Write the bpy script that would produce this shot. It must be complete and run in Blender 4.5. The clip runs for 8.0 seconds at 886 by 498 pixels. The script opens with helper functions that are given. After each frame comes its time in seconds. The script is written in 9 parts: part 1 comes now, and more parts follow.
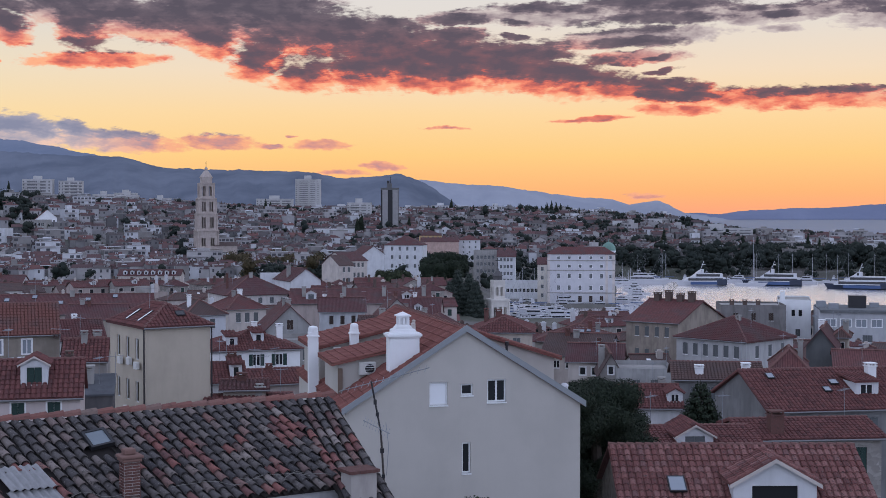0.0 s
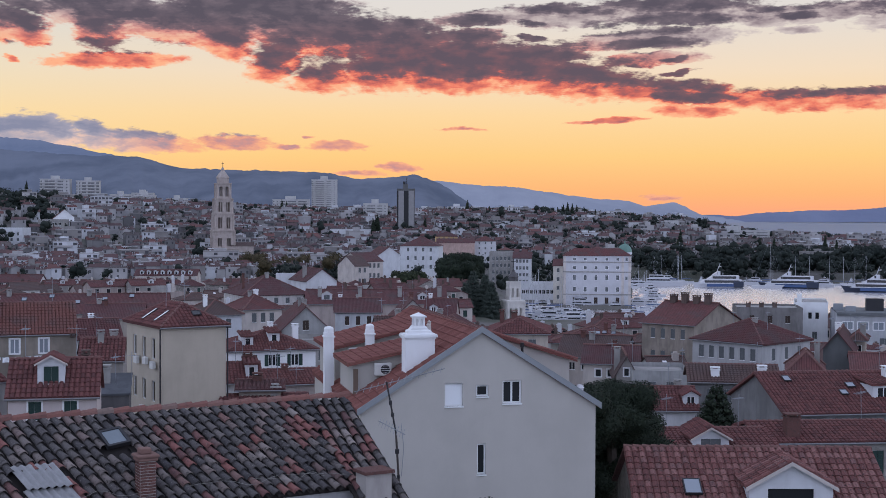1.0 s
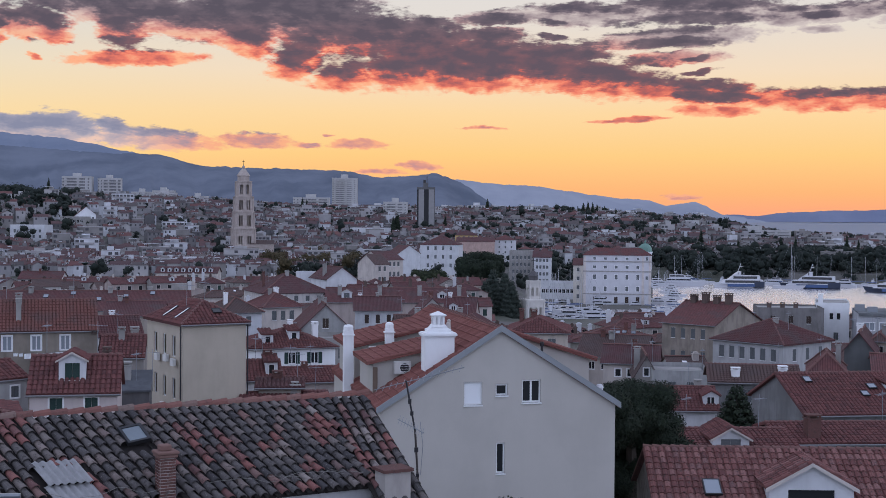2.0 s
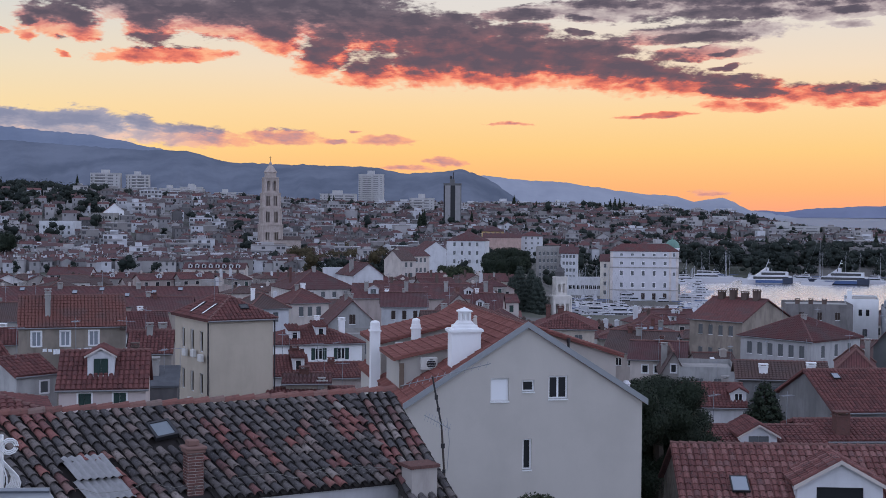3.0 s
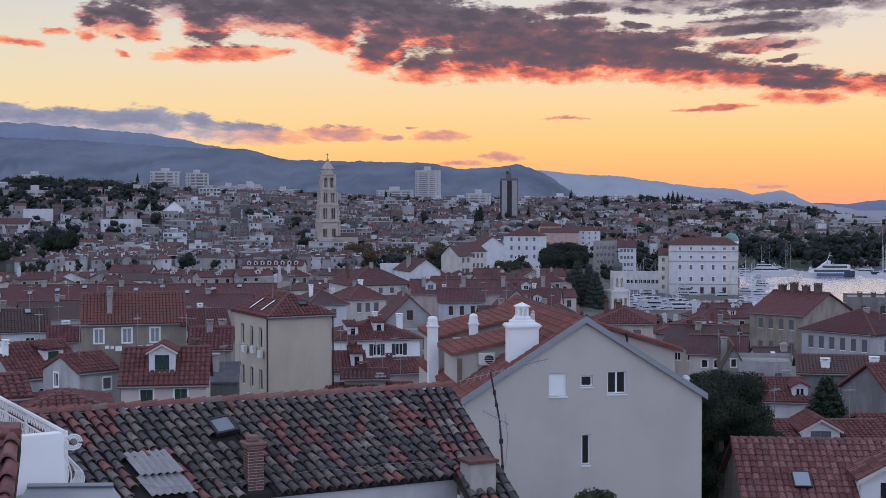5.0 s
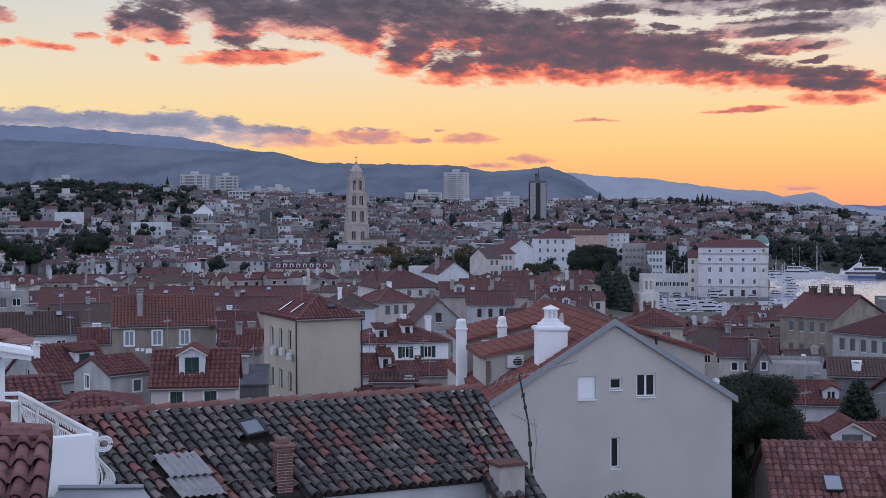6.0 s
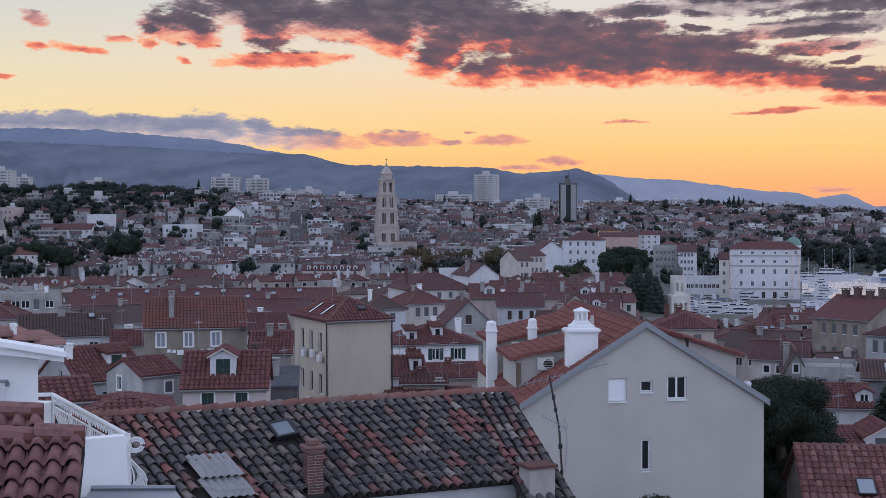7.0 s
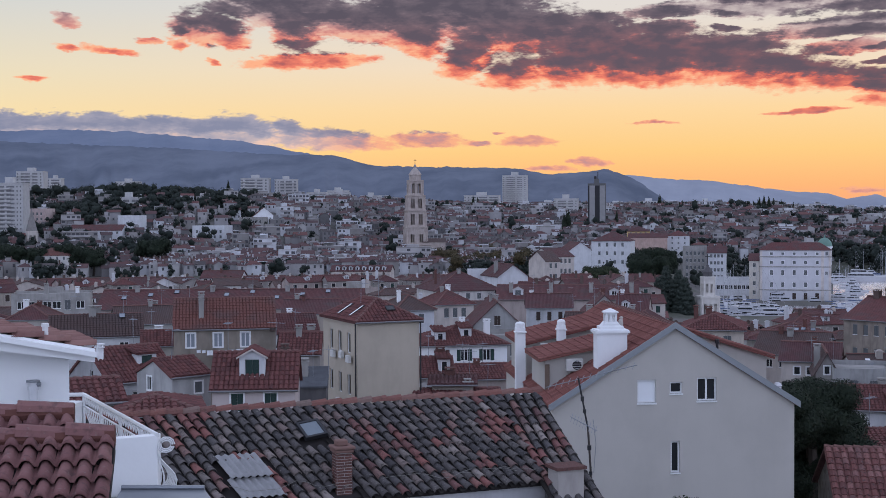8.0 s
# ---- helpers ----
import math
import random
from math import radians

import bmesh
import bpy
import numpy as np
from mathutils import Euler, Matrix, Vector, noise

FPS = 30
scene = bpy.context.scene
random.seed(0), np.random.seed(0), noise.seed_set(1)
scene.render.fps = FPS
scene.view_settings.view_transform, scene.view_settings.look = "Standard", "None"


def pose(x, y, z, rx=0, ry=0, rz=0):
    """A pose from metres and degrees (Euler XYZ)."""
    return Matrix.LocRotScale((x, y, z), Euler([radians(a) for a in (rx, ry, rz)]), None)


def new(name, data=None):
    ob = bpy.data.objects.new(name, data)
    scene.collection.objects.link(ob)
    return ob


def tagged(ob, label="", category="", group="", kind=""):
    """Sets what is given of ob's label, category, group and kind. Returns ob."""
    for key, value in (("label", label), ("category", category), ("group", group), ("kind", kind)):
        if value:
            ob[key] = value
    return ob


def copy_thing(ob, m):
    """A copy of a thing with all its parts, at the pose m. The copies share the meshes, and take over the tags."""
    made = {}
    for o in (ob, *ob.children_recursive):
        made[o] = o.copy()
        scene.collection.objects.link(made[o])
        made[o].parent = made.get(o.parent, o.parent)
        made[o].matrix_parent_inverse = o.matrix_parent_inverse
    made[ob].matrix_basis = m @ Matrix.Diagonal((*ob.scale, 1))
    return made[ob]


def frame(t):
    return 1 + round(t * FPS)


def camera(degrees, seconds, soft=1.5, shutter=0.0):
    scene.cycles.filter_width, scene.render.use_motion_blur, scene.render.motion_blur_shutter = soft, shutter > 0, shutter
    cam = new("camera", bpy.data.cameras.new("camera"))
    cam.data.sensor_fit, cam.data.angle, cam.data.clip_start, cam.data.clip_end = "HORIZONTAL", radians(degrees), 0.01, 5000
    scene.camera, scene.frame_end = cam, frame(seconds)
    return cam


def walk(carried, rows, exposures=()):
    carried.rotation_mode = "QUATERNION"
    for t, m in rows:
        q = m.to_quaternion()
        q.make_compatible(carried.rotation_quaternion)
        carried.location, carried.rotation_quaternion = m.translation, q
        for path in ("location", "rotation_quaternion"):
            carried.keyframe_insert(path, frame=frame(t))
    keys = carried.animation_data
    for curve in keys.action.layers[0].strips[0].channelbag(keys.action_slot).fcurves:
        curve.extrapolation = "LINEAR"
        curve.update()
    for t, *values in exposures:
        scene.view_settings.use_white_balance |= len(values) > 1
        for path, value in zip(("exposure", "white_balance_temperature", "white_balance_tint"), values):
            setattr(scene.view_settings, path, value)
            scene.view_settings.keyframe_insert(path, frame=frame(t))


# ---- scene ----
EYE = 33.0   # height of the lookout over the sea
cam = camera(37.645, 8.0, soft=0.86)
ROWS = [
    (0.0, -0.000, -1.320, -0.000), (0.5, 0.325, -1.284, -0.095), (1.0, 0.703, -1.277, -0.208),
    (1.5, 1.108, -1.293, -0.342), (3.0, 2.755, -1.518, -0.395), (3.5, 3.401, -1.646, -0.261),
    (4.0, 4.041, -1.741, -0.103), (4.5, 4.650, -1.756, 0.003), (6.0, 6.509, -1.611, 0.188), (6.5, 7.172, -1.564, 0.178),
    (7.0, 7.836, -1.519, 0.234), (7.5, 8.494, -1.495, 0.256), (8.0, 9.097, -1.473, 0.265),
]
walk(cam, [(t, pose(0, 0, EYE, 90 + pitch, roll, yaw)) for t, yaw, pitch, roll in ROWS])

# ---- sky before sunrise: glow ahead, grey-lilac dome behind, lit cloud banks ----
def link(tree, a, b):
    tree.links.new(a, b)


def math_node(tree, op, a, b=None, c=None, clamp=False):
    n = tree.nodes.new("ShaderNodeMath")
    n.operation, n.use_clamp = op, clamp
    for i, v in enumerate((a, b, c)):
        if v is None:
            continue
        if isinstance(v, (int, float)):
            n.inputs[i].default_value = v
        else:
            link(tree, v, n.inputs[i])
    return n.outputs[0]


def smooth(tree, v, lo, hi, out_lo=0.0, out_hi=1.0):
    n = tree.nodes.new("ShaderNodeMapRange")
    n.interpolation_type = "SMOOTHSTEP"
    link(tree, v, n.inputs["Value"])
    for k, x in (("From Min", lo), ("From Max", hi), ("To Min", out_lo), ("To Max", out_hi)):
        n.inputs[k].default_value = x
    return n.outputs["Result"]


def mix_colour(tree, fac, a, b, mode="MIX"):
    n = tree.nodes.new("ShaderNodeMix")
    n.data_type, n.blend_type = "RGBA", mode
    for sock, v in ((n.inputs[0], fac), (n.inputs[6], a), (n.inputs[7], b)):
        if isinstance(v, (int, float)):
            sock.default_value = v
        elif isinstance(v, tuple):
            sock.default_value = (*v, 1.0) if len(v) == 3 else v
        else:
            link(tree, v, sock)
    return n.outputs[2]


def ramp(tree, fac, stops):
    n = tree.nodes.new("ShaderNodeValToRGB")
    els = n.color_ramp.elements
    while len(els) < len(stops):
        els.new(0.5)
    for e, (p, c) in zip(els, stops):
        e.position, e.color = p, (*c, 1.0)
    if not isinstance(fac, (int, float)):
        link(tree, fac, n.inputs[0])
    return n.outputs[0]


def srgb(r, g, b):
    return tuple((v / 255 / 12.92) if v <= 10 else ((v / 255 + 0.055) / 1.055) ** 2.4 for v in (r, g, b))


# banks: bearing, height, half width, half height (all in degrees), tilt
TOP_BANKS = [
    (-16.27, 8.97, 3.35, 0.84, 0),
    (-12.79, 8.48, 4.19, 0.98, -3),
    (-8.72, 8.95, 5.02, 1.26, -3),
    (-15.59, 7.98, 1.18, 0.91, -10),
    (-10.41, 7.81, 1.72, 0.84, -16),
    (-18.43, 7.63, 1.01, 0.45, -10),
    (-4.56, 7.92, 5.16, 0.98, 2),
    (0.40, 8.04, 1.72, 0.38, -3),
    (-8.12, 6.75, 1.34, 0.84, 10),
    (-5.92, 6.15, 1.72, 0.70, 4),
    (-19.20, 8.10, 1.67, 0.84, -4),
    (-15.02, 6.73, 2.93, 0.38, 3),
]
MAIN_BANKS = [
    (0.15, 6.82, 5.52, 1.22, -3),
    (4.36, 6.22, 4.71, 0.88, -6),
    (8.78, 5.58, 4.98, 0.57, -5),
    (14.96, 5.15, 5.25, 0.50, -1),
    (10.23, 4.73, 2.02, 0.27, -2),
    (17.25, 5.37, 2.56, 0.23, 0),
    (20.80, 5.00, 3.23, 0.47, 0),
    (-3.57, 6.37, 1.88, 0.88, -5),
    (-0.60, 5.94, 3.23, 0.41, -3),
]
RIGHT_BANKS = [
    (1.14, 8.79, 2.88, 0.32, 2),
    (4.98, 8.87, 3.56, 0.54, 0),
    (9.25, 9.03, 4.11, 0.72, 0),
    (14.94, 8.75, 4.39, 0.42, 2),
    (13.31, 8.39, 1.23, 0.24, 2),
    (8.53, 7.85, 4.25, 0.44, 3),
    (5.35, 7.54, 1.10, 0.24, 0),
    (8.41, 6.99, 2.52, 0.32, 3),
    (9.50, 6.37, 0.83, 0.14, 5),
    (3.62, 7.29, 2.33, 0.44, -3),
    (3.08, 7.95, 0.72, 0.18, -4),
    (18.13, 8.10, 0.61, 0.12, 0),
    (14.48, 8.11, 0.99, 0.18, 0),
    (19.90, 8.41, 3.29, 0.54, 0),
]
LEFT_BANKS = [
    (-25.15, 8.21, 0.65, 0.34, -24),
    (-25.26, 7.15, 0.65, 0.17, -6),
    (-23.41, 7.07, 1.30, 0.20, -5),
    (-21.71, 7.47, 0.65, 0.14, 0),
    (-20.52, 7.35, 0.45, 0.25, 0),
    (-19.10, 6.61, 0.30, 0.17, -10),
    (-19.75, 8.07, 1.25, 0.69, 0),
    (-26.58, 5.80, 0.62, 0.11, 0),
]
CAP_BANKS = [
    (-18.23, 3.68, 2.65, 0.74, -4),
    (-15.80, 3.80, 0.84, 0.36, -8),
    (-14.22, 3.35, 3.28, 0.47, -2),
    (-25.80, 3.71, 2.96, 0.74, 0),
    (-23.96, 3.86, 1.71, 0.68, 0),
    (-21.64, 3.65, 3.43, 0.68, -1),
    (-20.77, 3.90, 1.09, 0.47, 0),
    (-19.90, 3.60, 2.49, 0.61, 0),
    (-18.12, 3.92, 1.09, 0.47, 0),
    (-28.17, 3.68, 2.80, 0.81, 0),
]
SMALL_BANKS = [
    (-9.70, 3.35, 1.69, 0.35, -4),
    (-7.52, 3.15, 0.60, 0.12, 0),
    (-5.26, 3.24, 1.44, 0.22, 2),
    (-6.66, 3.63, 0.22, 0.07, 0),
    (-2.59, 2.33, 1.05, 0.17, -5),
    (-4.32, 2.03, 1.20, 0.12, 0),
    (0.02, 4.00, 1.05, 0.10, 0),
    (6.46, 4.34, 1.94, 0.12, 3),
    (8.91, 0.96, 0.85, 0.17, 0),
]


def cloud_group():
    """Density of the cloud banks at (bearing, height, 0) in degrees."""
    g = bpy.data.node_groups.new("cloud_density", "ShaderNodeTree")
    g.interface.new_socket("Vector", in_out="INPUT", socket_type="NodeSocketVector")
    g.interface.new_socket("Density", in_out="OUTPUT", socket_type="NodeSocketFloat")
    gi, go = g.nodes.new("NodeGroupInput"), g.nodes.new("NodeGroupOutput")
    stretch = g.nodes.new("ShaderNodeMapping")
    stretch.inputs["Scale"].default_value = (0.55, 1.5, 1)
    link(g, gi.outputs[0], stretch.inputs[0])
    big = g.nodes.new("ShaderNodeTexNoise")
    big.inputs["Scale"].default_value, big.inputs["Detail"].default_value = 0.75, 3.0
    link(g, stretch.outputs[0], big.inputs["Vector"])
    # ragged outlines: push the lookup about before meeting the banks
    off = g.nodes.new("ShaderNodeVectorMath")
    off.operation = "SUBTRACT"
    link(g, big.outputs["Color"], off.inputs[0])
    off.inputs[1].default_value = (0.5, 0.5, 0.5)
    sc = g.nodes.new("ShaderNodeVectorMath")
    sc.operation = "MULTIPLY"
    link(g, off.outputs[0], sc.inputs[0])
    sc.inputs[1].default_value = (0.9, 0.3, 0)
    add = g.nodes.new("ShaderNodeVectorMath")
    add.operation = "ADD"
    link(g, gi.outputs[0], add.inputs[0])
    link(g, sc.outputs[0], add.inputs[1])
    small = g.nodes.new("ShaderNodeTexNoise")
    small.inputs["Scale"].default_value, small.inputs["Detail"].default_value = 2.8, 3.0
    link(g, stretch.outputs[0], small.inputs["Vector"])
    off2 = g.nodes.new("ShaderNodeVectorMath")
    off2.operation = "SUBTRACT"
    link(g, small.outputs["Color"], off2.inputs[0])
    off2.inputs[1].default_value = (0.5, 0.5, 0.5)
    sc2 = g.nodes.new("ShaderNodeVectorMath")
    sc2.operation = "MULTIPLY"
    link(g, off2.outputs[0], sc2.inputs[0])
    sc2.inputs[1].default_value = (0.8, 0.3, 0)
    add2 = g.nodes.new("ShaderNodeVectorMath")
    add2.operation = "ADD"
    link(g, add.outputs[0], add2.inputs[0])
    link(g, sc2.outputs[0], add2.inputs[1])
    add = add2
    total = None
    for az, el, w, h, tilt in TOP_BANKS + MAIN_BANKS + RIGHT_BANKS + LEFT_BANKS + CAP_BANKS + SMALL_BANKS:
        m = g.nodes.new("ShaderNodeMapping")
        m.vector_type = "TEXTURE"
        m.inputs["Location"].default_value = (az, el, 0)
        m.inputs["Rotation"].default_value = (0, 0, radians(tilt))
        m.inputs["Scale"].default_value = (w, h, 1)
        link(g, add.outputs[0], m.inputs[0])
        ln = g.nodes.new("ShaderNodeVectorMath")
        ln.operation = "LENGTH"
        link(g, m.outputs[0], ln.inputs[0])
        d = math_node(g, "SUBTRACT", 1.0, ln.outputs["Value"])
        total = d if total is None else math_node(g, "SMOOTH_MAX", total, d, 0.12)
    fine = g.nodes.new("ShaderNodeTexNoise")
    fine.inputs["Scale"].default_value, fine.inputs["Detail"].default_value = 1.9, 6.0
    fine.inputs["Roughness"].default_value = 0.6
    link(g, stretch.outputs[0], fine.inputs["Vector"])
    puff = math_node(g, "MULTIPLY", math_node(g, "SUBTRACT", fine.outputs["Fac"], 0.482), 2.3)
    inside = math_node(g, "MULTIPLY", math_node(g, "MINIMUM", total, 0.62), 1.75)
    wisp = g.nodes.new("ShaderNodeTexNoise")
    wisp.inputs["Scale"].default_value, wisp.inputs["Detail"].default_value = 7.5, 5.0
    link(g, stretch.outputs[0], wisp.inputs["Vector"])
    puff = math_node(g, "ADD", puff, math_node(g, "MULTIPLY", math_node(g, "SUBTRACT", wisp.outputs["Fac"], 0.5), 0.7))
    link(g, math_node(g, "ADD", inside, puff), go.inputs[0])
    return g


def make_world():
    w = bpy.data.worlds.new("dawn")
    scene.world = w
    w.use_nodes = True
    tr = w.node_tree
    tr.nodes.clear()
    co = tr.nodes.new("ShaderNodeTexCoord")
    nrm = tr.nodes.new("ShaderNodeVectorMath")
    nrm.operation = "NORMALIZE"
    link(tr, co.outputs["Generated"], nrm.inputs[0])
    sp = tr.nodes.new("ShaderNodeSeparateXYZ")
    link(tr, nrm.outputs[0], sp.inputs[0])
    x, y, z = sp.outputs
    el = math_node(tr, "MULTIPLY", math_node(tr, "ARCSINE", z), 57.2958)
    az = math_node(tr, "MULTIPLY", math_node(tr, "ARCTAN2", x, y), 57.2958)
    up = math_node(tr, "MULTIPLY", el, 1 / 40.0, clamp=True)
    glow = ramp(tr, up, [(0.0, srgb(255, 164, 128)), (0.03, srgb(255, 184, 122)), (0.07, srgb(255, 207, 134)),
                         (0.115, srgb(254, 217, 162)), (0.16, srgb(245, 222, 194)), (0.22, srgb(228, 221, 214)),
                         (0.45, (0.66, 0.72, 0.9)), (1.0, (0.6, 0.68, 0.95))])
    # paler and greener away from the point of sunrise
    side = smooth(tr, math_node(tr, "ABSOLUTE", math_node(tr, "SUBTRACT", az, 9.0)), 12.0, 50.0)
    pale = ramp(tr, up, [(0.0, srgb(252, 196, 140)), (0.08, srgb(255, 228, 170)), (0.15, srgb(234, 224, 192)), (0.23, srgb(208, 212, 210)),
                         (0.5, (0.62, 0.7, 0.88)), (1.0, (0.6, 0.68, 0.95))])
    front = mix_colour(tr, side, glow, pale)
    dusk = ramp(tr, up, [(0.0, (0.98, 1.1, 1.51)), (0.3, (1.08, 1.22, 1.66)), (1.0, (0.6, 0.68, 0.95))])
    back = smooth(tr, y, -0.1, 0.75)
    sky = mix_colour(tr, back, dusk, front)
    # clouds
    grp = cloud_group()
    pos = tr.nodes.new("ShaderNodeCombineXYZ")
    link(tr, az, pos.inputs[0])
    link(tr, el, pos.inputs[1])
    here = tr.nodes.new("ShaderNodeGroup")
    here.node_tree = grp
    link(tr, pos.outputs[0], here.inputs[0])
    low = tr.nodes.new("ShaderNodeCombineXYZ")
    link(tr, az, low.inputs[0])
    link(tr, math_node(tr, "SUBTRACT", el, 0.6), low.inputs[1])
    under = tr.nodes.new("ShaderNodeGroup")
    under.node_tree = grp
    link(tr, low.outputs[0], under.inputs[0])
    dens, below = here.outputs[0], under.outputs[0]
    cover = smooth(tr, dens, -0.2, 0.42)
    thick = smooth(tr, dens, 0.0, 1.3)
    shaded = smooth(tr, below, -0.35, 0.85)
    grain = tr.nodes.new("ShaderNodeTexNoise")
    grain.inputs["Scale"].default_value, grain.inputs["Detail"].default_value = 1.5, 7.0
    squash = tr.nodes.new("ShaderNodeMapping")
    squash.inputs["Scale"].default_value = (0.6, 1.5, 1)
    link(tr, pos.outputs[0], squash.inputs[0])
    link(tr, squash.outputs[0], grain.inputs["Vector"])
    body = math_node(tr, "ADD", math_node(tr, "MULTIPLY", thick, 0.33), math_node(tr, "MULTIPLY", shaded, 0.68))
    body = math_node(tr, "ADD", body, math_node(tr, "MULTIPLY", math_node(tr, "SUBTRACT", grain.outputs["Fac"], 0.53), 1.25), clamp=True)
    # the glow reaches cloud bases ahead, and fades upward and to the right
    warm = ramp(tr, body, [(0.0, srgb(255, 178, 138)), (0.22, srgb(242, 127, 105)), (0.42, srgb(194, 98, 94)), (0.6, srgb(128, 88, 98)), (1.0, srgb(92, 79, 95))])
    cool = ramp(tr, body, [(0.0, srgb(206, 192, 190)), (0.35, srgb(160, 144, 150)), (0.65, srgb(112, 100, 112)), (1.0, srgb(84, 77, 92))])
    tilted = math_node(tr, "ADD", el, math_node(tr, "MULTIPLY", math_node(tr, "MAXIMUM", az, 0.0), 0.13))
    reach = smooth(tr, tilted, 9.2, 7.0)
    cl = mix_colour(tr, reach, cool, warm)
    # low clouds over the mountains are greyer, the cap on the high one greyest
    grey_low = ramp(tr, body, [(0.0, srgb(250, 176, 138)), (0.25, srgb(216, 150, 142)), (0.5, srgb(164, 140, 154)), (1.0, srgb(128, 124, 150))])
    cl = mix_colour(tr, smooth(tr, el, 4.6, 3.6), cl, grey_low)
    cap_col = ramp(tr, body, [(0.0, srgb(236, 200, 186)), (0.22, srgb(196, 180, 186)), (0.5, srgb(162, 160, 180)), (1.0, srgb(132, 138, 166))])
    cap = math_node(tr, "MULTIPLY", smooth(tr, az, -11.0, -17.0), smooth(tr, el, 5.2, 4.6))
    cl = mix_colour(tr, cap, cl, cap_col)
    sky2 = mix_colour(tr, math_node(tr, "MULTIPLY", cover, 0.97), sky, cl)
    ground = mix_colour(tr, smooth(tr, z, -0.12, -0.005), srgb(70, 68, 78), sky2)
    bg = tr.nodes.new("ShaderNodeBackground")
    link(tr, ground, bg.inputs[0])
    bg.inputs[1].default_value = 1.0
    out = tr.nodes.new("ShaderNodeOutputWorld")
    link(tr, bg.outputs[0], out.inputs[0])


make_world()
scene.view_settings.exposure = 0.0


# ---- materials ----
MATS = {}


def material(name, build):
    if name not in MATS:
        m = bpy.data.materials.new(name)
        m.use_nodes = True
        tr = m.node_tree
        tr.nodes.clear()
        out = tr.nodes.new("ShaderNodeOutputMaterial")
        link(tr, build(tr), out.inputs[0])
        MATS[name] = m
    return MATS[name]


def noise_tex(tr, vec, scale, detail=4.0, rough=0.55):
    n = tr.nodes.new("ShaderNodeTexNoise")
    n.inputs["Scale"].default_value, n.inputs["Detail"].default_value, n.inputs["Roughness"].default_value = scale, detail, rough
    if vec is not None:
        link(tr, vec, n.inputs["Vector"])
    return n.outputs["Fac"]


def coords(tr, kind="Object", scale=None):
    c = tr.nodes.new("ShaderNodeTexCoord")
    if scale is None:
        return c.outputs[kind]
    m = tr.nodes.new("ShaderNodeMapping")
    m.inputs["Scale"].default_value = scale
    link(tr, c.outputs[kind], m.inputs[0])
    return m.outputs[0]


def bsdf(tr, colour, rough=0.8, metal=0.0, bump=None, bump_strength=0.3, bump_dist=0.02, spec=0.3):
    b = tr.nodes.new("ShaderNodeBsdfPrincipled")
    for key, v in (("Base Color", colour), ("Roughness", rough), ("Metallic", metal), ("Specular IOR Level", spec)):
        if isinstance(v, tuple):
            b.inputs[key].default_value = (*v, 1.0)
        elif isinstance(v, (int, float)):
            b.inputs[key].default_value = v
        else:
            link(tr, v, b.inputs[key])
    if bump is not None:
        n = tr.nodes.new("ShaderNodeBump")
        n.inputs["Strength"].default_value, n.inputs["Distance"].default_value = bump_strength, bump_dist
        link(tr, bump, n.inputs["Height"])
        link(tr, n.outputs[0], b.inputs["Normal"])
    return b.outputs[0]


def scaled(c, k):
    return tuple(min(1.0, v * k) for v in c)


def plaster(rgb, dirt=0.25):
    """Painted render with rain streaks, stains and a fine grain."""
    def build(tr):
        v = coords(tr)
        streak = noise_tex(tr, coords(tr, "Object", (1.3, 1.3, 0.3)), 1.0, 6.0, 0.65)
        blot = noise_tex(tr, v, 0.35, 5.0)
        grain = noise_tex(tr, v, 22.0, 3.0)
        c = mix_colour(tr, smooth(tr, streak, 0.42, 0.72, 0, dirt * 1.1), rgb, scaled(rgb, 0.5))
        c = mix_colour(tr, smooth(tr, blot, 0.42, 0.66, 0, min(0.9, 0.15 + dirt)), c, scaled(rgb, 0.62))
        c = mix_colour(tr, math_node(tr, "MULTIPLY", grain, 0.12), c, scaled(rgb, 1.25))
        return bsdf(tr, c, 0.9, 0, grain, 0.15, 0.01, 0.15)
    return material("plaster_%.2f_%.2f_%.2f_%.1f" % (*rgb, dirt), build)


def plaster_mixed(name, colours):
    """Render whose colour differs from house to house."""
    def build(tr):
        oi = tr.nodes.new("ShaderNodeObjectInfo")
        n = tr.nodes.new("ShaderNodeValToRGB")
        n.color_ramp.interpolation = "CONSTANT"
        els = n.color_ramp.elements
        while len(els) < len(colours):
            els.new(0.5)
        for i, (e, c) in enumerate(zip(els, colours)):
            e.position, e.color = i / len(colours), (*c, 1)
        link(tr, oi.outputs["Random"], n.inputs[0])
        c = n.outputs[0]
        streak = noise_tex(tr, coords(tr, "Object", (0.8, 0.8, 0.25)), 1.0, 6.0, 0.65)
        c = mix_colour(tr, smooth(tr, streak, 0.42, 0.75, 0, 0.5), c, (0.16, 0.15, 0.14))
        blot = noise_tex(tr, coords(tr), 0.5, 5.0)
        c = mix_colour(tr, smooth(tr, blot, 0.5, 0.75, 0, 0.35), c, (0.2, 0.18, 0.17))
        return bsdf(tr, c, 0.92, spec=0.15)
    return material(name, build)


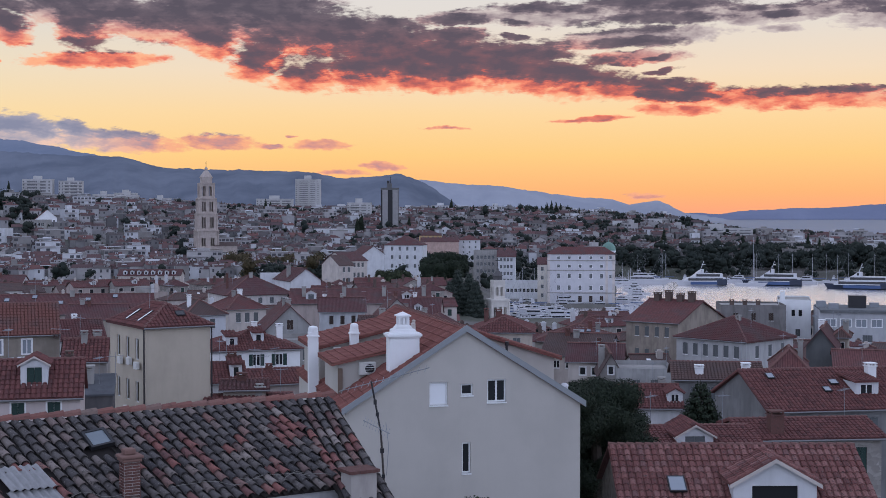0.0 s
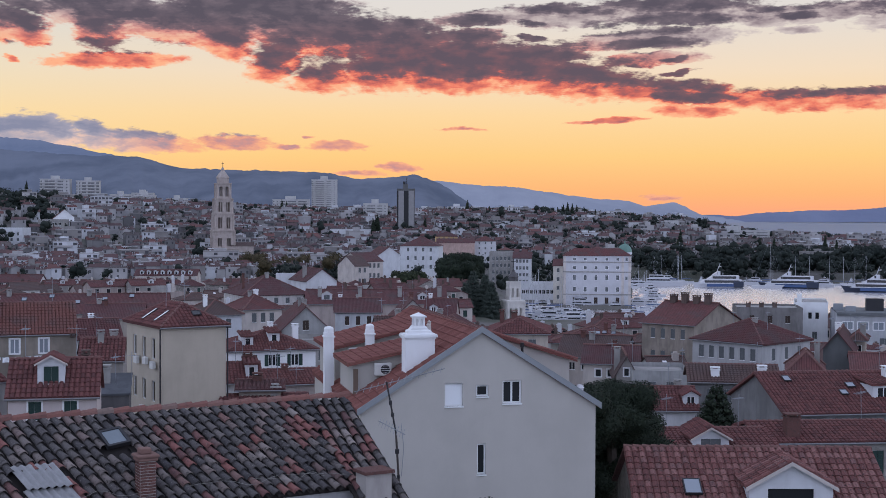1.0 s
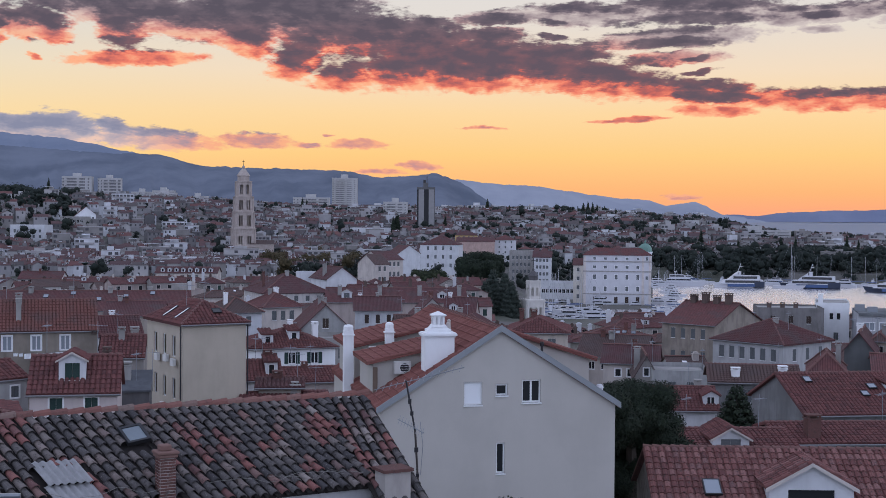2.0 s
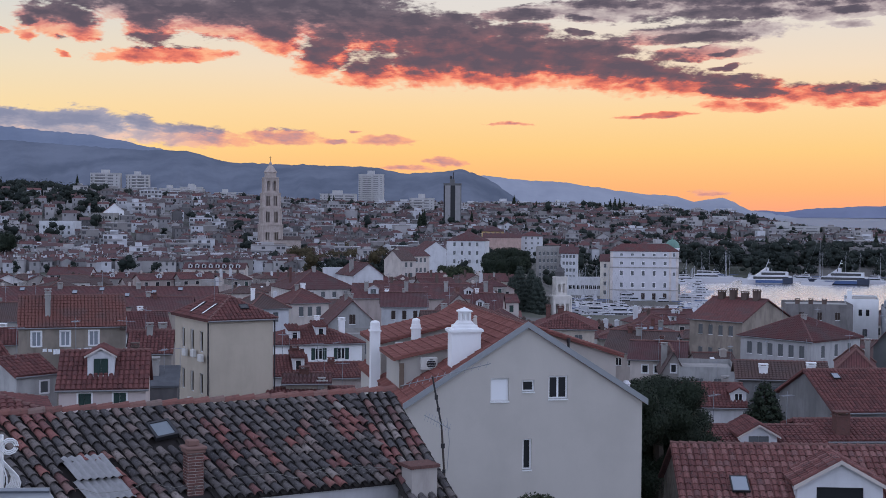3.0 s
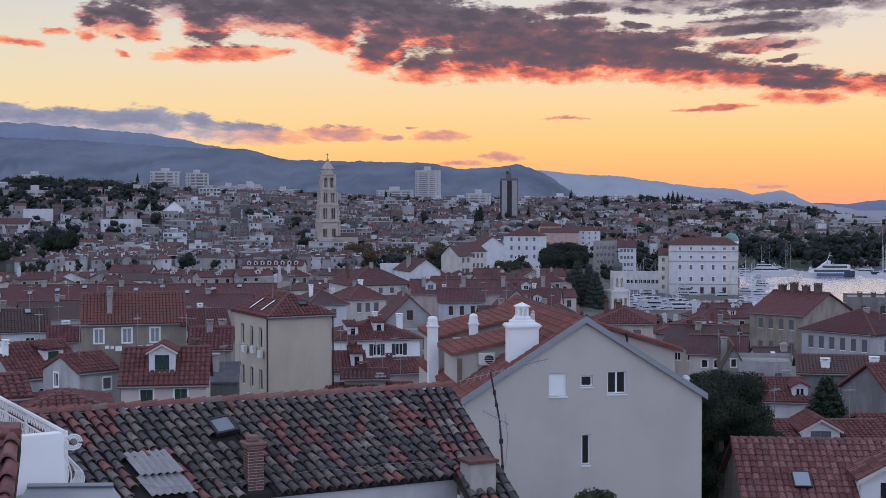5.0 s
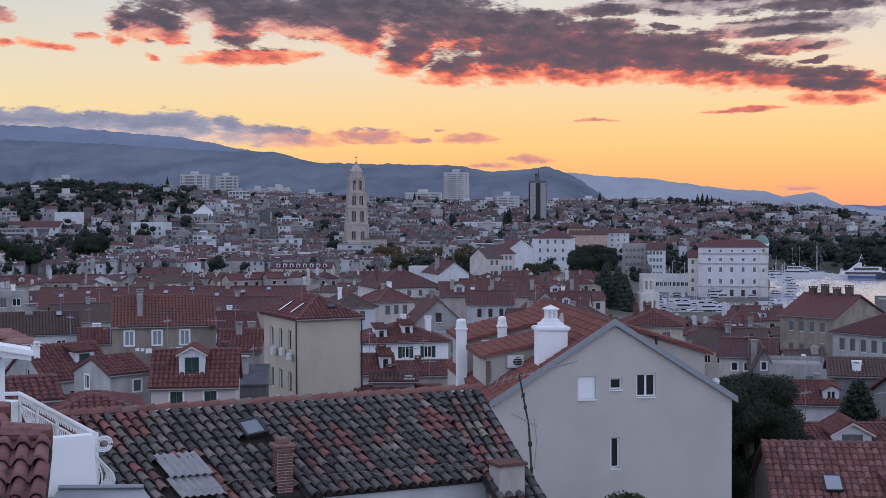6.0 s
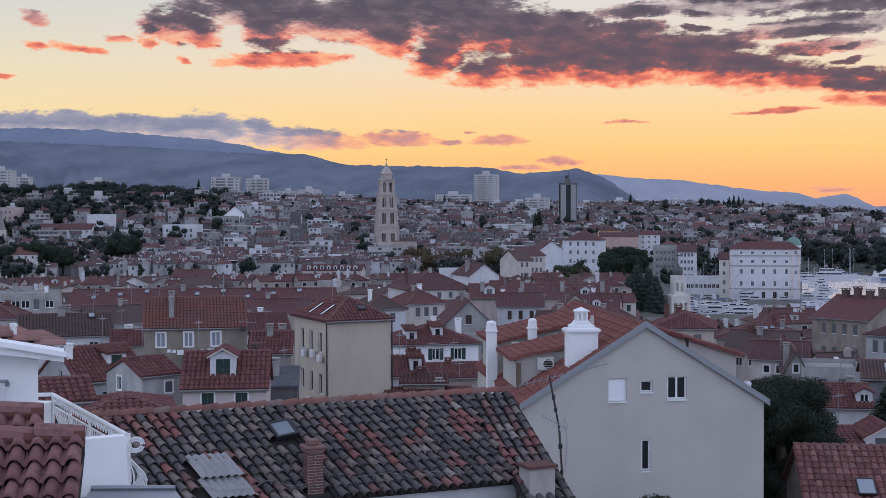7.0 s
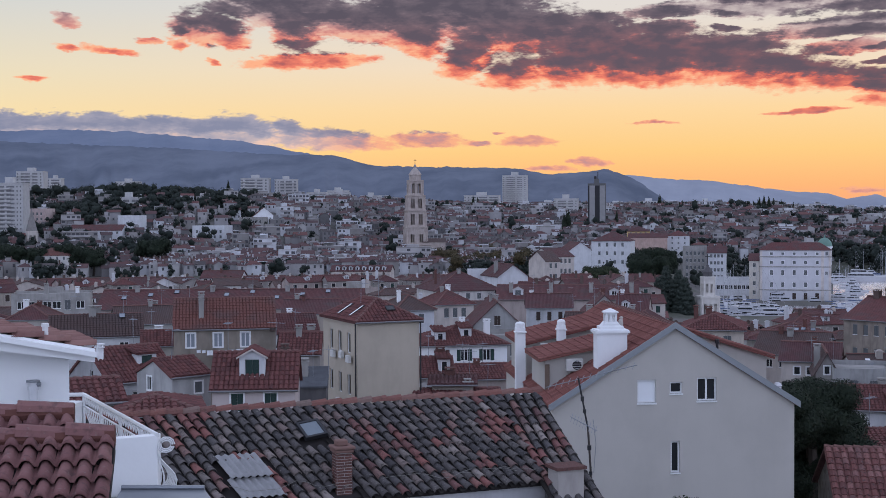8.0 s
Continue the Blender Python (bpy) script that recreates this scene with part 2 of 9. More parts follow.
def roof_far(name, rgb, rgb2, fine=0.23):
    """Clay tile roof seen from afar: ribs down the slope and courses from UV in metres."""
    def build(tr):
        uv = coords(tr, "UV")
        s = tr.nodes.new("ShaderNodeSeparateXYZ")
        link(tr, uv, s.inputs[0])
        rib = math_node(tr, "SINE", math_node(tr, "MULTIPLY", s.outputs[0], 6.2832 / fine))
        course = math_node(tr, "FRACT", math_node(tr, "MULTIPLY", s.outputs[1], 1 / 0.36))
        h = math_node(tr, "ADD", math_node(tr, "MULTIPLY", rib, 0.5), math_node(tr, "MULTIPLY", course, -0.5))
        cell = tr.nodes.new("ShaderNodeCombineXYZ")
        link(tr, math_node(tr, "FLOOR", math_node(tr, "MULTIPLY", s.outputs[0], 1 / fine)), cell.inputs[0])
        link(tr, math_node(tr, "FLOOR", math_node(tr, "MULTIPLY", s.outputs[1], 1 / 0.36)), cell.inputs[1])
        wn = tr.nodes.new("ShaderNodeTexWhiteNoise")
        wn.noise_dimensions = "2D"
        link(tr, cell.outputs[0], wn.inputs["Vector"])
        oi = tr.nodes.new("ShaderNodeObjectInfo")
        c = mix_colour(tr, oi.outputs["Random"], rgb, rgb2)
        c = mix_colour(tr, math_node(tr, "MULTIPLY", wn.outputs["Value"], 0.35), c, scaled(rgb2, 0.5))
        blot = noise_tex(tr, coords(tr), 0.45, 6.0)
        c = mix_colour(tr, smooth(tr, blot, 0.42, 0.7, 0, 0.6), c, (0.09, 0.075, 0.075))
        # shade between the ribs is painted in: troughs mixed towards a darker clay
        groove_shade = smooth(tr, rib, -1.0, -0.3, 0.55, 0.0)
        c = mix_colour(tr, groove_shade, c, scaled(rgb, 0.25))
        return bsdf(tr, c, 0.85, 0, h, 0.7, 0.05, 0.2)
    return material(name, build)


def roof_tiles(name, stops, moss=0.3):
    """Single clay tiles, each with a tone of its own."""
    def build(tr):
        g = tr.nodes.new("ShaderNodeNewGeometry")
        oi = tr.nodes.new("ShaderNodeObjectInfo")
        r = math_node(tr, "FRACT", math_node(tr, "ADD", g.outputs["Random Per Island"], math_node(tr, "MULTIPLY", oi.outputs["Random"], 7.31)))
        n = tr.nodes.new("ShaderNodeValToRGB")
        els = n.color_ramp.elements
        while len(els) < len(stops):
            els.new(0.5)
        for e, (p, c) in zip(els, stops):
            e.position, e.color = p, (*c, 1)
        link(tr, r, n.inputs[0])
        c = n.outputs[0]
        pos = g.outputs["Position"]
        spots = noise_tex(tr, pos, 9.0, 5.0, 0.65)
        c = mix_colour(tr, smooth(tr, spots, 0.5, 0.68, 0, moss), c, (0.045, 0.042, 0.042))
        lich = noise_tex(tr, pos, 26.0, 3.0)
        c = mix_colour(tr, smooth(tr, lich, 0.58, 0.75, 0, moss * 0.8), c, (0.26, 0.25, 0.23))
        return bsdf(tr, c, 0.9, 0, lich, 0.35, 0.008, 0.15)
    return material(name, build)


def plain(name, rgb, rough=0.6, metal=0.0, vary=0.15, scale=3.0, spec=0.3):
    def build(tr):
        n = noise_tex(tr, coords(tr), scale, 4.0)
        c = mix_colour(tr, math_node(tr, "MULTIPLY", n, vary * 2), rgb, scaled(rgb, 0.55))
        return bsdf(tr, c, rough, metal, n, 0.1, 0.01, spec)
    return material(name, build)


def glass_dark(name, rgb=(0.02, 0.022, 0.026), rough=0.08):
    def build(tr):
        return bsdf(tr, rgb, rough, 0, None, spec=0.6)
    return material(name, build)


def foliage(name, a, b):
    def build(tr):
        g = tr.nodes.new("ShaderNodeNewGeometry")
        oi = tr.nodes.new("ShaderNodeObjectInfo")
        r = math_node(tr, "FRACT", math_node(tr, "ADD", g.outputs["Random Per Island"], oi.outputs["Random"]))
        c = mix_colour(tr, r, a, b)
        return bsdf(tr, c, 0.75, spec=0.2)
    return material(name, build)


def stone_wall(name, a, b, scale=2.2):
    def build(tr):
        v = tr.nodes.new("ShaderNodeTexVoronoi")
        v.inputs["Scale"].default_value = scale
        link(tr, coords(tr, "Object", (1, 1, 1.7)), v.inputs["Vector"])
        s = tr.nodes.new("ShaderNodeSeparateColor")
        link(tr, v.outputs["Color"], s.inputs[0])
        c = mix_colour(tr, s.outputs[0], a, b)
        blot = noise_tex(tr, coords(tr), 0.6, 5.0)
        c = mix_colour(tr, smooth(tr, blot, 0.4, 0.7, 0, 0.5), c, scaled(a, 0.5))
        return bsdf(tr, c, 0.9, 0, v.outputs["Distance"], 0.6, 0.03, 0.15)
    return material(name, build)


def water_mat():
    def build(tr):
        n = noise_tex(tr, coords(tr, "Object", (0.5, 1.4, 1)), 1.0, 5.0)
        deep = bsdf(tr, (0.03, 0.04, 0.05), 0.4, spec=0.5)
        # seen this low the surface is nearly all mirror, broken by small ripples
        gl = tr.nodes.new("ShaderNodeBsdfAnisotropic")
        gl.inputs["Color"].default_value = (1.0, 0.96, 0.95, 1)
        gl.inputs["Roughness"].default_value = 0.25
        bu = tr.nodes.new("ShaderNodeBump")
        bu.inputs["Strength"].default_value, bu.inputs["Distance"].default_value = 0.06, 0.03
        link(tr, n, bu.inputs["Height"])
        link(tr, bu.outputs[0], gl.inputs["Normal"])
        mx = tr.nodes.new("ShaderNodeMixShader")
        mx.inputs[0].default_value = 0.92
        link(tr, deep, mx.inputs[1])
        link(tr, gl.outputs[0], mx.inputs[2])
        return mx.outputs[0]
    return material("harbour_water", build)


def sea_mat():
    def build(tr):
        n = noise_tex(tr, coords(tr, "Object", (0.002, 0.02, 1)), 1.0, 5.0)
        c = mix_colour(tr, n, (0.13, 0.15, 0.2), (0.2, 0.22, 0.27))
        return bsdf(tr, c, 0.55, 0, n, 0.2, 2.0, 0.25)
    return material("open_sea", build)


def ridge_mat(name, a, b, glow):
    """Far slopes with the air's haze painted in: bluish colours plus a faint emission."""
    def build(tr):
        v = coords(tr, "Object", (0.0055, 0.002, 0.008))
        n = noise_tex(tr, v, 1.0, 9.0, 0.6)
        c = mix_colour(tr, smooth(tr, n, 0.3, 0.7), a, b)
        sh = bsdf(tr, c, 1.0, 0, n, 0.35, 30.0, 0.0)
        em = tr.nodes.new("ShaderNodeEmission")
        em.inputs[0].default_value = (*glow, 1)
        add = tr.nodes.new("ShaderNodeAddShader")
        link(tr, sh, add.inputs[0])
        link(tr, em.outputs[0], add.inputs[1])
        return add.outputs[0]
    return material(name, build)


WHITE = plaster((0.6, 0.61, 0.64), 0.2)
CHIMNEY_WHITE = plaster((0.8, 0.81, 0.83), 0.1)
FRAME = plain("white_frame", (0.78, 0.79, 0.8), 0.45, vary=0.05)
PANE = glass_dark("window_pane")
PALE_PANE = glass_dark("bright_pane", (0.25, 0.28, 0.32), 0.2)
# sky reflection painted into the base colour of these roof light panes
GLINT_PANE = glass_dark("sky_bright_pane", (0.8, 0.8, 0.82), 0.12)
GREEN = plain("green_shutter", (0.022, 0.05, 0.045), 0.55)
GREYSH = plain("grey_shutter", (0.12, 0.13, 0.14), 0.6)
BROWNSH = plain("brown_shutter", (0.05, 0.035, 0.03), 0.6)
BLIND = plain("white_blind", (0.8, 0.82, 0.85), 0.5, vary=0.04)
DARKMETAL = plain("dark_metal", (0.05, 0.05, 0.055), 0.5, 0.6)
ZINC = plain("zinc_sheet", (0.3, 0.32, 0.35), 0.45, 0.7)
GUTTER = plain("grey_gutter", (0.2, 0.2, 0.21), 0.5, 0.3)
CONCRETE = plaster((0.33, 0.32, 0.31), 0.5)
RED_A, RED_B = (0.16, 0.064, 0.062), (0.108, 0.053, 0.057)
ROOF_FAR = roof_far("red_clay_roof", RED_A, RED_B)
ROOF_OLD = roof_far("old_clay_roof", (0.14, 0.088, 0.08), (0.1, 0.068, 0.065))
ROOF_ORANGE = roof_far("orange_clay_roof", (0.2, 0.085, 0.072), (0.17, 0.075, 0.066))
TILE_RED = roof_tiles("red_clay_tile", [(0.0, (0.1, 0.046, 0.046)), (0.4, (0.138, 0.056, 0.054)), (0.8, (0.165, 0.068, 0.064)), (1.0, (0.125, 0.056, 0.055))], 0.4)
RIDGE_CLAY = plain("ridge_clay_cap", (0.2, 0.105, 0.095), 0.9, vary=0.5, scale=2.5)
TILE_WORN = roof_tiles("worn_clay_tile", [(0.0, (0.125, 0.054, 0.052)), (0.5, (0.185, 0.078, 0.072)), (0.85, (0.25, 0.125, 0.115)), (1.0, (0.15, 0.08, 0.078))], 0.75)
LEAF_GREY = foliage("grey_green_leaf", (0.036, 0.05, 0.043), (0.072, 0.088, 0.075))
TILE_ORANGE = roof_tiles("orange_clay_tile", [(0.0, (0.155, 0.062, 0.055)), (0.5, (0.19, 0.074, 0.064)), (1.0, (0.23, 0.1, 0.085))], 0.2)
TILE_OLD = roof_tiles("weathered_clay_tile", [(0.0, (0.055, 0.052, 0.056)), (0.35, (0.12, 0.108, 0.106)), (0.6, (0.085, 0.08, 0.083)), (0.8, (0.185, 0.158, 0.148)), (0.9, (0.13, 0.086, 0.083)), (1.0, (0.26, 0.225, 0.21))], 0.75)
TILE_FADED = roof_tiles("faded_red_tile", [(0.0, (0.12, 0.068, 0.068)), (0.4, (0.19, 0.09, 0.086)), (0.75, (0.235, 0.1, 0.09)), (0.9, (0.2, 0.125, 0.115)), (1.0, (0.15, 0.1, 0.095))], 0.55)
BRICK = roof_tiles("chimney_brick", [(0.0, (0.12, 0.062, 0.056)), (0.5, (0.165, 0.075, 0.066)), (1.0, (0.1, 0.06, 0.056))], 0.5)
MORTAR = plain("mortar", (0.4, 0.37, 0.35), 0.95)
LEAF_DARK = foliage("dark_leaf", (0.014, 0.022, 0.015), (0.03, 0.042, 0.025))
LEAF_MID = foliage("mid_leaf", (0.02, 0.03, 0.018), (0.05, 0.06, 0.03))
LEAF_FAR = foliage("far_leaf", (0.012, 0.018, 0.016), (0.026, 0.034, 0.028))
LEAF_DRY = foliage("autumn_leaf", (0.05, 0.045, 0.025), (0.1, 0.075, 0.04))
BARK = plain("bark", (0.08, 0.065, 0.055), 0.9, vary=0.4, scale=8)
PLASTERS = plaster_mixed("town_render", [(0.42, 0.39, 0.36), (0.55, 0.53, 0.52), (0.36, 0.32, 0.28), (0.48, 0.42, 0.37), (0.3, 0.28, 0.27), (0.62, 0.61, 0.62), (0.4, 0.34, 0.32)])
STONE = stone_wall("rubble_stone", (0.36, 0.34, 0.32), (0.24, 0.22, 0.21))
LIMESTONE = plaster((0.55, 0.5, 0.47), 0.35)


# ---- building kit ----
class Geo:
    """Collects faces with a material slot and UVs, then makes one mesh."""

    def __init__(self):
        self.v, self.f, self.m, self.uv = [], [], [], []

    def add(self, verts, faces, mat=0, uvs=None):
        k = len(self.v)
        self.v += [tuple(p) for p in verts]
        for i, f in enumerate(faces):
            self.f.append([k + j for j in f])
            self.m.append(mat)
            self.uv.append(uvs[i] if uvs else None)

    def box(self, x0, y0, z0, x1, y1, z1, mat=0):
        v = [(x0, y0, z0), (x1, y0, z0), (x1, y1, z0), (x0, y1, z0), (x0, y0, z1), (x1, y0, z1), (x1, y1, z1), (x0, y1, z1)]
        self.add(v, [(0, 3, 2, 1), (4, 5, 6, 7), (0, 1, 5, 4), (1, 2, 6, 5), (2, 3, 7, 6), (3, 0, 4, 7)], mat)

    def ring(self, x0, z0, x1, z1, t, y0, y1, mat=0):
        """A rectangular frame of width t between the depths y0 and y1, in one piece."""
        o, i = [(x0, z0), (x1, z0), (x1, z1), (x0, z1)], [(x0 + t, z0 + t), (x1 - t, z0 + t), (x1 - t, z1 - t), (x0 + t, z1 - t)]
        v = [(x, y0, z) for x, z in o] + [(x, y0, z) for x, z in i] + [(x, y1, z) for x, z in o] + [(x, y1, z) for x, z in i]
        f = []
        for k in range(4):
            n = (k + 1) % 4
            f += [(k, n, 4 + n, 4 + k), (4 + k, 4 + n, 12 + n, 12 + k), (n, k, 8 + k, 8 + n), (8 + n, 8 + k, 12 + k, 12 + n)]
        self.add(v, f, mat)

    def tube(self, path, r, seg=8, mat=0):
        pts = [Vector(p) for p in path]
        rings = []
        for i, p in enumerate(pts):
            d = (pts[min(i + 1, len(pts) - 1)] - pts[max(i - 1, 0)]).normalized()
            a = d.cross(Vector((0, 0, 1)) if abs(d.z) < 0.9 else Vector((1, 0, 0))).normalized()
            b = d.cross(a)
            rr = r[i] if isinstance(r, (list, tuple)) else r
            rings.append([p + (a * math.cos(6.2832 * k / seg) + b * math.sin(6.2832 * k / seg)) * rr for k in range(seg)])
        v = [q for ring in rings for q in ring]
        f = [(i * seg + k, i * seg + (k + 1) % seg, (i + 1) * seg + (k + 1) % seg, (i + 1) * seg + k) for i in range(len(pts) - 1) for k in range(seg)]
        f += [tuple(range(seg))[::-1], tuple((len(pts) - 1) * seg + k for k in range(seg))]
        self.add(v, f, mat)

    def turned(self, profile, seg=14, cx=0, cy=0, mat=0):
        """A lathe: profile of (radius, z)."""
        v = [(cx + r * math.cos(6.2832 * k / seg), cy + r * math.sin(6.2832 * k / seg), z) for r, z in profile for k in range(seg)]
        f = [(i * seg + k, i * seg + (k + 1) % seg, (i + 1) * seg + (k + 1) % seg, (i + 1) * seg + k) for i in range(len(profile) - 1) for k in range(seg)]
        f += [tuple(range(seg))[::-1], tuple((len(profile) - 1) * seg + k for k in range(seg))]
        self.add(v, f, mat)

    def slab(self, loop, thick, mat=0):
        """A flat polygon with thickness below it; UV in metres from its first edge."""
        p = [Vector(q) for q in loop]
        n = (p[1] - p[0]).cross(p[2] - p[0]).normalized()
        if n.z < 0:
            p.reverse()
            n = -n
            p = p[-2:] + p[:-2]
        u = (p[1] - p[0]).normalized()
        w = n.cross(u)
        low = [q - Vector((0, 0, thick)) for q in p]
        k = len(p)
        uv = [((q - p[0]).dot(u), (q - p[0]).dot(w)) for q in p]
        faces = [tuple(range(k)), tuple(range(2 * k - 1, k - 1, -1))] + [(i, k + i, k + (i + 1) % k, (i + 1) % k) for i in range(k)]
        self.add(p + low, faces, mat, [uv, uv[::-1]] + [[(0, 0)] * 4] * k)

    def mesh(self, name, mats):
        me = bpy.data.meshes.new(name)
        me.from_pydata(self.v, [], self.f)
        for m in mats:
            me.materials.append(m)
        me.polygons.foreach_set("material_index", self.m)
        if any(self.uv):
            lay = me.uv_layers.new(name="UVMap")
            flat = []
            for f, uv in zip(self.f, self.uv):
                for i in range(len(f)):
                    flat += list(uv[i]) if uv else [0.0, 0.0]
            lay.data.foreach_set("uv", flat)
        me.update()
        return me


def put(name, geo, mats, parent=None, label="", m=None):
    """Links a Geo (or a mesh) as one object, under a parent where one is given."""
    me = geo if isinstance(geo, bpy.types.Mesh) else geo.mesh(name, mats if isinstance(mats, (list, tuple)) else [mats])
    ob = new(name, me)
    if parent is not None:
        ob.parent = parent
    if m is not None:
        ob.matrix_basis = m
    if label:
        ob["label"] = label
    return ob


def soft_edges(ob, width, seg=2):
    b = ob.modifiers.new("bevel", "BEVEL")
    b.width, b.segments, b.limit_method = width, seg, "ANGLE"
    return ob


def thing(name, m, label, category, group="", kind=""):
    ob = new(name)
    ob.matrix_basis = m
    return tagged(ob, label, category, group, kind)


def spot(bearing, dist, z=0.0, turn=0.0):
    """A pose at a bearing (degrees right of ahead) and distance from the lookout, its y axis pointing away, turned counterclockwise."""
    b = radians(bearing)
    return pose(dist * math.sin(b), dist * math.cos(b), z, 0, 0, turn - bearing)


HILL_B, HILL_H = [-40, -30, -22, -14, -6, 4, 10, 13, 19, 40], [34, 37, 40, 37, 32, 30, 24, 12, 8, 5]


def step(a, b, v):
    t = min(1.0, max(0.0, (v - a) / (b - a)))
    return t * t * (3 - 2 * t)


def in_harbour(b, r):
    return (1.9 < b < 60 and 408 < r < 486) or (2.9 < b < 60 and 385 < r <= 408) or (7.9 < b < 60 and 385 < r < 712)


def ground(x, y):
    r, b = math.hypot(x, y), math.degrees(math.atan2(x, y))
    z = 4.0 + 17.0 * math.exp(-((r / 95.0) ** 1.5))
    z += float(np.interp(b, HILL_B, HILL_H)) * step(float(np.interp(b, [-17, -9], [640, 680])), float(np.interp(b, [-17, -9], [1000, 1180])), r)
    z += 1.2 * noise.noise((x / 90.0, y / 90.0, 0.0)) * step(100, 300, r)
    if 385 <= r < 735 and b > 1.5:
        z = 1.2
    if b > 10.5:
        z -= (z + 6.0) * step(1260, 1480, r)
    if in_harbour(b, r):
        z = -4.0
    return z


def slope_tiles(geo, loop, width=0.3, length=0.4, r=0.125, mat=0, seg=4, jit=0.012, wide=1.15):
    """Half-round cover tiles over a convex roof slope whose first edge is the eave; each tile is an island."""
    p = [Vector(q) for q in loop]
    u = (p[1] - p[0]).normalized()
    n = (p[1] - p[0]).cross(p[-1] - p[0]).normalized()
    if n.z < 0:
        n = -n
    w = n.cross(u)
    if (p[-1] - p[0]).dot(w) < 0:
        w = -w
    q2 = [((q - p[0]).dot(u), (q - p[0]).dot(w)) for q in p]
    u0, u1 = min(a for a, _ in q2), max(a for a, _ in q2)
    cols = max(1, int((u1 - u0) / width))
    for c in range(cols):
        uc = u0 + (c + 0.5) * (u1 - u0) / cols
        vs = []
        for (a0, b0), (a1, b1) in zip(q2, q2[1:] + q2[:1]):
            if (a0 - uc) * (a1 - uc) <= 0 and abs(a1 - a0) > 1e-6:
                vs.append(b0 + (b1 - b0) * (uc - a0) / (a1 - a0))
        if len(vs) < 2:
            continue
        v, top = min(vs), max(vs)
        while v < top - 0.1:
            e = min(v + length + 0.05, top + 0.03)
            rl, rh = r * random.uniform(0.97, 1.05), r * 0.86
            o, s = random.uniform(-jit, jit), random.uniform(-jit, jit)
            ring = []
            for vv, rr, lift, off in ((v, rl, 0.028, o), (e, rh, 0.0, s)):
                for k in range(seg + 1):
                    a = math.pi * k / seg
                    ring.append(p[0] + u * (uc + off - wide * rr * math.cos(a)) + w * vv + n * (rr * 0.8 * math.sin(a) + lift))
            geo.add(ring, [(k, k + 1, k + seg + 2, k + seg + 1) for k in range(seg)] + [tuple(range(seg + 1))], mat)
            v += length


def ridge_tiles(geo, a, b, r=0.13, length=0.4, mat=0):
    a, b = Vector(a), Vector(b)
    d = b - a
    k = max(1, int(d.length / length))
    u = d.normalized()
    s = u.cross(Vector((0, 0, 1))).normalized()
    up = s.cross(u)
    ring = []
    for i in range(k):      # one stepped cap, each tile lapping the next
        q0, q1 = a + d * (i / k), a + d * ((i + 0.99) / k)
        for q, rr, lift in ((q0, r * 1.06, 0.03), (q1, r * 0.92, 0.0)):
            ring += [q + s * (rr * math.cos(math.pi * j / 5)) + up * (rr * math.sin(math.pi * j / 5) + lift - 0.02) for j in range(6)]
    n = 2 * k
    geo.add(ring, [(6 * i + j, 6 * i + j + 1, 6 * i + j + 7, 6 * i + j + 6) for i in range(n - 1) for j in range(5)] + [tuple(range(6)), tuple(range(6 * n - 1, 6 * n - 7, -1))], mat)


WINDOW_MESHES = {}
SOOTY = plaster((0.13, 0.095, 0.085), 0.6)


def window_meshes(w, h, style):
    """Frame (with sill, mullion, shutters) and pane meshes for an opening; origin at the sill's middle, y into the wall."""
    key = (round(w, 2), round(h, 2), style)
    if key in WINDOW_MESHES:
        return WINDOW_MESHES[key]
    f, p, s, s2, mu, si = Geo(), Geo(), Geo(), Geo(), Geo(), Geo()
    t, dep = 0.065, 0.09
    if style != "hole":
        f.ring(-w / 2, 0, w / 2, h, t, dep, dep + 0.06)
    e = 0.1 if "trim" in style else 0.0
    if e:
        s2.ring(-w / 2 - e, -0.05, w / 2 + e, h + e, e, -0.03, 0.02)
    if w > 0.7 and style not in ("blind", "hole"):
        mu.box(-0.04, dep + 0.004, t, 0.04, dep + 0.056, h - t)
    si.box(-w / 2 - 0.02, -0.06, -0.06, w / 2 + 0.02, dep, -0.0)
    p.box(-w / 2, dep + 0.03, 0, w / 2, dep + 0.045, h)
    if style in ("green", "green_trim", "grey", "grey_trim", "brown"):   # closed louvred shutters
        for a, b in ((-w / 4 + 0.01, w / 4 - 0.01),):
            s.box(a, dep - 0.05, 0.02, a + 0.06, dep - 0.01, h - 0.02)
            s.box(b - 0.06, dep - 0.05, 0.02, b, dep - 0.01, h - 0.02)
            s.box(a + 0.06, dep - 0.045, 0.02, b - 0.06, dep - 0.02, h - 0.02)
            for k in range(int(h / 0.16)):
                s.box(a + 0.06, dep - 0.055, 0.06 + k * 0.16, b - 0.06, dep - 0.045, 0.14 + k * 0.16)
    if style == "open_green":
        for a in (-w / 4,):
            s.box(a, -0.05, 0, a + w / 2, -0.01, h)
            for k in range(int(h / 0.16)):
                s.box(a + 0.05, -0.06, 0.06 + k * 0.16, a + w / 2 - 0.05, -0.05, 0.14 + k * 0.16)
    shut = {"green": GREEN, "green_trim": GREEN, "open_green": GREEN, "grey": GREYSH, "grey_trim": GREYSH, "brown": BROWNSH}.get(style)
    fm = f.mesh("window_frame", [FRAME]) if f.v else None
    pm = p.mesh("pane", [BLIND if style == "blind" else PALE_PANE if style == "pale_trim" else PANE])
    sm = s.mesh("shutter", [shut]) if s.v else None
    more = [(n, q.mesh(n, [FRAME])) for n, q in (("surround", s2), ("mullion", mu), ("sill", si)) if q.v and style != "hole"]
    WINDOW_MESHES[key] = (fm, pm, sm, more)
    return WINDOW_MESHES[key]


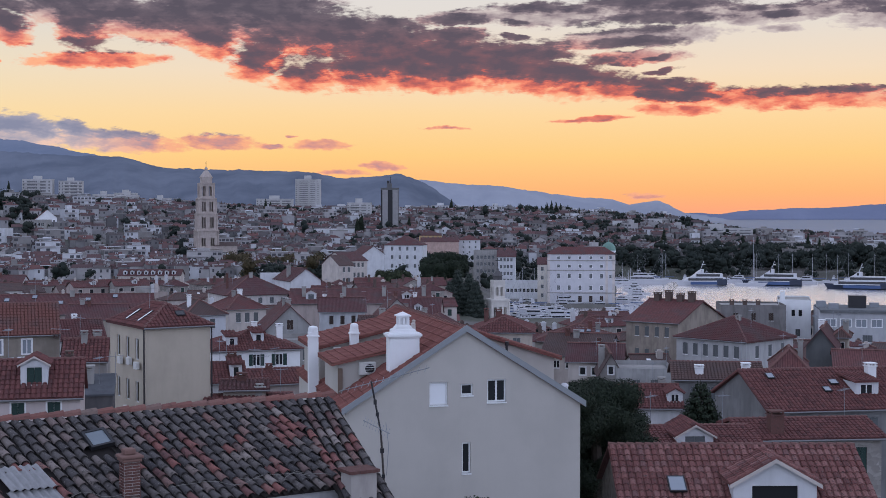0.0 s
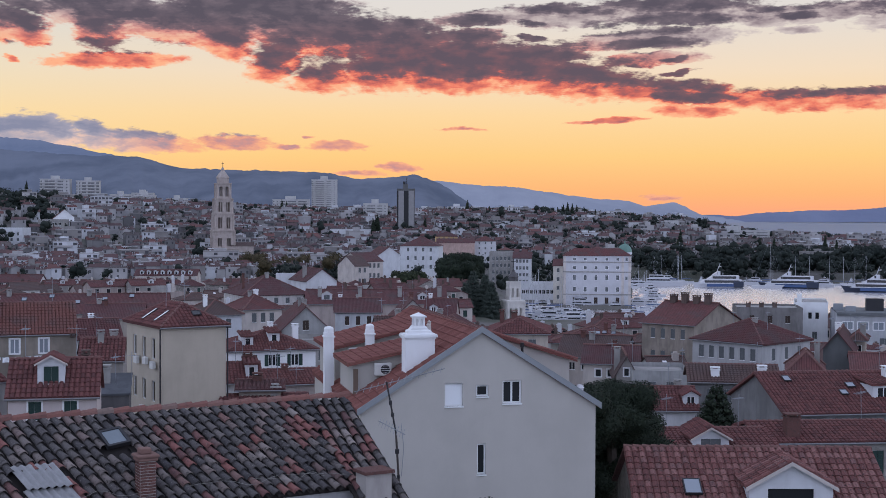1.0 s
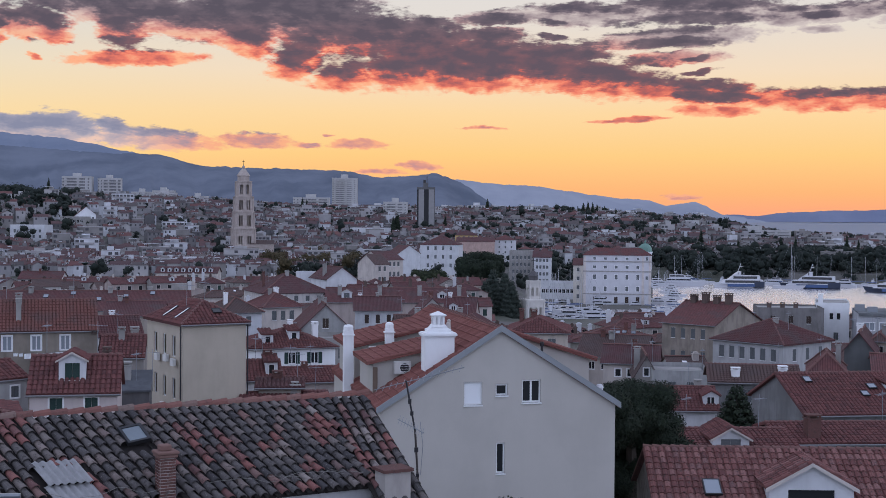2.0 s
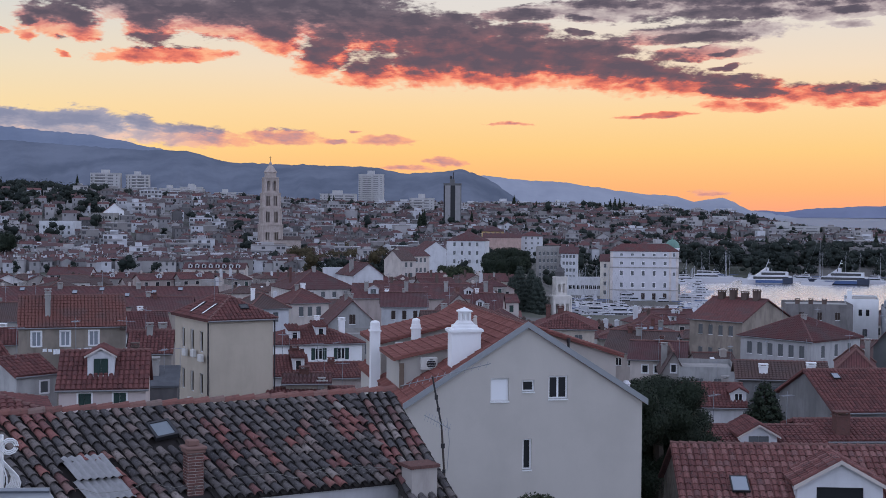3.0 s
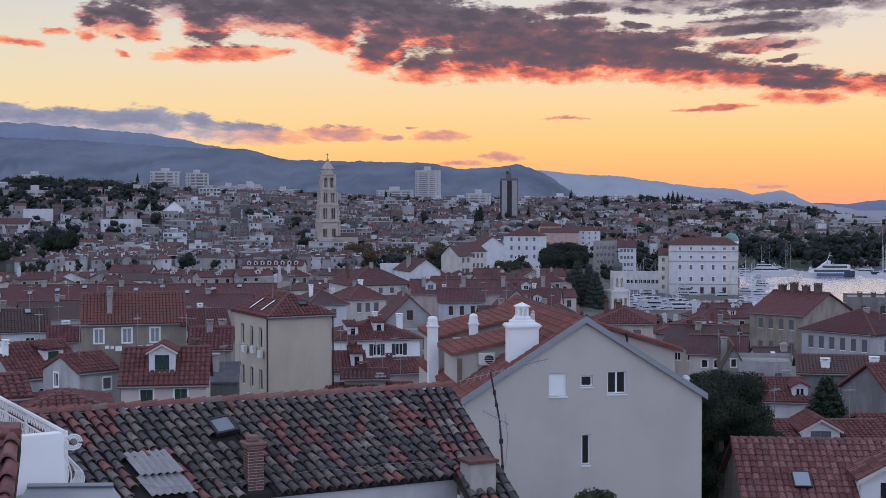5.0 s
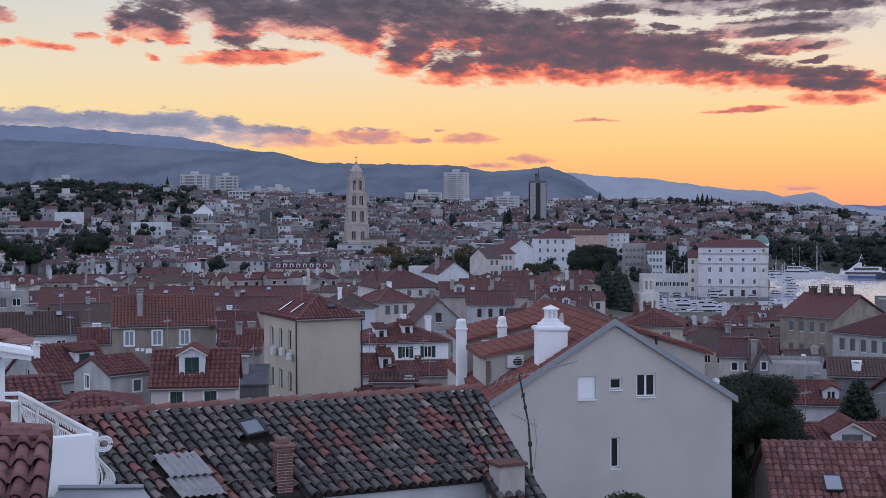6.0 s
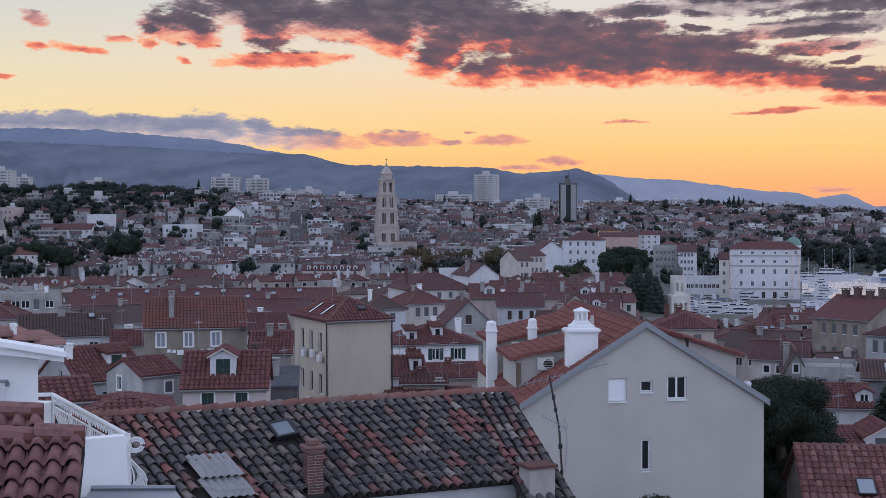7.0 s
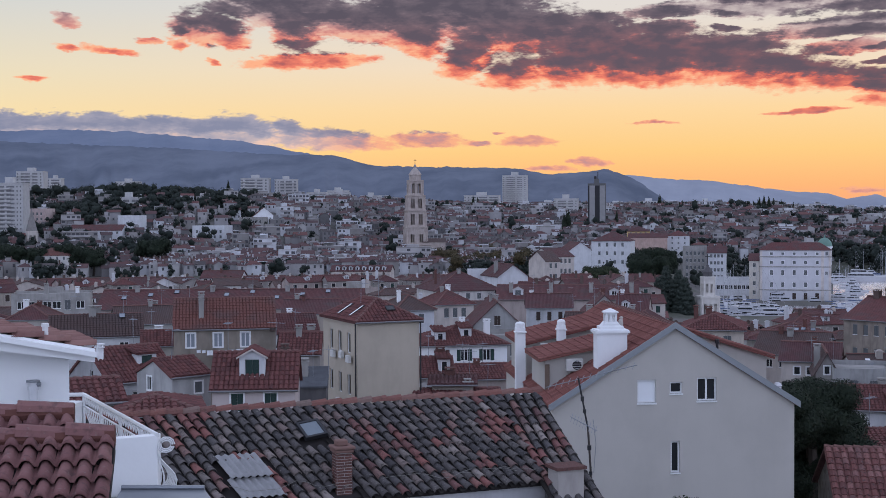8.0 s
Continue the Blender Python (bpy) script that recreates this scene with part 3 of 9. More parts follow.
def add_window(parent, m, w, h, style="plain", simple=False):
    fm, pm, sm, more = window_meshes(w, h, style)
    if fm is None:
        return put("window", pm, None, parent, m=m)
    ob = put("window", fm, None, parent, m=m)
    if not simple:
        put("pane", pm, None, ob)
        if sm:
            k = 0.75 if style == "open_green" else 0.25
            for sx in (-k, k):
                put("shutter", sm, None, ob, m=pose(sx * w, 0, 0))
        for n, q in more:
            put(n, q, None, ob)
    return ob


def pierced(geo, loop, origin, u, holes, depth=0.16, mat=0):
    """A flat wall (loop of (s, z)) with rectangular openings and their reveals. The wall's outside is u x up."""
    bm = bmesh.new()
    bm.faces.new([bm.verts.new((s, 0, z)) for s, z in loop])
    for s0, z0, s1, z1 in holes:
        for co, no in (((s0, 0, 0), (1, 0, 0)), ((s1, 0, 0), (1, 0, 0)), ((0, 0, z0), (0, 0, 1)), ((0, 0, z1), (0, 0, 1))):
            bmesh.ops.bisect_plane(bm, geom=bm.verts[:] + bm.edges[:] + bm.faces[:], plane_co=co, plane_no=no, dist=1e-5)
    gone = []
    for f in bm.faces:
        c = f.calc_center_median()
        if any(s0 < c.x < s1 and z0 < c.z < z1 for s0, z0, s1, z1 in holes):
            gone.append(f)
    bmesh.ops.delete(bm, geom=gone, context="FACES")
    origin, u = Vector(origin), Vector(u)
    inn = Vector((0, 0, 1)).cross(u)
    bm.verts.index_update()
    geo.add([origin + u * v.co.x + Vector((0, 0, v.co.z)) for v in bm.verts], [[v.index for v in f.verts] for f in bm.faces], mat)
    bm.free()
    for s0, z0, s1, z1 in holes:
        c = [(s0, z0), (s1, z0), (s1, z1), (s0, z1)]
        out = [origin + u * s + Vector((0, 0, z)) for s, z in c]
        geo.add(out + [q + inn * depth for q in out], [(i, (i + 1) % 4, 4 + (i + 1) % 4, 4 + i) for i in range(4)], mat)


def grid_windows(face, n, rows, width, top, style="plain", w=0.9, h=1.3, storey=3.0, margin=1.0, drop=0.7):
    """Rows of equal openings on a wall: (face, s, sill, w, h, style), counted down from the eave."""
    out = []
    for r in range(rows):
        for i in range(n):
            s = -width / 2 + margin + (width - 2 * margin) * ((i + 0.5) / n)
            out.append((face, s, top - drop - h - r * storey, w, h, style))
    return out


def chimney(parent, x, y, z0, z1, w=0.5, d=None, kind="white"):
    d = d or w
    g = Geo()
    wall = {"white": CHIMNEY_WHITE, "grey": CONCRETE, "brick": BRICK, "sooty": SOOTY}[kind]
    g.box(x - w / 2, y - d / 2, z0, x + w / 2, y + d / 2, z1 - 0.3)
    ob = put("chimney", g, wall, parent)
    c = Geo()
    e = 0.07
    c.box(x - w / 2 - e, y - d / 2 - e, z1 - 0.3, x + w / 2 + e, y + d / 2 + e, z1 - 0.22)
    for sx in (-1, 1):
        for sy in (-1, 1):
            c.box(x + sx * (w / 2 - 0.06) - 0.06, y + sy * (d / 2 - 0.06) - 0.06, z1 - 0.22, x + sx * (w / 2 - 0.06) + 0.06, y + sy * (d / 2 - 0.06) + 0.06, z1 - 0.07)
    c.box(x - w / 2 - e, y - d / 2 - e, z1 - 0.07, x + w / 2 + e, y + d / 2 + e, z1)
    put("chimney_cap", c, wall, ob)
    return ob


def skylight(parent, m, w=0.6, h=0.9, pane=None):
    g = Geo()
    for a in ((-w / 2, 0, 0, -w / 2 + 0.05, h, 0.1), (w / 2 - 0.05, 0, 0, w / 2, h, 0.1), (-w / 2 + 0.05, 0, 0, w / 2 - 0.05, 0.05, 0.1), (-w / 2 + 0.05, h - 0.05, 0, w / 2 - 0.05, h, 0.1)):
        g.box(*a)
    ob = put("skylight", g, DARKMETAL, parent, m=m)
    p = Geo()
    p.box(-w / 2 + 0.05, 0.05, 0.06, w / 2 - 0.05, h - 0.05, 0.085)
    put("pane", p, pane or PALE_PANE, ob)


def dormer(parent, x, y, z, w, h, depth, roofmat, tiles, style="plain", wall=None, kind="gable"):
    """A roof window with cheeks: front at (x, y), sill at z, running back by depth."""
    body, roof = Geo(), Geo()
    rise = w * 0.28 if kind == "gable" else 0.35
    loop = [(-w / 2, 0), (w / 2, 0), (w / 2, h)] + ([(0, h + rise)] if kind == "gable" else []) + [(-w / 2, h)]
    ww, wh = w * 0.55, h * 0.78
    pierced(body, loop, (x, y, z), (1, 0, 0), [(-ww / 2, 0.1, ww / 2, 0.1 + wh)])
    for sx in (-1, 1):
        body.add([(x + sx * w / 2, y, z), (x + sx * w / 2, y + depth, z + 0.2), (x + sx * w / 2, y + depth, z + h), (x + sx * w / 2, y, z + h)], [(0, 1, 2, 3)])
    ob = put("dormer", body, wall or WHITE, parent)
    e = 0.18
    if kind == "gable":
        for sx in (-1, 1):
            k = 1 + e / (w / 2)
            lo = [(x + sx * w / 2 * k, y - e, z + h - rise * (k - 1) + 0.08), (x + sx * w / 2 * k, y + depth, z + h - rise * (k - 1) + 0.08), (x, y + depth, z + h + rise + 0.08), (x, y - e, z + h + rise + 0.08)]
            roof.slab(lo, 0.08)
            if tiles:
                slope_tiles(roof, lo)
            if w > 1.3:     # pale barge board under the verge
                bb = Geo()
                bb.slab([(x + sx * w / 2 * k, y - e - 0.05, z + h - rise * (k - 1) + 0.05), (x + sx * w / 2 * k, y - e + 0.04, z + h - rise * (k - 1) + 0.05), (x, y - e + 0.04, z + h + rise + 0.05), (x, y - e - 0.05, z + h + rise + 0.05)], 0.06 + 0.03 * w)
                put("barge_board", bb, LIMESTONE, ob)
    else:
        lo = [(x - w / 2 - e, y - e, z + h + 0.08), (x + w / 2 + e, y - e, z + h + 0.08), (x + w / 2 + e, y + depth, z + h + 0.08 + rise), (x - w / 2 - e, y + depth, z + h + 0.08 + rise)]
        roof.slab(lo, 0.08)
        if tiles:
            slope_tiles(roof, lo)
    put("dormer_roof", roof, roofmat, ob)
    add_window(ob, pose(x, y, z + 0.1), ww, wh, style)
    return ob


FOOTPRINTS, ROOFTOPS = [], []


def house(label, bearing, dist, turn, w, d, eave, rise, roof="gable_x", wall=None, roofmat=None, tiles=False, windows=(), chimneys=(), dormers=(), skylights=(),
          base=None, over=0.35, pipes=(), name="house", category="house", simple=False, group="town houses"):
    """A house whose front faces the lookout: front wall's middle at the bearing and distance, w wide, d deep, eave and rise in metres."""
    m = spot(bearing, dist, 0, turn)
    c = m @ Vector((0, d / 2, 0))
    FOOTPRINTS.append((c.x, c.y, 0.5 * math.hypot(w, d)))
    z0 = (ground(c.x, c.y) - 1.5) if base is None else base
    H = eave - z0
    root = thing(name, m @ Matrix.Translation((0, 0, z0)), label, category, group)
    g = Geo()
    faces = {"front": ((0, 0, 0), (1, 0, 0), w), "right": ((w / 2, d / 2, 0), (0, 1, 0), d), "back": ((0, d, 0), (-1, 0, 0), w), "left": ((-w / 2, d / 2, 0), (0, -1, 0), d)}
    for k, (o, u, width) in faces.items():
        loop = [(-width / 2, 0), (width / 2, 0), (width / 2, H), (-width / 2, H)]
        if (roof == "gable_y" and k in ("front", "back")) or (roof == "gable_x" and k in ("left", "right")):
            loop.insert(3, (0, H + rise))
        if roof == "flat":
            loop = [(-width / 2, 0), (width / 2, 0), (width / 2, H + rise), (-width / 2, H + rise)]
        holes = [(s - ww / 2, zz - z0, s + ww / 2, zz - z0 + hh) for f, s, zz, ww, hh, st in windows if f == k]
        pierced(g, loop, o, u, holes)
    put("wall", g, wall or PLASTERS, root)
    for f, s, zz, ww, hh, st in windows:
        o, u, width = faces[f]
        ang = {"front": 0, "right": 90, "back": 180, "left": -90}[f]
        add_window(root, pose(o[0] + u[0] * s, o[1] + u[1] * s, zz - z0, 0, 0, ang), ww, hh, st, simple)
    rm = roofmat or ROOF_FAR
    r = Geo()
    X, Y0, Y1 = w / 2 + over, -over, d + over
    if roof == "gable_x":
        k = rise * over / (d / 2)
        lo, hi, mid = H - k + 0.1, H + rise + 0.1, d / 2
        slopes = [[(-X, Y0, lo), (X, Y0, lo), (X, mid, hi), (-X, mid, hi)], [(X, Y1, lo), (-X, Y1, lo), (-X, mid, hi), (X, mid, hi)]]
        ridges = [((-X, mid, hi), (X, mid, hi))]
    elif roof == "gable_y":
        k = rise * over / (w / 2)
        lo, hi = H - k + 0.1, H + rise + 0.1
        slopes = [[(-X, Y1, lo), (-X, Y0, lo), (0, Y0, hi), (0, Y1, hi)], [(X, Y0, lo), (X, Y1, lo), (0, Y1, hi), (0, Y0, hi)]]
        ridges = [((0, Y0, hi), (0, Y1, hi))]
    elif roof == "hip":
        k = rise * over / (min(w, d) / 2)
        lo, hi = H - k + 0.1, H + rise + 0.1
        if w >= d:
            a, b = (-X + (Y1 - Y0) / 2, d / 2, hi), (X - (Y1 - Y0) / 2, d / 2, hi)
            slopes = [[(-X, Y0, lo), (X, Y0, lo), b, a], [(X, Y0, lo), (X, Y1, lo), b], [(X, Y1, lo), (-X, Y1, lo), a, b], [(-X, Y1, lo), (-X, Y0, lo), a]]
        else:
            a, b = (0, Y0 + X, hi), (0, Y1 - X, hi)
            slopes = [[(-X, Y0, lo), (X, Y0, lo), a], [(X, Y0, lo), (X, Y1, lo), b, a], [(X, Y1, lo), (-X, Y1, lo), b], [(-X, Y1, lo), (-X, Y0, lo), a, b]]
        ridges = [(a, b), ((-X, Y0, lo), a), ((X, Y0, lo), a if w < d else b), ((X, Y1, lo), b), ((-X, Y1, lo), b if w < d else a)]
    elif roof == "shed":
        lo, hi = H + 0.1, H + rise + 0.1
        slopes = [[(-X, Y0, lo), (X, Y0, lo), (X, Y1, hi), (-X, Y1, hi)]]
        ridges = []
    else:
        r.box(-w / 2 + 0.25, 0.25, H - 0.1, w / 2 - 0.25, d - 0.25, H)
        slopes, ridges = [], []
    for s in slopes:
        r.slab(s, 0.14)
        if tiles and roofmat is TILE_ORANGE:
            slope_tiles(r, s, 0.23, 0.37, 0.1)
        elif tiles:
            slope_tiles(r, s)
    put("roof", r, rm if slopes else CONCRETE, root)
    if ridges and dist < 420:
        for a, b in ridges:
            if (Vector(a) - Vector(b)).length > 0.5:
                rg = Geo()
                ridge_tiles(rg, a, b, 0.12 if tiles else 0.15, 0.4 if tiles else 1.2)
                put("ridge_cap", rg, RIDGE_CLAY, root)
    if slopes and dist < 260 and roof in ("gable_x", "hip"):
        gg = Geo()
        gg.tube([(-X, Y0 - 0.05, lo - 0.08), (X, Y0 - 0.05, lo - 0.08)], 0.07, 6)
        put("gutter", gg, GUTTER, root)
    if slopes and 90 < dist < 420 and not chimneys and not simple:
        rr = random.Random(int(dist * 7 + w * 31))
        chimneys = [(rr.uniform(-0.4, 0.4) * w, d * rr.uniform(0.35, 0.6), eave + rise + rr.uniform(0.5, 1.0), rr.uniform(0.45, 0.75), rr.choice(["white", "grey", "grey", "brick"])) for _ in range(1 + (w > 6))]
    if dist < 330:
        ROOFTOPS.append(m @ Vector((0.3 * w, d / 2, eave + (rise if roof == "gable_x" else 0.6 * rise))))
        ROOFTOPS.append(m @ Vector((-0.25 * w, d * 0.5, eave + (rise if roof == "gable_x" else 0.5 * rise))))
    for x, y, zt, cw, kind in chimneys:
        chimney(root, x, y, H - 0.3, zt - z0, cw, None, kind)
    pitch = math.degrees(math.atan2(rise, d / 2))
    for x, v, ww, hh in skylights:      # v: distance up the front slope, level
        skylight(root, pose(x, v, H + (0.27 if tiles else 0.14) + v * math.tan(radians(pitch)), pitch), ww, hh)
    for x, v, ww, hh, st, kind in dormers:
        z = H + 0.1 + v * math.tan(radians(pitch))
        dormer(root, x, v, z - 0.1, ww, hh, hh / math.tan(radians(pitch)) + 0.3, rm, tiles, st, None, kind)
    for x, y in pipes:
        p = Geo()
        p.tube([(x, y, 0), (x, y, H - 0.2)], 0.06, 6)
        put("downpipe", p, DARKMETAL, root)
    return root


# ---- the land, the sea and the far ranges ----
def polar_sheet(name, bearings, radii, height, mat, label, category):
    g = Geo()
    v = []
    for b in bearings:
        for r in radii:
            x, y = r * math.sin(radians(b)), r * math.cos(radians(b))
            v.append((x, y, height(b, r, x, y)))
    k = len(radii)
    g.add(v, [(i * k + j, (i + 1) * k + j, (i + 1) * k + j + 1, i * k + j + 1)[::-1] for i in range(len(bearings) - 1) for j in range(k - 1)])
    ob = put(name, g, mat)
    ob.data.polygons.foreach_set("use_smooth", [True] * len(ob.data.polygons))
    return tagged(ob, label, category, kind="structure")


def ground_mat():
    def build(tr):
        v = coords(tr)
        n = noise_tex(tr, v, 0.02, 6.0)
        c = mix_colour(tr, smooth(tr, n, 0.45, 0.6), (0.13, 0.125, 0.12), (0.045, 0.055, 0.035))
        c = mix_colour(tr, math_node(tr, "MULTIPLY", noise_tex(tr, v, 0.5, 4.0), 0.6), c, (0.2, 0.19, 0.18))
        return bsdf(tr, c, 0.95, spec=0.1)
    return material("ground_mix", build)


FRONT_B = list(np.arange(-36, 36.01, 0.5))
ALL_B = sorted(set(FRONT_B + list(np.arange(-180, -36, 12)) + list(np.arange(42, 181, 12)) + [180]))
RADII = sorted(set([0.0, 4, 8] + list(np.arange(12, 200, 8)) + list(np.arange(200, 400, 20)) + [384.9, 385.1, 400, 407.9, 408.1, 440, 470, 485.9, 486.1, 520, 600, 660, 700, 711.9, 712.1, 728, 734.9, 735.1]
                   + list(np.arange(740, 1600, 30)) + [1700, 2000, 2500, 3200, 4000, 4900]))
polar_sheet("ground", ALL_B, RADII, lambda b, r, x, y: ground(x, y), ground_mat(), "grey-green town ground of streets and scrub", "ground")
# past the headland the water sheet climbs gently to meet the horizon
polar_sheet("water", list(np.arange(-4, 66, 2.0)), [380, 600, 900, 1300], lambda b, r, x, y: 0.0, water_mat(), "still harbour water mirroring the dawn sky", "water")
polar_sheet("water", list(np.arange(-4, 66, 2.0)), [1300, 1700, 2500, 3500, 4880], lambda b, r, x, y: 32.0 * max(0.0, (r - 1400) / 3480.0), sea_mat(), "grey open sea beyond the headland", "water")


def range_of_hills(name, crest, b0, b1, r, foot, mat, label, rough=1.0, seed=0.0, base=-5.0):
    """A ridge whose crest follows heights (degrees) at bearings, with folded slopes towards the viewer."""
    bs, hs = [c[0] for c in crest], [c[1] for c in crest]
    g, v, rows = Geo(), [], 14
    cols = np.arange(b0, b1, 0.12)
    for b in cols:
        h = float(np.interp(b, bs, hs)) + rough * (0.06 * noise.noise((b * 1.3, seed, 0)) + 0.05 * noise.noise((b * 4.1, seed, 3.0)) + 0.035 * noise.noise((b * 11.0, seed, 5.0)))
        for j in range(rows + 1):
            t = j / rows
            rr = r - foot * (1 - t) + rough * (220 * noise.noise((b * 0.55, t * 0.9, seed)) + 130 * noise.noise((b * 1.5, t * 1.3, seed + 2.0)) + 60 * noise.noise((b * 3.6, t * 2.0, seed + 5.0))) * (1 - t * t) * min(1.0, t * 4)
            top = EYE + r * math.tan(radians(h))
            z = base + (top - base) * t ** 0.8
            v.append((rr * math.sin(radians(b)), rr * math.cos(radians(b)), z))
    n, k = len(cols), rows + 1
    g.add(v, [(i * k + j, (i + 1) * k + j, (i + 1) * k + j + 1, i * k + j + 1)[::-1] for i in range(n - 1) for j in range(k - 1)])
    ob = put(name, g, mat)
    ob.data.polygons.foreach_set("use_smooth", [True] * len(ob.data.polygons))
    return tagged(ob, label, "mountain", kind="structure")


CREST_NEAR = [(-27.87, 3.18), (-20.94, 2.96), (-16.84, 2.73), (-15.85, 2.68), (-13.99, 2.68), (-12.11, 2.21), (-10.19, 2.15), (-8.25, 2.12), (-5.68, 2.05), (-4.57, 1.79), (-3.21, 1.86), (-1.97, 1.99), (-1.09, 1.74), (-0.35, 1.32), (0.40, 0.75), (1.15, 0.20)]
CREST_HIGH = [(-31.14, 3.54), (-27.87, 3.60), (-25.15, 3.71), (-22.59, 3.64), (-20.22, 3.45), (-17.81, 3.27), (-16.11, 2.95), (-15.00, 2.73), (-14.23, 2.48), (-11.16, 1.42)]
CREST_FAR = [(-2.59, 1.44), (-0.97, 1.74), (0.40, 1.57), (2.64, 1.44), (4.37, 1.17), (6.10, 0.94), (7.33, 0.89), (8.11, 0.64), (8.79, 0.71), (9.40, 0.83), (9.89, 0.59), (10.49, 0.27), (11.93, 0.10), (14.06, -0.19), (15.46, -0.29)]
CREST_ISLE = [(9.04, 0.00), (10.61, 0.27), (12.05, 0.22), (12.88, 0.34), (14.99, 0.46), (16.60, 0.48), (18.81, 0.64), (21.70, 0.88)]
# blue tints and emission values stand for haze, stronger with distance
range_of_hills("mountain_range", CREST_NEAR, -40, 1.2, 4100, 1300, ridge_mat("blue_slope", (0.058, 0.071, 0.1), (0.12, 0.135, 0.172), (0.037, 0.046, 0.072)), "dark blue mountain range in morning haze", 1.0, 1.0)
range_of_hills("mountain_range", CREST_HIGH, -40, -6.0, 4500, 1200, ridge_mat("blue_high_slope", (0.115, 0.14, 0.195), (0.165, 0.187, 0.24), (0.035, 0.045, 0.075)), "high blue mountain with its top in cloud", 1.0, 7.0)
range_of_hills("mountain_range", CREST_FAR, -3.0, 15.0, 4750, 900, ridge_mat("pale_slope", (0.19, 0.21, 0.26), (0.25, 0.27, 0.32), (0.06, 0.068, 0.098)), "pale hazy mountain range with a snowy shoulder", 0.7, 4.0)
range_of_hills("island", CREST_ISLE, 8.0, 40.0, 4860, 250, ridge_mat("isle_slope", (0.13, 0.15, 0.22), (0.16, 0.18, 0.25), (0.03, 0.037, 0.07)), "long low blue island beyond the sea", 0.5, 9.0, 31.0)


# ---- pieces for the neighbour's terrace ----
WHITE_COOL = plaster((0.88, 0.89, 0.9), 0.04)
TERRACE_TILE = roof_tiles("terrace_clay_tile", [(0.0, (0.165, 0.082, 0.082)), (0.5, (0.2, 0.098, 0.096)), (1.0, (0.24, 0.125, 0.12))], 0.45)
MORTAR_RED = plain("red_mortar", (0.14, 0.06, 0.05), 0.95)
TERRACE_ORANGE = roof_tiles("terrace_orange_tile", [(0.0, (0.22, 0.115, 0.105)), (0.5, (0.26, 0.14, 0.125)), (1.0, (0.31, 0.18, 0.16))], 0.2)


def lay_tiles(parent, loop, width, length, mat):
    """Single S-tiles on a four-cornered slope: near-left, near-right, far-right, far-left."""
    p = [Vector(q) for q in loop]
    u = (p[1] - p[0]).normalized()
    n = (p[1] - p[0]).cross(p[3] - p[0]).normalized()
    if n.z < 0:
        n = -n
    w = n.cross(u)
    if (p[3] - p[0]).dot(w) < 0:
        w = -w
    U, V_ = (p[1] - p[0]).length, (p[3] - p[0]).dot(w)
    g = Geo()
    prof = [(-0.5, 0.018), (-0.44, 0.0), (-0.34, 0.0), (-0.29, 0.02), (-0.24, 0.058), (-0.12, 0.098), (0.04, 0.112), (0.2, 0.1), (0.34, 0.064), (0.41, 0.026), (0.46, 0.004), (0.5, 0.0)]
    k = len(prof)
    pts = []
    for v, lift, sc in ((0.0, 0.06, 1.04), (length * 0.5, 0.028, 0.98), (length + 0.05, -0.004, 0.92)):
        for th in (0.0, -0.028):
            pts += [(a * width * sc, v, b * width / 0.2 * 0.78 + lift + th) for a, b in prof]
    f = []
    for i in range(2):
        f += [(i * 2 * k + j, i * 2 * k + j + 1, (i + 1) * 2 * k + j + 1, (i + 1) * 2 * k + j) for j in range(k - 1)]
    f += [(k + j, k + j + 1, j + 1, j) for j in range(k - 1)]
    g.add(pts, f)
    me = g.mesh("roof_tile", [mat])
    me.polygons.foreach_set("use_smooth", [True] * len(me.polygons))
    base = Matrix(((u.x, w.x, n.x, 0), (u.y, w.y, n.y, 0), (u.z, w.z, n.z, 0), (0, 0, 0, 1)))
    cols, rows = int(U / width), int(V_ / length + 0.5)
    count = 0
    for c in range(cols):
        for r in range(rows):
            if count >= 300:
                break
            count += 1
            q = p[1] - u * (c + 0.5) * width + w * r * length + n * 0.01
            put("roof_tile", me, None, parent, m=Matrix.Translation(q) @ base @ pose(random.gauss(0, 0.004), 0, random.uniform(0, 0.008), random.gauss(0, 0.6), 0, random.gauss(0, 0.9)))


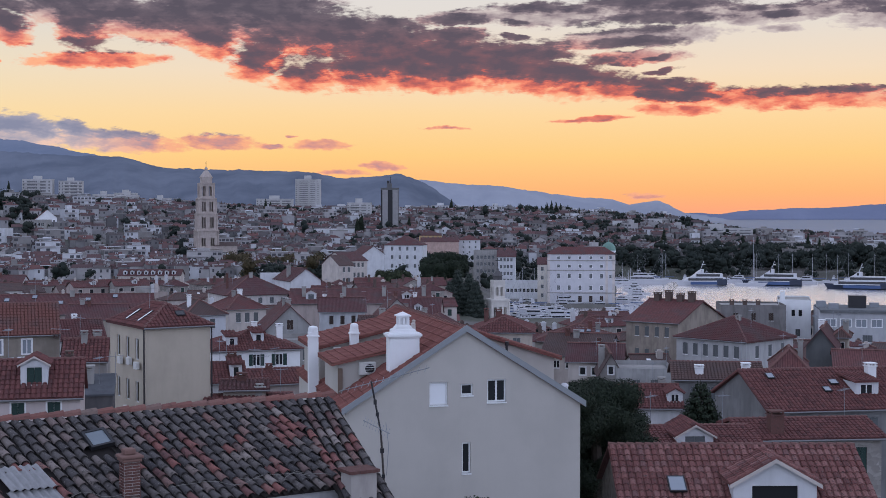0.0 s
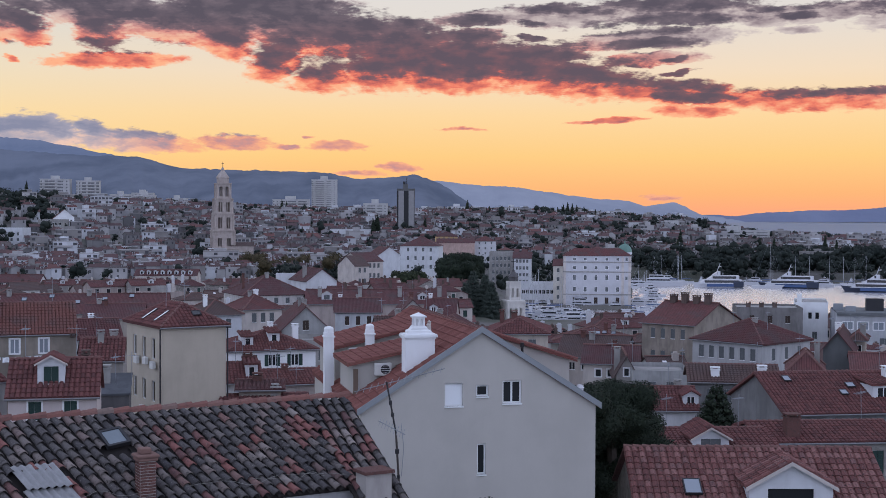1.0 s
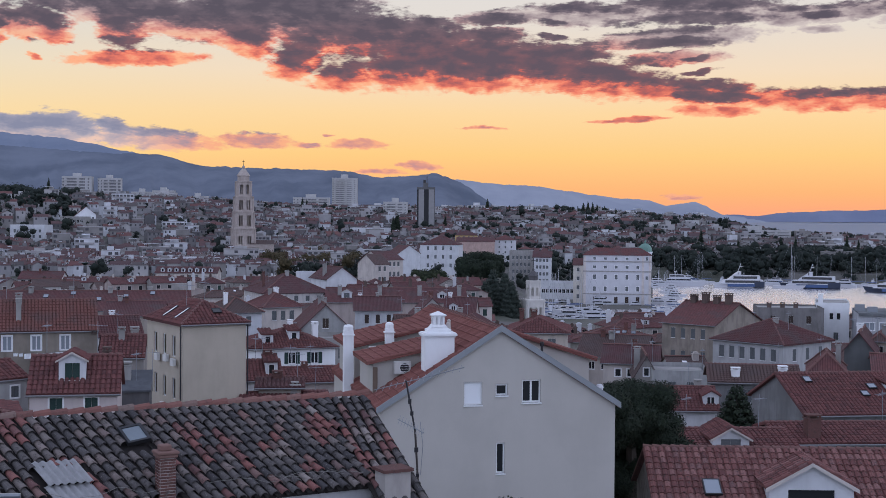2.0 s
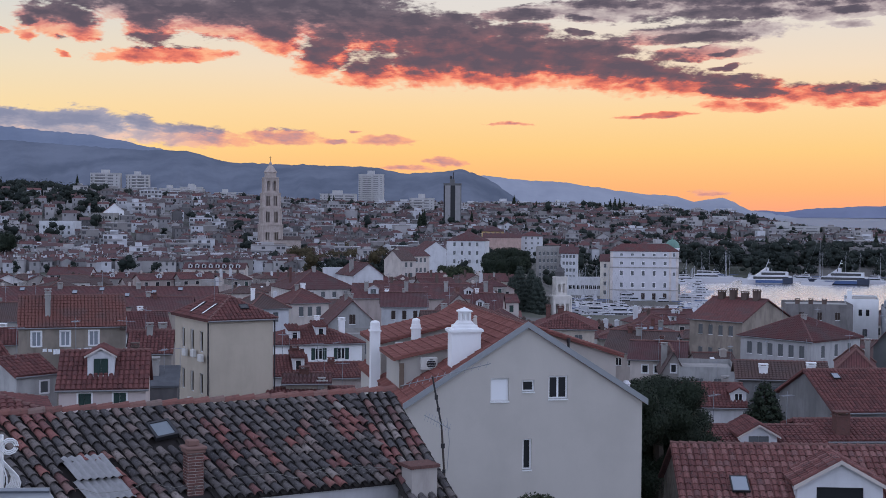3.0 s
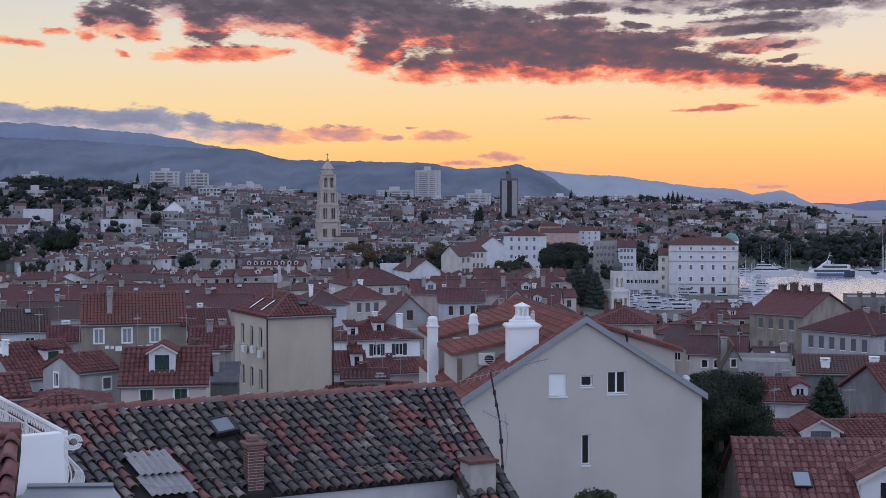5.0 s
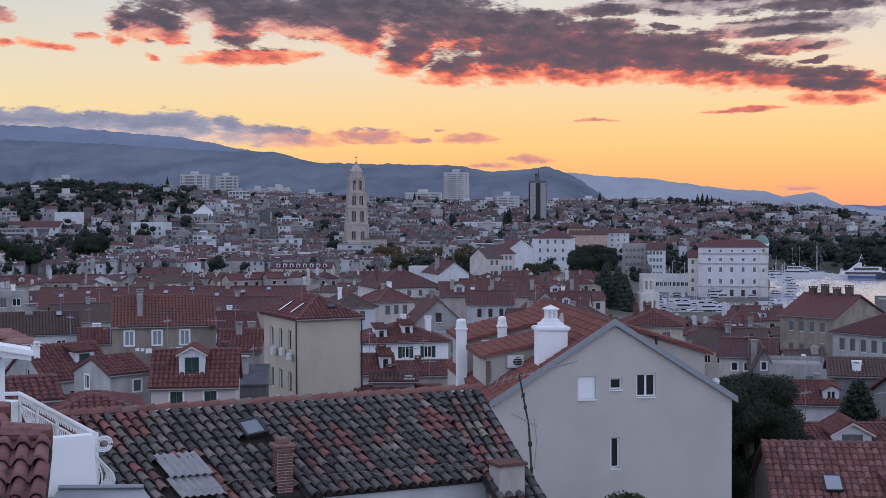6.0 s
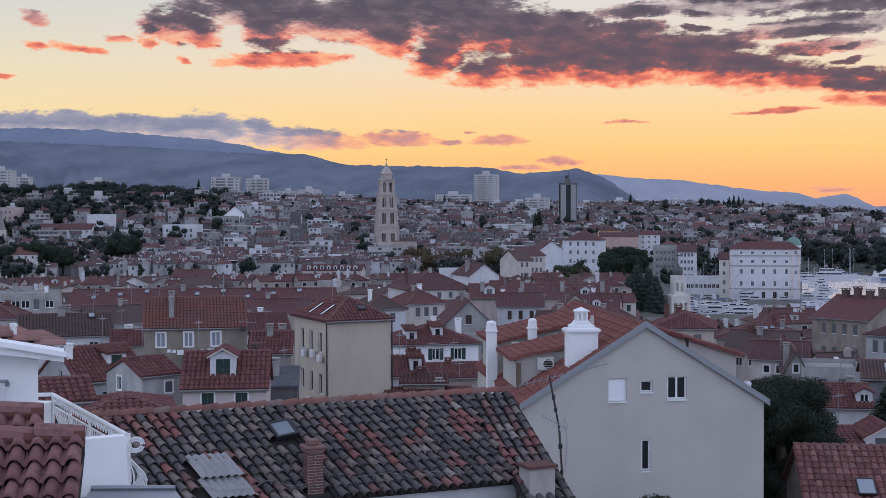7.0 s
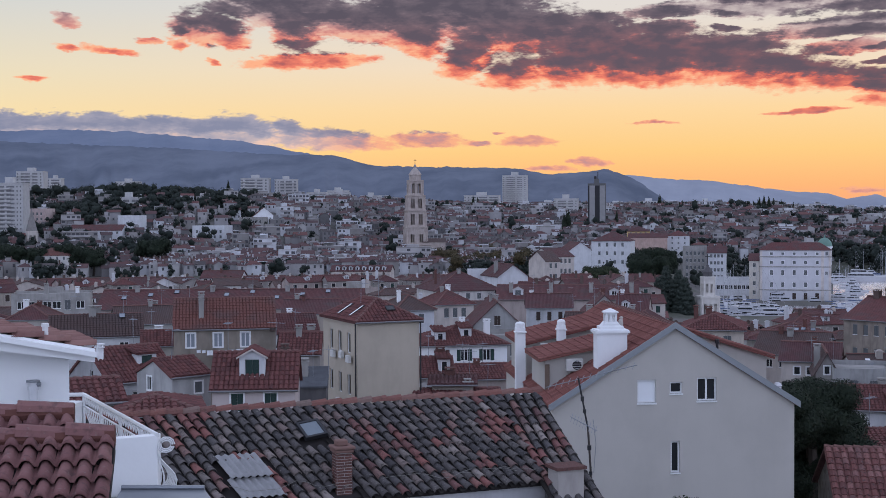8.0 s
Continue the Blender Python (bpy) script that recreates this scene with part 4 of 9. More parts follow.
def railing(root, a, b, c):
    """White wrought-iron railing from a by the corner b to c, with a scrolled band under the rail."""
    rail = Geo()
    rail.tube([a, b, c], 0.028, 8)
    put("handrail", rail, FRAME, root)
    for p, q in ((a, b), (b, c)):
        d = q - p
        low = Geo()
        low.tube([p + Vector((0, 0, -0.16)), q + Vector((0, 0, -0.16))], 0.014, 6)
        put("rail_bar", low, FRAME, root)
        low = Geo()
        low.tube([p + Vector((0, 0, -0.78)), q + Vector((0, 0, -0.78))], 0.014, 6)
        put("rail_bar", low, FRAME, root)
    d = c - b
    n = int(d.length / 0.115)
    out = Vector((-d.y, d.x, 0)).normalized() * 0.1
    for k in range(n + 1):
        q = b + d * (k / n)
        s = Geo()
        if k % 9 == 0:
            s.tube([q, q + Vector((0, 0, -0.8))], 0.02, 6)
        else:          # bellied baluster
            s.tube([q + Vector((0, 0, -0.16)) + out * math.sin(3.1416 * t / 8) ** 2 * (0.3 + 0.9 * t / 8) - Vector((0, 0, 0.62 * t / 8)) for t in range(9)], 0.009, 5)
        put("baluster", s, FRAME, root)
    for k in range(int(d.length / 0.13)):
        q = b + d.normalized() * (0.08 + 0.13 * k) + Vector((0, 0, -0.08))
        e = d.normalized()
        s = Geo()
        s.tube([q + e * (0.055 - 0.005 * t) * math.cos(t * 0.7) + Vector((0, 0, (0.062 - 0.004 * t) * math.sin(t * 0.7))) for t in range(11)], 0.008, 4)
        put("scroll", s, FRAME, root)
    e = out.normalized()
    for k in range(3):
        s = Geo()
        q = c + Vector((0, 0, -0.12))
        s.tube([q + e * (0.1 + (0.1 - 0.02 * k) * math.cos(t * 0.6)) + Vector((0, 0, (0.09 - 0.02 * k) * math.sin(t * 0.6))) for t in range(11)], 0.009, 4)
        put("scroll", s, FRAME, root)
    for k in range(7):
        s = Geo()
        q = c - d.normalized() * 0.06 * k
        s.tube([q + e * 0.24 * max(0.0, math.sin(3.14159 * t / 9)) ** 1.3 * (0.4 + t / 9) + Vector((0, 0, -0.2 - 0.6 * t / 9)) for t in range(10)], 0.01, 5)
        put("baluster", s, FRAME, root)


# ---- the old roof below the lookout ----
def old_roof_house():
    d = Vector((-0.8618, -0.5072, 0))      # along the ridge, away from its open end
    s = Vector((0.5072, -0.8618, 0))       # down the near slope
    R = Vector((-3.169, 36.52, 27.95))
    tp, L, run = math.tan(radians(30)), 15.0, 3.08
    FOOTPRINTS.append((-9.0, 33.0, 9.0))
    root = thing("old_house", Matrix(((d.x, s.x, 0, R.x), (d.y, s.y, 0, R.y), (0, 0, 1, 0), (0, 0, 0, 1))), "low plastered house with a weathered grey and red clay tile roof", "house")
    zr = R.z

    def P(l, h, up=0.0):
        return (l, h, zr - h * tp + up)
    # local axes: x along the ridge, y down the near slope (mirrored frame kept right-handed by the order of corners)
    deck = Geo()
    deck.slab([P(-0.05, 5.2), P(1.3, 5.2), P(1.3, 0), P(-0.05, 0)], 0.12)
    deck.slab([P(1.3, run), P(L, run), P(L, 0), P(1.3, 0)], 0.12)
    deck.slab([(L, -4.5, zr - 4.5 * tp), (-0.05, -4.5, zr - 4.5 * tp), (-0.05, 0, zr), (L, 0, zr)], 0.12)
    # near-black deck: the shade in the gaps between tiles is put into its colour
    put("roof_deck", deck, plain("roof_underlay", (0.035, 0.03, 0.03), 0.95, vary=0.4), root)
    w = Geo()
    w.box(1.2, run - 0.35, 12, L - 0.2, run - 0.15, zr - (run - 0.2) * tp - 0.14)
    w.box(0.15, -4.3, 12, 0.35, 5.0, zr - 5.0 * tp - 0.2)
    put("wall", w, plaster((0.5, 0.5, 0.52), 0.45), root)
    g = Geo()
    g.add([(0.15, -4.3, zr - 4.3 * tp - 0.14), (0.15, 5.0, zr - 5.0 * tp - 0.14), (0.15, 0, zr - 0.14)], [(0, 1, 2)])
    put("gable", g, plaster((0.5, 0.5, 0.52), 0.45), root)
    # cover tiles: real half-round pieces on the near slope, laid unevenly
    slope = Vector((0, math.cos(radians(30)), -math.sin(radians(30))))
    nrm = Vector((0, math.sin(radians(30)), math.cos(radians(30))))
    pitch_w, expo, seg = 0.278, 0.345, 6
    grey, red = TILE_OLD, TILE_FADED
    shapes = {}
    for k in range(8):
        t, ring = Geo(), []
        wob = random.uniform(-0.012, 0.012)
        for v, rr, lift, off in ((0.0, 0.082, 0.0, 0.0), (expo * 0.55, 0.096, 0.012, wob * 0.5), (expo + 0.05, 0.112 + 0.006 * random.random(), 0.036 + 0.008 * random.random(), wob)):
            for th in (0.0, -0.018):
                for j in range(seg + 1):
                    a = math.pi * j / seg
                    ring.append(((rr + th) * -math.cos(a) + off, v, (rr + th) * 0.92 * math.sin(a) + lift))
        n = seg + 1
        f = []
        for i in range(2):
            for j in range(seg):
                f.append((i * 2 * n + j, i * 2 * n + j + 1, (i + 1) * 2 * n + j + 1, (i + 1) * 2 * n + j)[::-1])
        f += [(4 * n + j, 4 * n + j + 1, 5 * n + j + 1, 5 * n + j)[::-1] for j in range(seg)]
        t.add(ring, f)
        me = t.mesh("roof_tile", [grey if k < 5 else red])
        me.polygons.foreach_set("use_smooth", [True] * len(me.polygons))
        shapes[k] = me
    frame_m = Matrix(((1, 0, 0, 0), (0, slope.y, nrm.y, 0), (0, slope.z, nrm.z, zr), (0, 0, 0, 1)))
    rest, gutters, singles = [Geo(), Geo()], Geo(), 0
    holes = [(6.5, 0.72, 7.2, 1.4), (8.3, 1.8, 9.5, 4.0), (6.2, 3.1, 7.0, 3.6)]
    cols = [(0.14 + c * 0.27, 0.0) for c in range(5)] + [(1.46 + c * pitch_w, 0.3) for c in range(int((L + 1.2 - 1.46) / pitch_w))]
    for l0, skew in cols:           # the courses fan away from the last few at the open end
        reach = (5.2 if l0 < 1.4 else run) / math.cos(radians(30))
        turn, ex = math.degrees(math.atan(skew)), expo * math.cos(math.atan(skew))
        k, faded = 0, False
        while k * ex < reach - 0.1:
            v = k * ex
            l = l0 - skew * v
            k += 1
            faded = random.random() < (0.6 if faded else 0.13 + 0.16 * noise.noise((l * 0.5, v * 0.6, 2.0)))
            if l > L or (skew and l < 1.36) or any(a < l < b and e < v < f for a, e, b, f in holes):
                continue
            m = frame_m @ pose(l + random.gauss(0, 0.01), v, 0.045 + random.uniform(0, 0.012), random.gauss(0, 1.0), 0, turn + random.gauss(0, 2.0))
            me = shapes[random.randrange(5, 8) if faded else random.randrange(5)]
            if 1.3 < l < 9.5 and v > 1.1 and singles < 300:
                put("roof_tile", me, None, root, m=m)
                singles += 1
            else:
                rest[faded].add([m @ q.co for q in me.vertices], [tuple(p.vertices) for p in me.polygons])
            if random.random() < 0.9:      # channel tile between the columns, coloured dark for the gap's shade
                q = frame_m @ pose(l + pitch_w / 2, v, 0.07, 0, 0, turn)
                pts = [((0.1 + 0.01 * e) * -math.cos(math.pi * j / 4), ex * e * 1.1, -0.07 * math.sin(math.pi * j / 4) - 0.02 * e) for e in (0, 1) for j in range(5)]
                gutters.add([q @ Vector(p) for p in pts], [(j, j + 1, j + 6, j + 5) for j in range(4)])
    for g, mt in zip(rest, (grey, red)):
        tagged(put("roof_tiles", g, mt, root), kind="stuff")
    tagged(put("channel_tiles", gutters, plain("gap_shade_channel", (0.045, 0.04, 0.038), 0.95, vary=0.4), root), kind="stuff")
    cap_mat = (roof_tiles("ridge_clay", [(0, (0.17, 0.085, 0.075)), (0.7, (0.22, 0.1, 0.085)), (1, (0.18, 0.15, 0.135))], 0.35))
    for k in range(36):
        rg = Geo()
        ridge_tiles(rg, (-0.1 + 0.42 * k, 0, zr + 0.08), (0.32 + 0.42 * k, 0, zr + 0.08), 0.13, 0.42)
        put("ridge_tile", rg, cap_mat, root)
    # skylight
    m = frame_m @ pose(6.95, 0.8, 0.13, 0, 0, 12) @ Matrix.Diagonal((0.86, 0.8, 0.8, 1))
    sk = Geo()
    for a in ((-0.36, 0, 0, -0.28, 0.8, 0.14), (0.28, 0, 0, 0.36, 0.8, 0.14), (-0.28, 0, 0, 0.28, 0.08, 0.14), (-0.28, 0.72, 0, 0.28, 0.8, 0.14)):
        sk.box(*a)
    so = put("skylight", sk, DARKMETAL, root, m=m)
    p = Geo()
    p.box(-0.28, 0.08, 0.09, 0.28, 0.72, 0.11)
    put("pane", p, plain("dusty_pane", (0.2, 0.235, 0.265), 0.3, vary=0.3), so)
    # two sheets of fibre cement over a patch
    for k, (v0, v1, l0, l1) in enumerate(((1.84, 2.74, 8.5, 9.54), (2.66, 3.42, 8.26, 9.36))):
        sh = Geo()
        pts, cols2 = [], 48
        for v in (v0, v1):
            for j in range(cols2 + 1):
                l = l0 + (l1 - l0) * j / cols2
                pts.append(frame_m @ Vector((l - 0.3 * (v - v0), v, 0.17 - 0.05 * k + 0.028 * math.sin(l * 6.2832 / 0.177) + (0.05 if v == v1 else 0.0))))
        low = [q - Vector((0, 0, 0.012)) for q in pts]
        n = cols2 + 1
        sh.add(pts + low, [(j, j + 1, n + j + 1, n + j) for j in range(cols2)] + [(2 * n + n + j, 2 * n + n + j + 1, 2 * n + j + 1, 2 * n + j) for j in range(cols2)]
               + [(n + j, n + j + 1, 3 * n + j + 1, 3 * n + j) for j in range(cols2)])
        put("corrugated_sheet", sh, plain("fibre_cement", (0.36, 0.36, 0.37), 0.85, vary=0.5, scale=5), root)
    # brick chimney
    c0 = frame_m @ Vector((6.6, 3.2, 0))
    ch = Geo()
    ch.box(c0.x - 0.19, c0.y - 0.19, c0.z - 0.6, c0.x + 0.19, c0.y + 0.19, c0.z + 0.98)
    co = put("chimney", ch, MORTAR, root)
    bl, bh = 0.19, 0.07
    brick = Geo()
    brick.box(-bl / 2 + 0.009, -0.012, 0.009, bl / 2 - 0.009, 0.02, bh - 0.009)
    bme = brick.mesh("brick", [BRICK])
    rows = 18
    for k in range(rows):
        z = c0.z - 0.3 + k * bh
        for face in range(4):
            for j in range(3):
                x = -0.19 + j * bl + (0.095 if k % 2 else 0.0)
                if abs(x) > 0.2:
                    continue
                x = max(-0.1, min(0.1, x))
                mm = pose(c0.x, c0.y, z, 0, 0, 90 * face) @ pose(x, -0.192, 0)
                put("brick", bme, None, co, m=mm)
    cap = Geo()
    cap.box(c0.x - 0.24, c0.y - 0.24, c0.z + 0.9, c0.x + 0.24, c0.y + 0.24, c0.z + 0.98)
    cap.box(c0.x - 0.27, c0.y - 0.27, c0.z + 0.98, c0.x + 0.27, c0.y + 0.27, c0.z + 1.06)
    cap.box(c0.x - 0.12, c0.y - 0.16, c0.z + 1.06, c0.x + 0.16, c0.y + 0.12, c0.z + 1.2)
    soft_edges(put("chimney_cap", cap, plaster((0.2, 0.12, 0.105), 0.6), co), 0.03)
    # plastered pier with a brick top at the open end
    q = frame_m @ Vector((0.86, 4.0, 0))
    pier = Geo()
    pier.box(q.x - 0.36, q.y - 0.3, q.z - 3.5, q.x + 0.36, q.y + 0.3, q.z + 0.6)
    po = put("chimney", pier, plaster((0.4, 0.37, 0.35), 0.6), root, "low plastered chimney pier with a brick top")
    pt = Geo()
    pt.box(q.x - 0.42, q.y - 0.36, q.z + 0.6, q.x + 0.42, q.y + 0.36, q.z + 0.68)
    put("chimney_cap", pt, BRICK, po)
    # slack cables along the eave
    for a, b, z in ((2.0, 5.6, 0.2), (6.6, 9.4, 0.22), (1.4, 4.0, 0.16)):
        cb = Geo()
        pts = [frame_m @ Vector((a + (b - a) * t / 12, 3.2 + 0.12 * math.sin(t * 0.9 + a), z + 0.05 * math.sin(t * 1.7))) for t in range(13)]
        cb.tube(pts, 0.006, 5)
        put("cable", cb, plain("pale_cable", (0.2, 0.19, 0.18), 0.7), root)


old_roof_house()


# ---- the grey gabled house with the orange roof ----
def gable_house():
    root = house("grey rendered gabled house with an orange clay roof", 1.00, 53.7, 15.0, 10.05, 14.0, 25.22, 3.17, "gable_y", plaster((0.475, 0.45, 0.42), 0.06), TILE_ORANGE, True, windows=[("front", -1.155, 25.33, 0.77, 0.95, "blind"), ("front", 0.06, 25.7, 0.52, 0.47, "plain"), ("front", 1.34, 25.38, 0.82, 0.95, "plain"), ("front", 0.03, 22.46, 0.38, 1.28, "plain")], over=0.12, name="gabled_house", base=8.0)
    H = 25.220 - (root.location.z)
    z0 = root.location.z
    grey = plaster((0.46, 0.44, 0.41), 0.1)

    def shed(y0, y1, x0, x1, zl, zr, side):
        """A shed dormer on a slope: level plan x0..x1, y0..y1, roof edge heights at x0 and x1."""
        b, r = Geo(), Geo()
        v = [(x0, y0, H - 1), (x1, y0, H - 1), (x1, y1, H - 1), (x0, y1, H - 1), (x0, y0, zl - z0), (x1, y0, zr - z0), (x1, y1, zr - z0), (x0, y1, zl - z0)]
        b.add(v, [(0, 3, 2, 1), (4, 5, 6, 7), (0, 1, 5, 4), (1, 2, 6, 5), (2, 3, 7, 6), (3, 0, 4, 7)])
        ob = put("dormer", b, grey, root)
        k = (zr - zl) / (x1 - x0)
        e = 0.3
        if side < 0:
            lo = [(x0 - e, y1 + 0.2, zl - z0 - k * e + 0.12), (x0 - e, y0 - 0.25, zl - z0 - k * e + 0.12), (x1, y0 - 0.25, zr - z0 + 0.12), (x1, y1 + 0.2, zr - z0 + 0.12)]
        else:
            lo = [(x1 + e, y0 - 0.25, zr - z0 + k * e + 0.12), (x1 + e, y1 + 0.2, zr - z0 + k * e + 0.12), (x0, y1 + 0.2, zl - z0 + 0.12), (x0, y0 - 0.25, zl - z0 + 0.12)]
        r.slab(lo, 0.1)
        slope_tiles(r, lo, 0.23, 0.37, 0.1)
        put("dormer_roof", r, TILE_ORANGE, ob)
        return ob
    first = shed(3.0, 6.6, -4.85, -0.9, 26.78, 27.6, -1)
    second = shed(8.0, 13.0, -4.9, -0.6, 26.95, 27.95, -1)
    shed(3.0, 9.0, 1.4, 4.87, 27.9, 26.8, 1)
    # outdoor units on the dormer cheeks
    for dm, x, y, z in ((first, -3.6, 2.7, 26.6), (second, -3.92, 7.7, 26.78)):
        a = Geo()
        a.box(x - 0.36, y, z - z0 - 0.27, x + 0.36, y + 0.28, z - z0 + 0.27)
        u = put("air_conditioner", a, plain("ac_casing", (0.62, 0.62, 0.6), 0.5, vary=0.08), dm, "white outdoor air conditioning unit")
        soft_edges(u, 0.03)
        f = Geo()
        f.turned([(0.2, 0), (0.2, 0.02), (0.16, 0.03), (0.05, 0.03)], 16)
        put("fan_grille", f, DARKMETAL, u, m=pose(x + 0.08, y - 0.001, z - z0, 90))
        for k in range(4):
            bar = Geo()
            bar.tube([(x + 0.08 - 0.2, y - 0.045, z - z0 - 0.15 + 0.1 * k), (x + 0.08 + 0.2, y - 0.045, z - z0 - 0.15 + 0.1 * k)], 0.008, 4)
            put("grille_bar", bar, FRAME, u)
    # shutter leaf leaning at the dormer's foot
    sh = Geo()
    sh.box(-4.86, 2.9, H + 0.2, -4.66, 2.98, H + 1.4)
    put("shutter", sh, plain("worn_timber", (0.2, 0.15, 0.12), 0.8, vary=0.4), root)
    # chimneys
    def fancy(x, y, zb, zt, w, d):
        s = Geo()
        s.box(x - w / 2, y - d / 2, zb - z0, x + w / 2, y + d / 2, zt - z0)
        st = put("chimney", s, CHIMNEY_WHITE, root, "broad white plastered chimney with a small arched hood")
        c = Geo()
        for e, a, b in ((0.04, 0.0, 0.06), (0.1, 0.06, 0.16), (0.05, 0.16, 0.2)):
            c.box(x - w / 2 - e, y - d / 2 - e, zt - z0 + a, x + w / 2 + e, y + d / 2 + e, zt - z0 + b)
        c.box(x - w / 2 + 0.12, y - d / 2 + 0.1, zt - z0 + 0.2, x + w / 2 - 0.12, y + d / 2 - 0.1, zt - z0 + 0.32)
        put("chimney_cap", c, CHIMNEY_WHITE, st)
        # concave shoulders, a small open lantern and its pyramid cap
        b = zt - z0 + 0.32
        sh = Geo()
        rings = [(w / 2 - 0.12, d / 2 - 0.1, b), (w / 2 - 0.24, d / 2 - 0.14, b + 0.05), (0.32, 0.27, b + 0.12), (0.27, 0.24, b + 0.2)]
        pts = [(x + sx * q, y + sy * e, zz) for q, e, zz in rings for sx, sy in ((-1, -1), (1, -1), (1, 1), (-1, 1))]
        sh.add(pts, [(4 * i + j, 4 * i + (j + 1) % 4, 4 * i + 4 + (j + 1) % 4, 4 * i + 4 + j) for i in range(3) for j in range(4)] + [(12, 13, 14, 15)])
        put("chimney_shoulder", sh, CHIMNEY_WHITE, st)
        b += 0.2
        h = Geo()
        for sx in (-0.19, 0.0, 0.19):
            for sy in (-0.18, 0.18):
                h.box(x + sx - 0.045, y + sy - 0.05, b, x + sx + 0.045, y + sy + 0.05, b + 0.3)
        h.box(x - 0.235, y - 0.23, b + 0.3, x + 0.235, y + 0.23, b + 0.36)
        h.box(x - 0.3, y - 0.28, b + 0.36, x + 0.3, y + 0.28, b + 0.41)
        h.add([(x - 0.3, y - 0.28, b + 0.41), (x + 0.3, y - 0.28, b + 0.41), (x + 0.3, y + 0.28, b + 0.41), (x - 0.3, y + 0.28, b + 0.41), (x, y, b + 0.56)], [(0, 1, 4), (1, 2, 4), (2, 3, 4), (3, 0, 4)])
        put("chimney_hood", h, CHIMNEY_WHITE, st)
        for k, sx in enumerate((0.4, 0.5)):
            p = Geo()
            p.turned([(0.085, b - 0.2), (0.07, b + 0.02 + 0.1 * k), (0.09, b + 0.04 + 0.1 * k), (0.03, b + 0.1 + 0.1 * k)], 10, x + sx, y - 0.1 + 0.25 * k)
            put("chimney_pot", p, LIMESTONE, st)

    def slim(x, y, zb, zt, w):
        s = Geo()
        s.box(x - w / 2, y - w / 2, zb - z0, x + w / 2, y + w / 2, zt - z0 - 0.28)
        st = put("chimney", s, CHIMNEY_WHITE, root, "slim white chimney with a rounded cowl")
        c = Geo()
        c.box(x - w / 2 - 0.05, y - w / 2 - 0.05, zt - z0 - 0.5, x + w / 2 + 0.05, y + w / 2 + 0.05, zt - z0 - 0.44)
        c.turned([(w * 0.52, zt - z0 - 0.28), (w * 0.52, zt - z0 - 0.1), (w * 0.4, zt - z0 - 0.03), (w * 0.15, zt - z0)], 12, x, y)
        put("chimney_cap", c, CHIMNEY_WHITE, st)
    fancy(-2.40, 1.20, 24.5, 28.06, 1.25, 0.8)
    slim(-5.26, 7.50, 22.5, 28.09, 0.44)
    slim(-3.34, 7.50, 24.0, 28.18, 0.38)
    # small flue and cowl on the far slope
    p = Geo()
    p.tube([(2.38, 2.0, H + 1.3), (2.38, 2.0, H + 2.3)], 0.06, 8)
    p.tube([(2.38, 2.0, H + 2.3), (2.38, 2.0, H + 2.48)], 0.09, 8)
    put("flue", p, DARKMETAL, root)
    p = Geo()
    p.turned([(0.16, H + 0.35), (0.16, H + 0.6), (0.2, H + 0.62), (0.1, H + 0.75)], 10, 4.6, 0.8)
    put("flue", p, WHITE, root)
    # grey verge trim along the gable
    for sx in (-1, 1):
        v = Geo()
        a, b = Vector((sx * (GW / 2 + 0.2), -0.2, H - 0.16)), Vector((0, -0.2, H + GR - 0.03))
        for off, hh, dd in ((0.0, 0.27, 0.06),):
            up = Vector((0, 0, 1))
            q = [a, b, b + up * hh, a + up * hh]
            v.add(q + [p + Vector((0, dd, 0)) for p in q], [(0, 1, 2, 3), (7, 6, 5, 4), (0, 4, 5, 1), (3, 2, 6, 7), (0, 3, 7, 4), (1, 5, 6, 2)])
        put("verge_trim", v, plain("grey_verge", (0.27, 0.29, 0.31), 0.6), root)
    # ledge line low on the wall
    return root


GW, GR = 10.05, 3.17
gable_house()


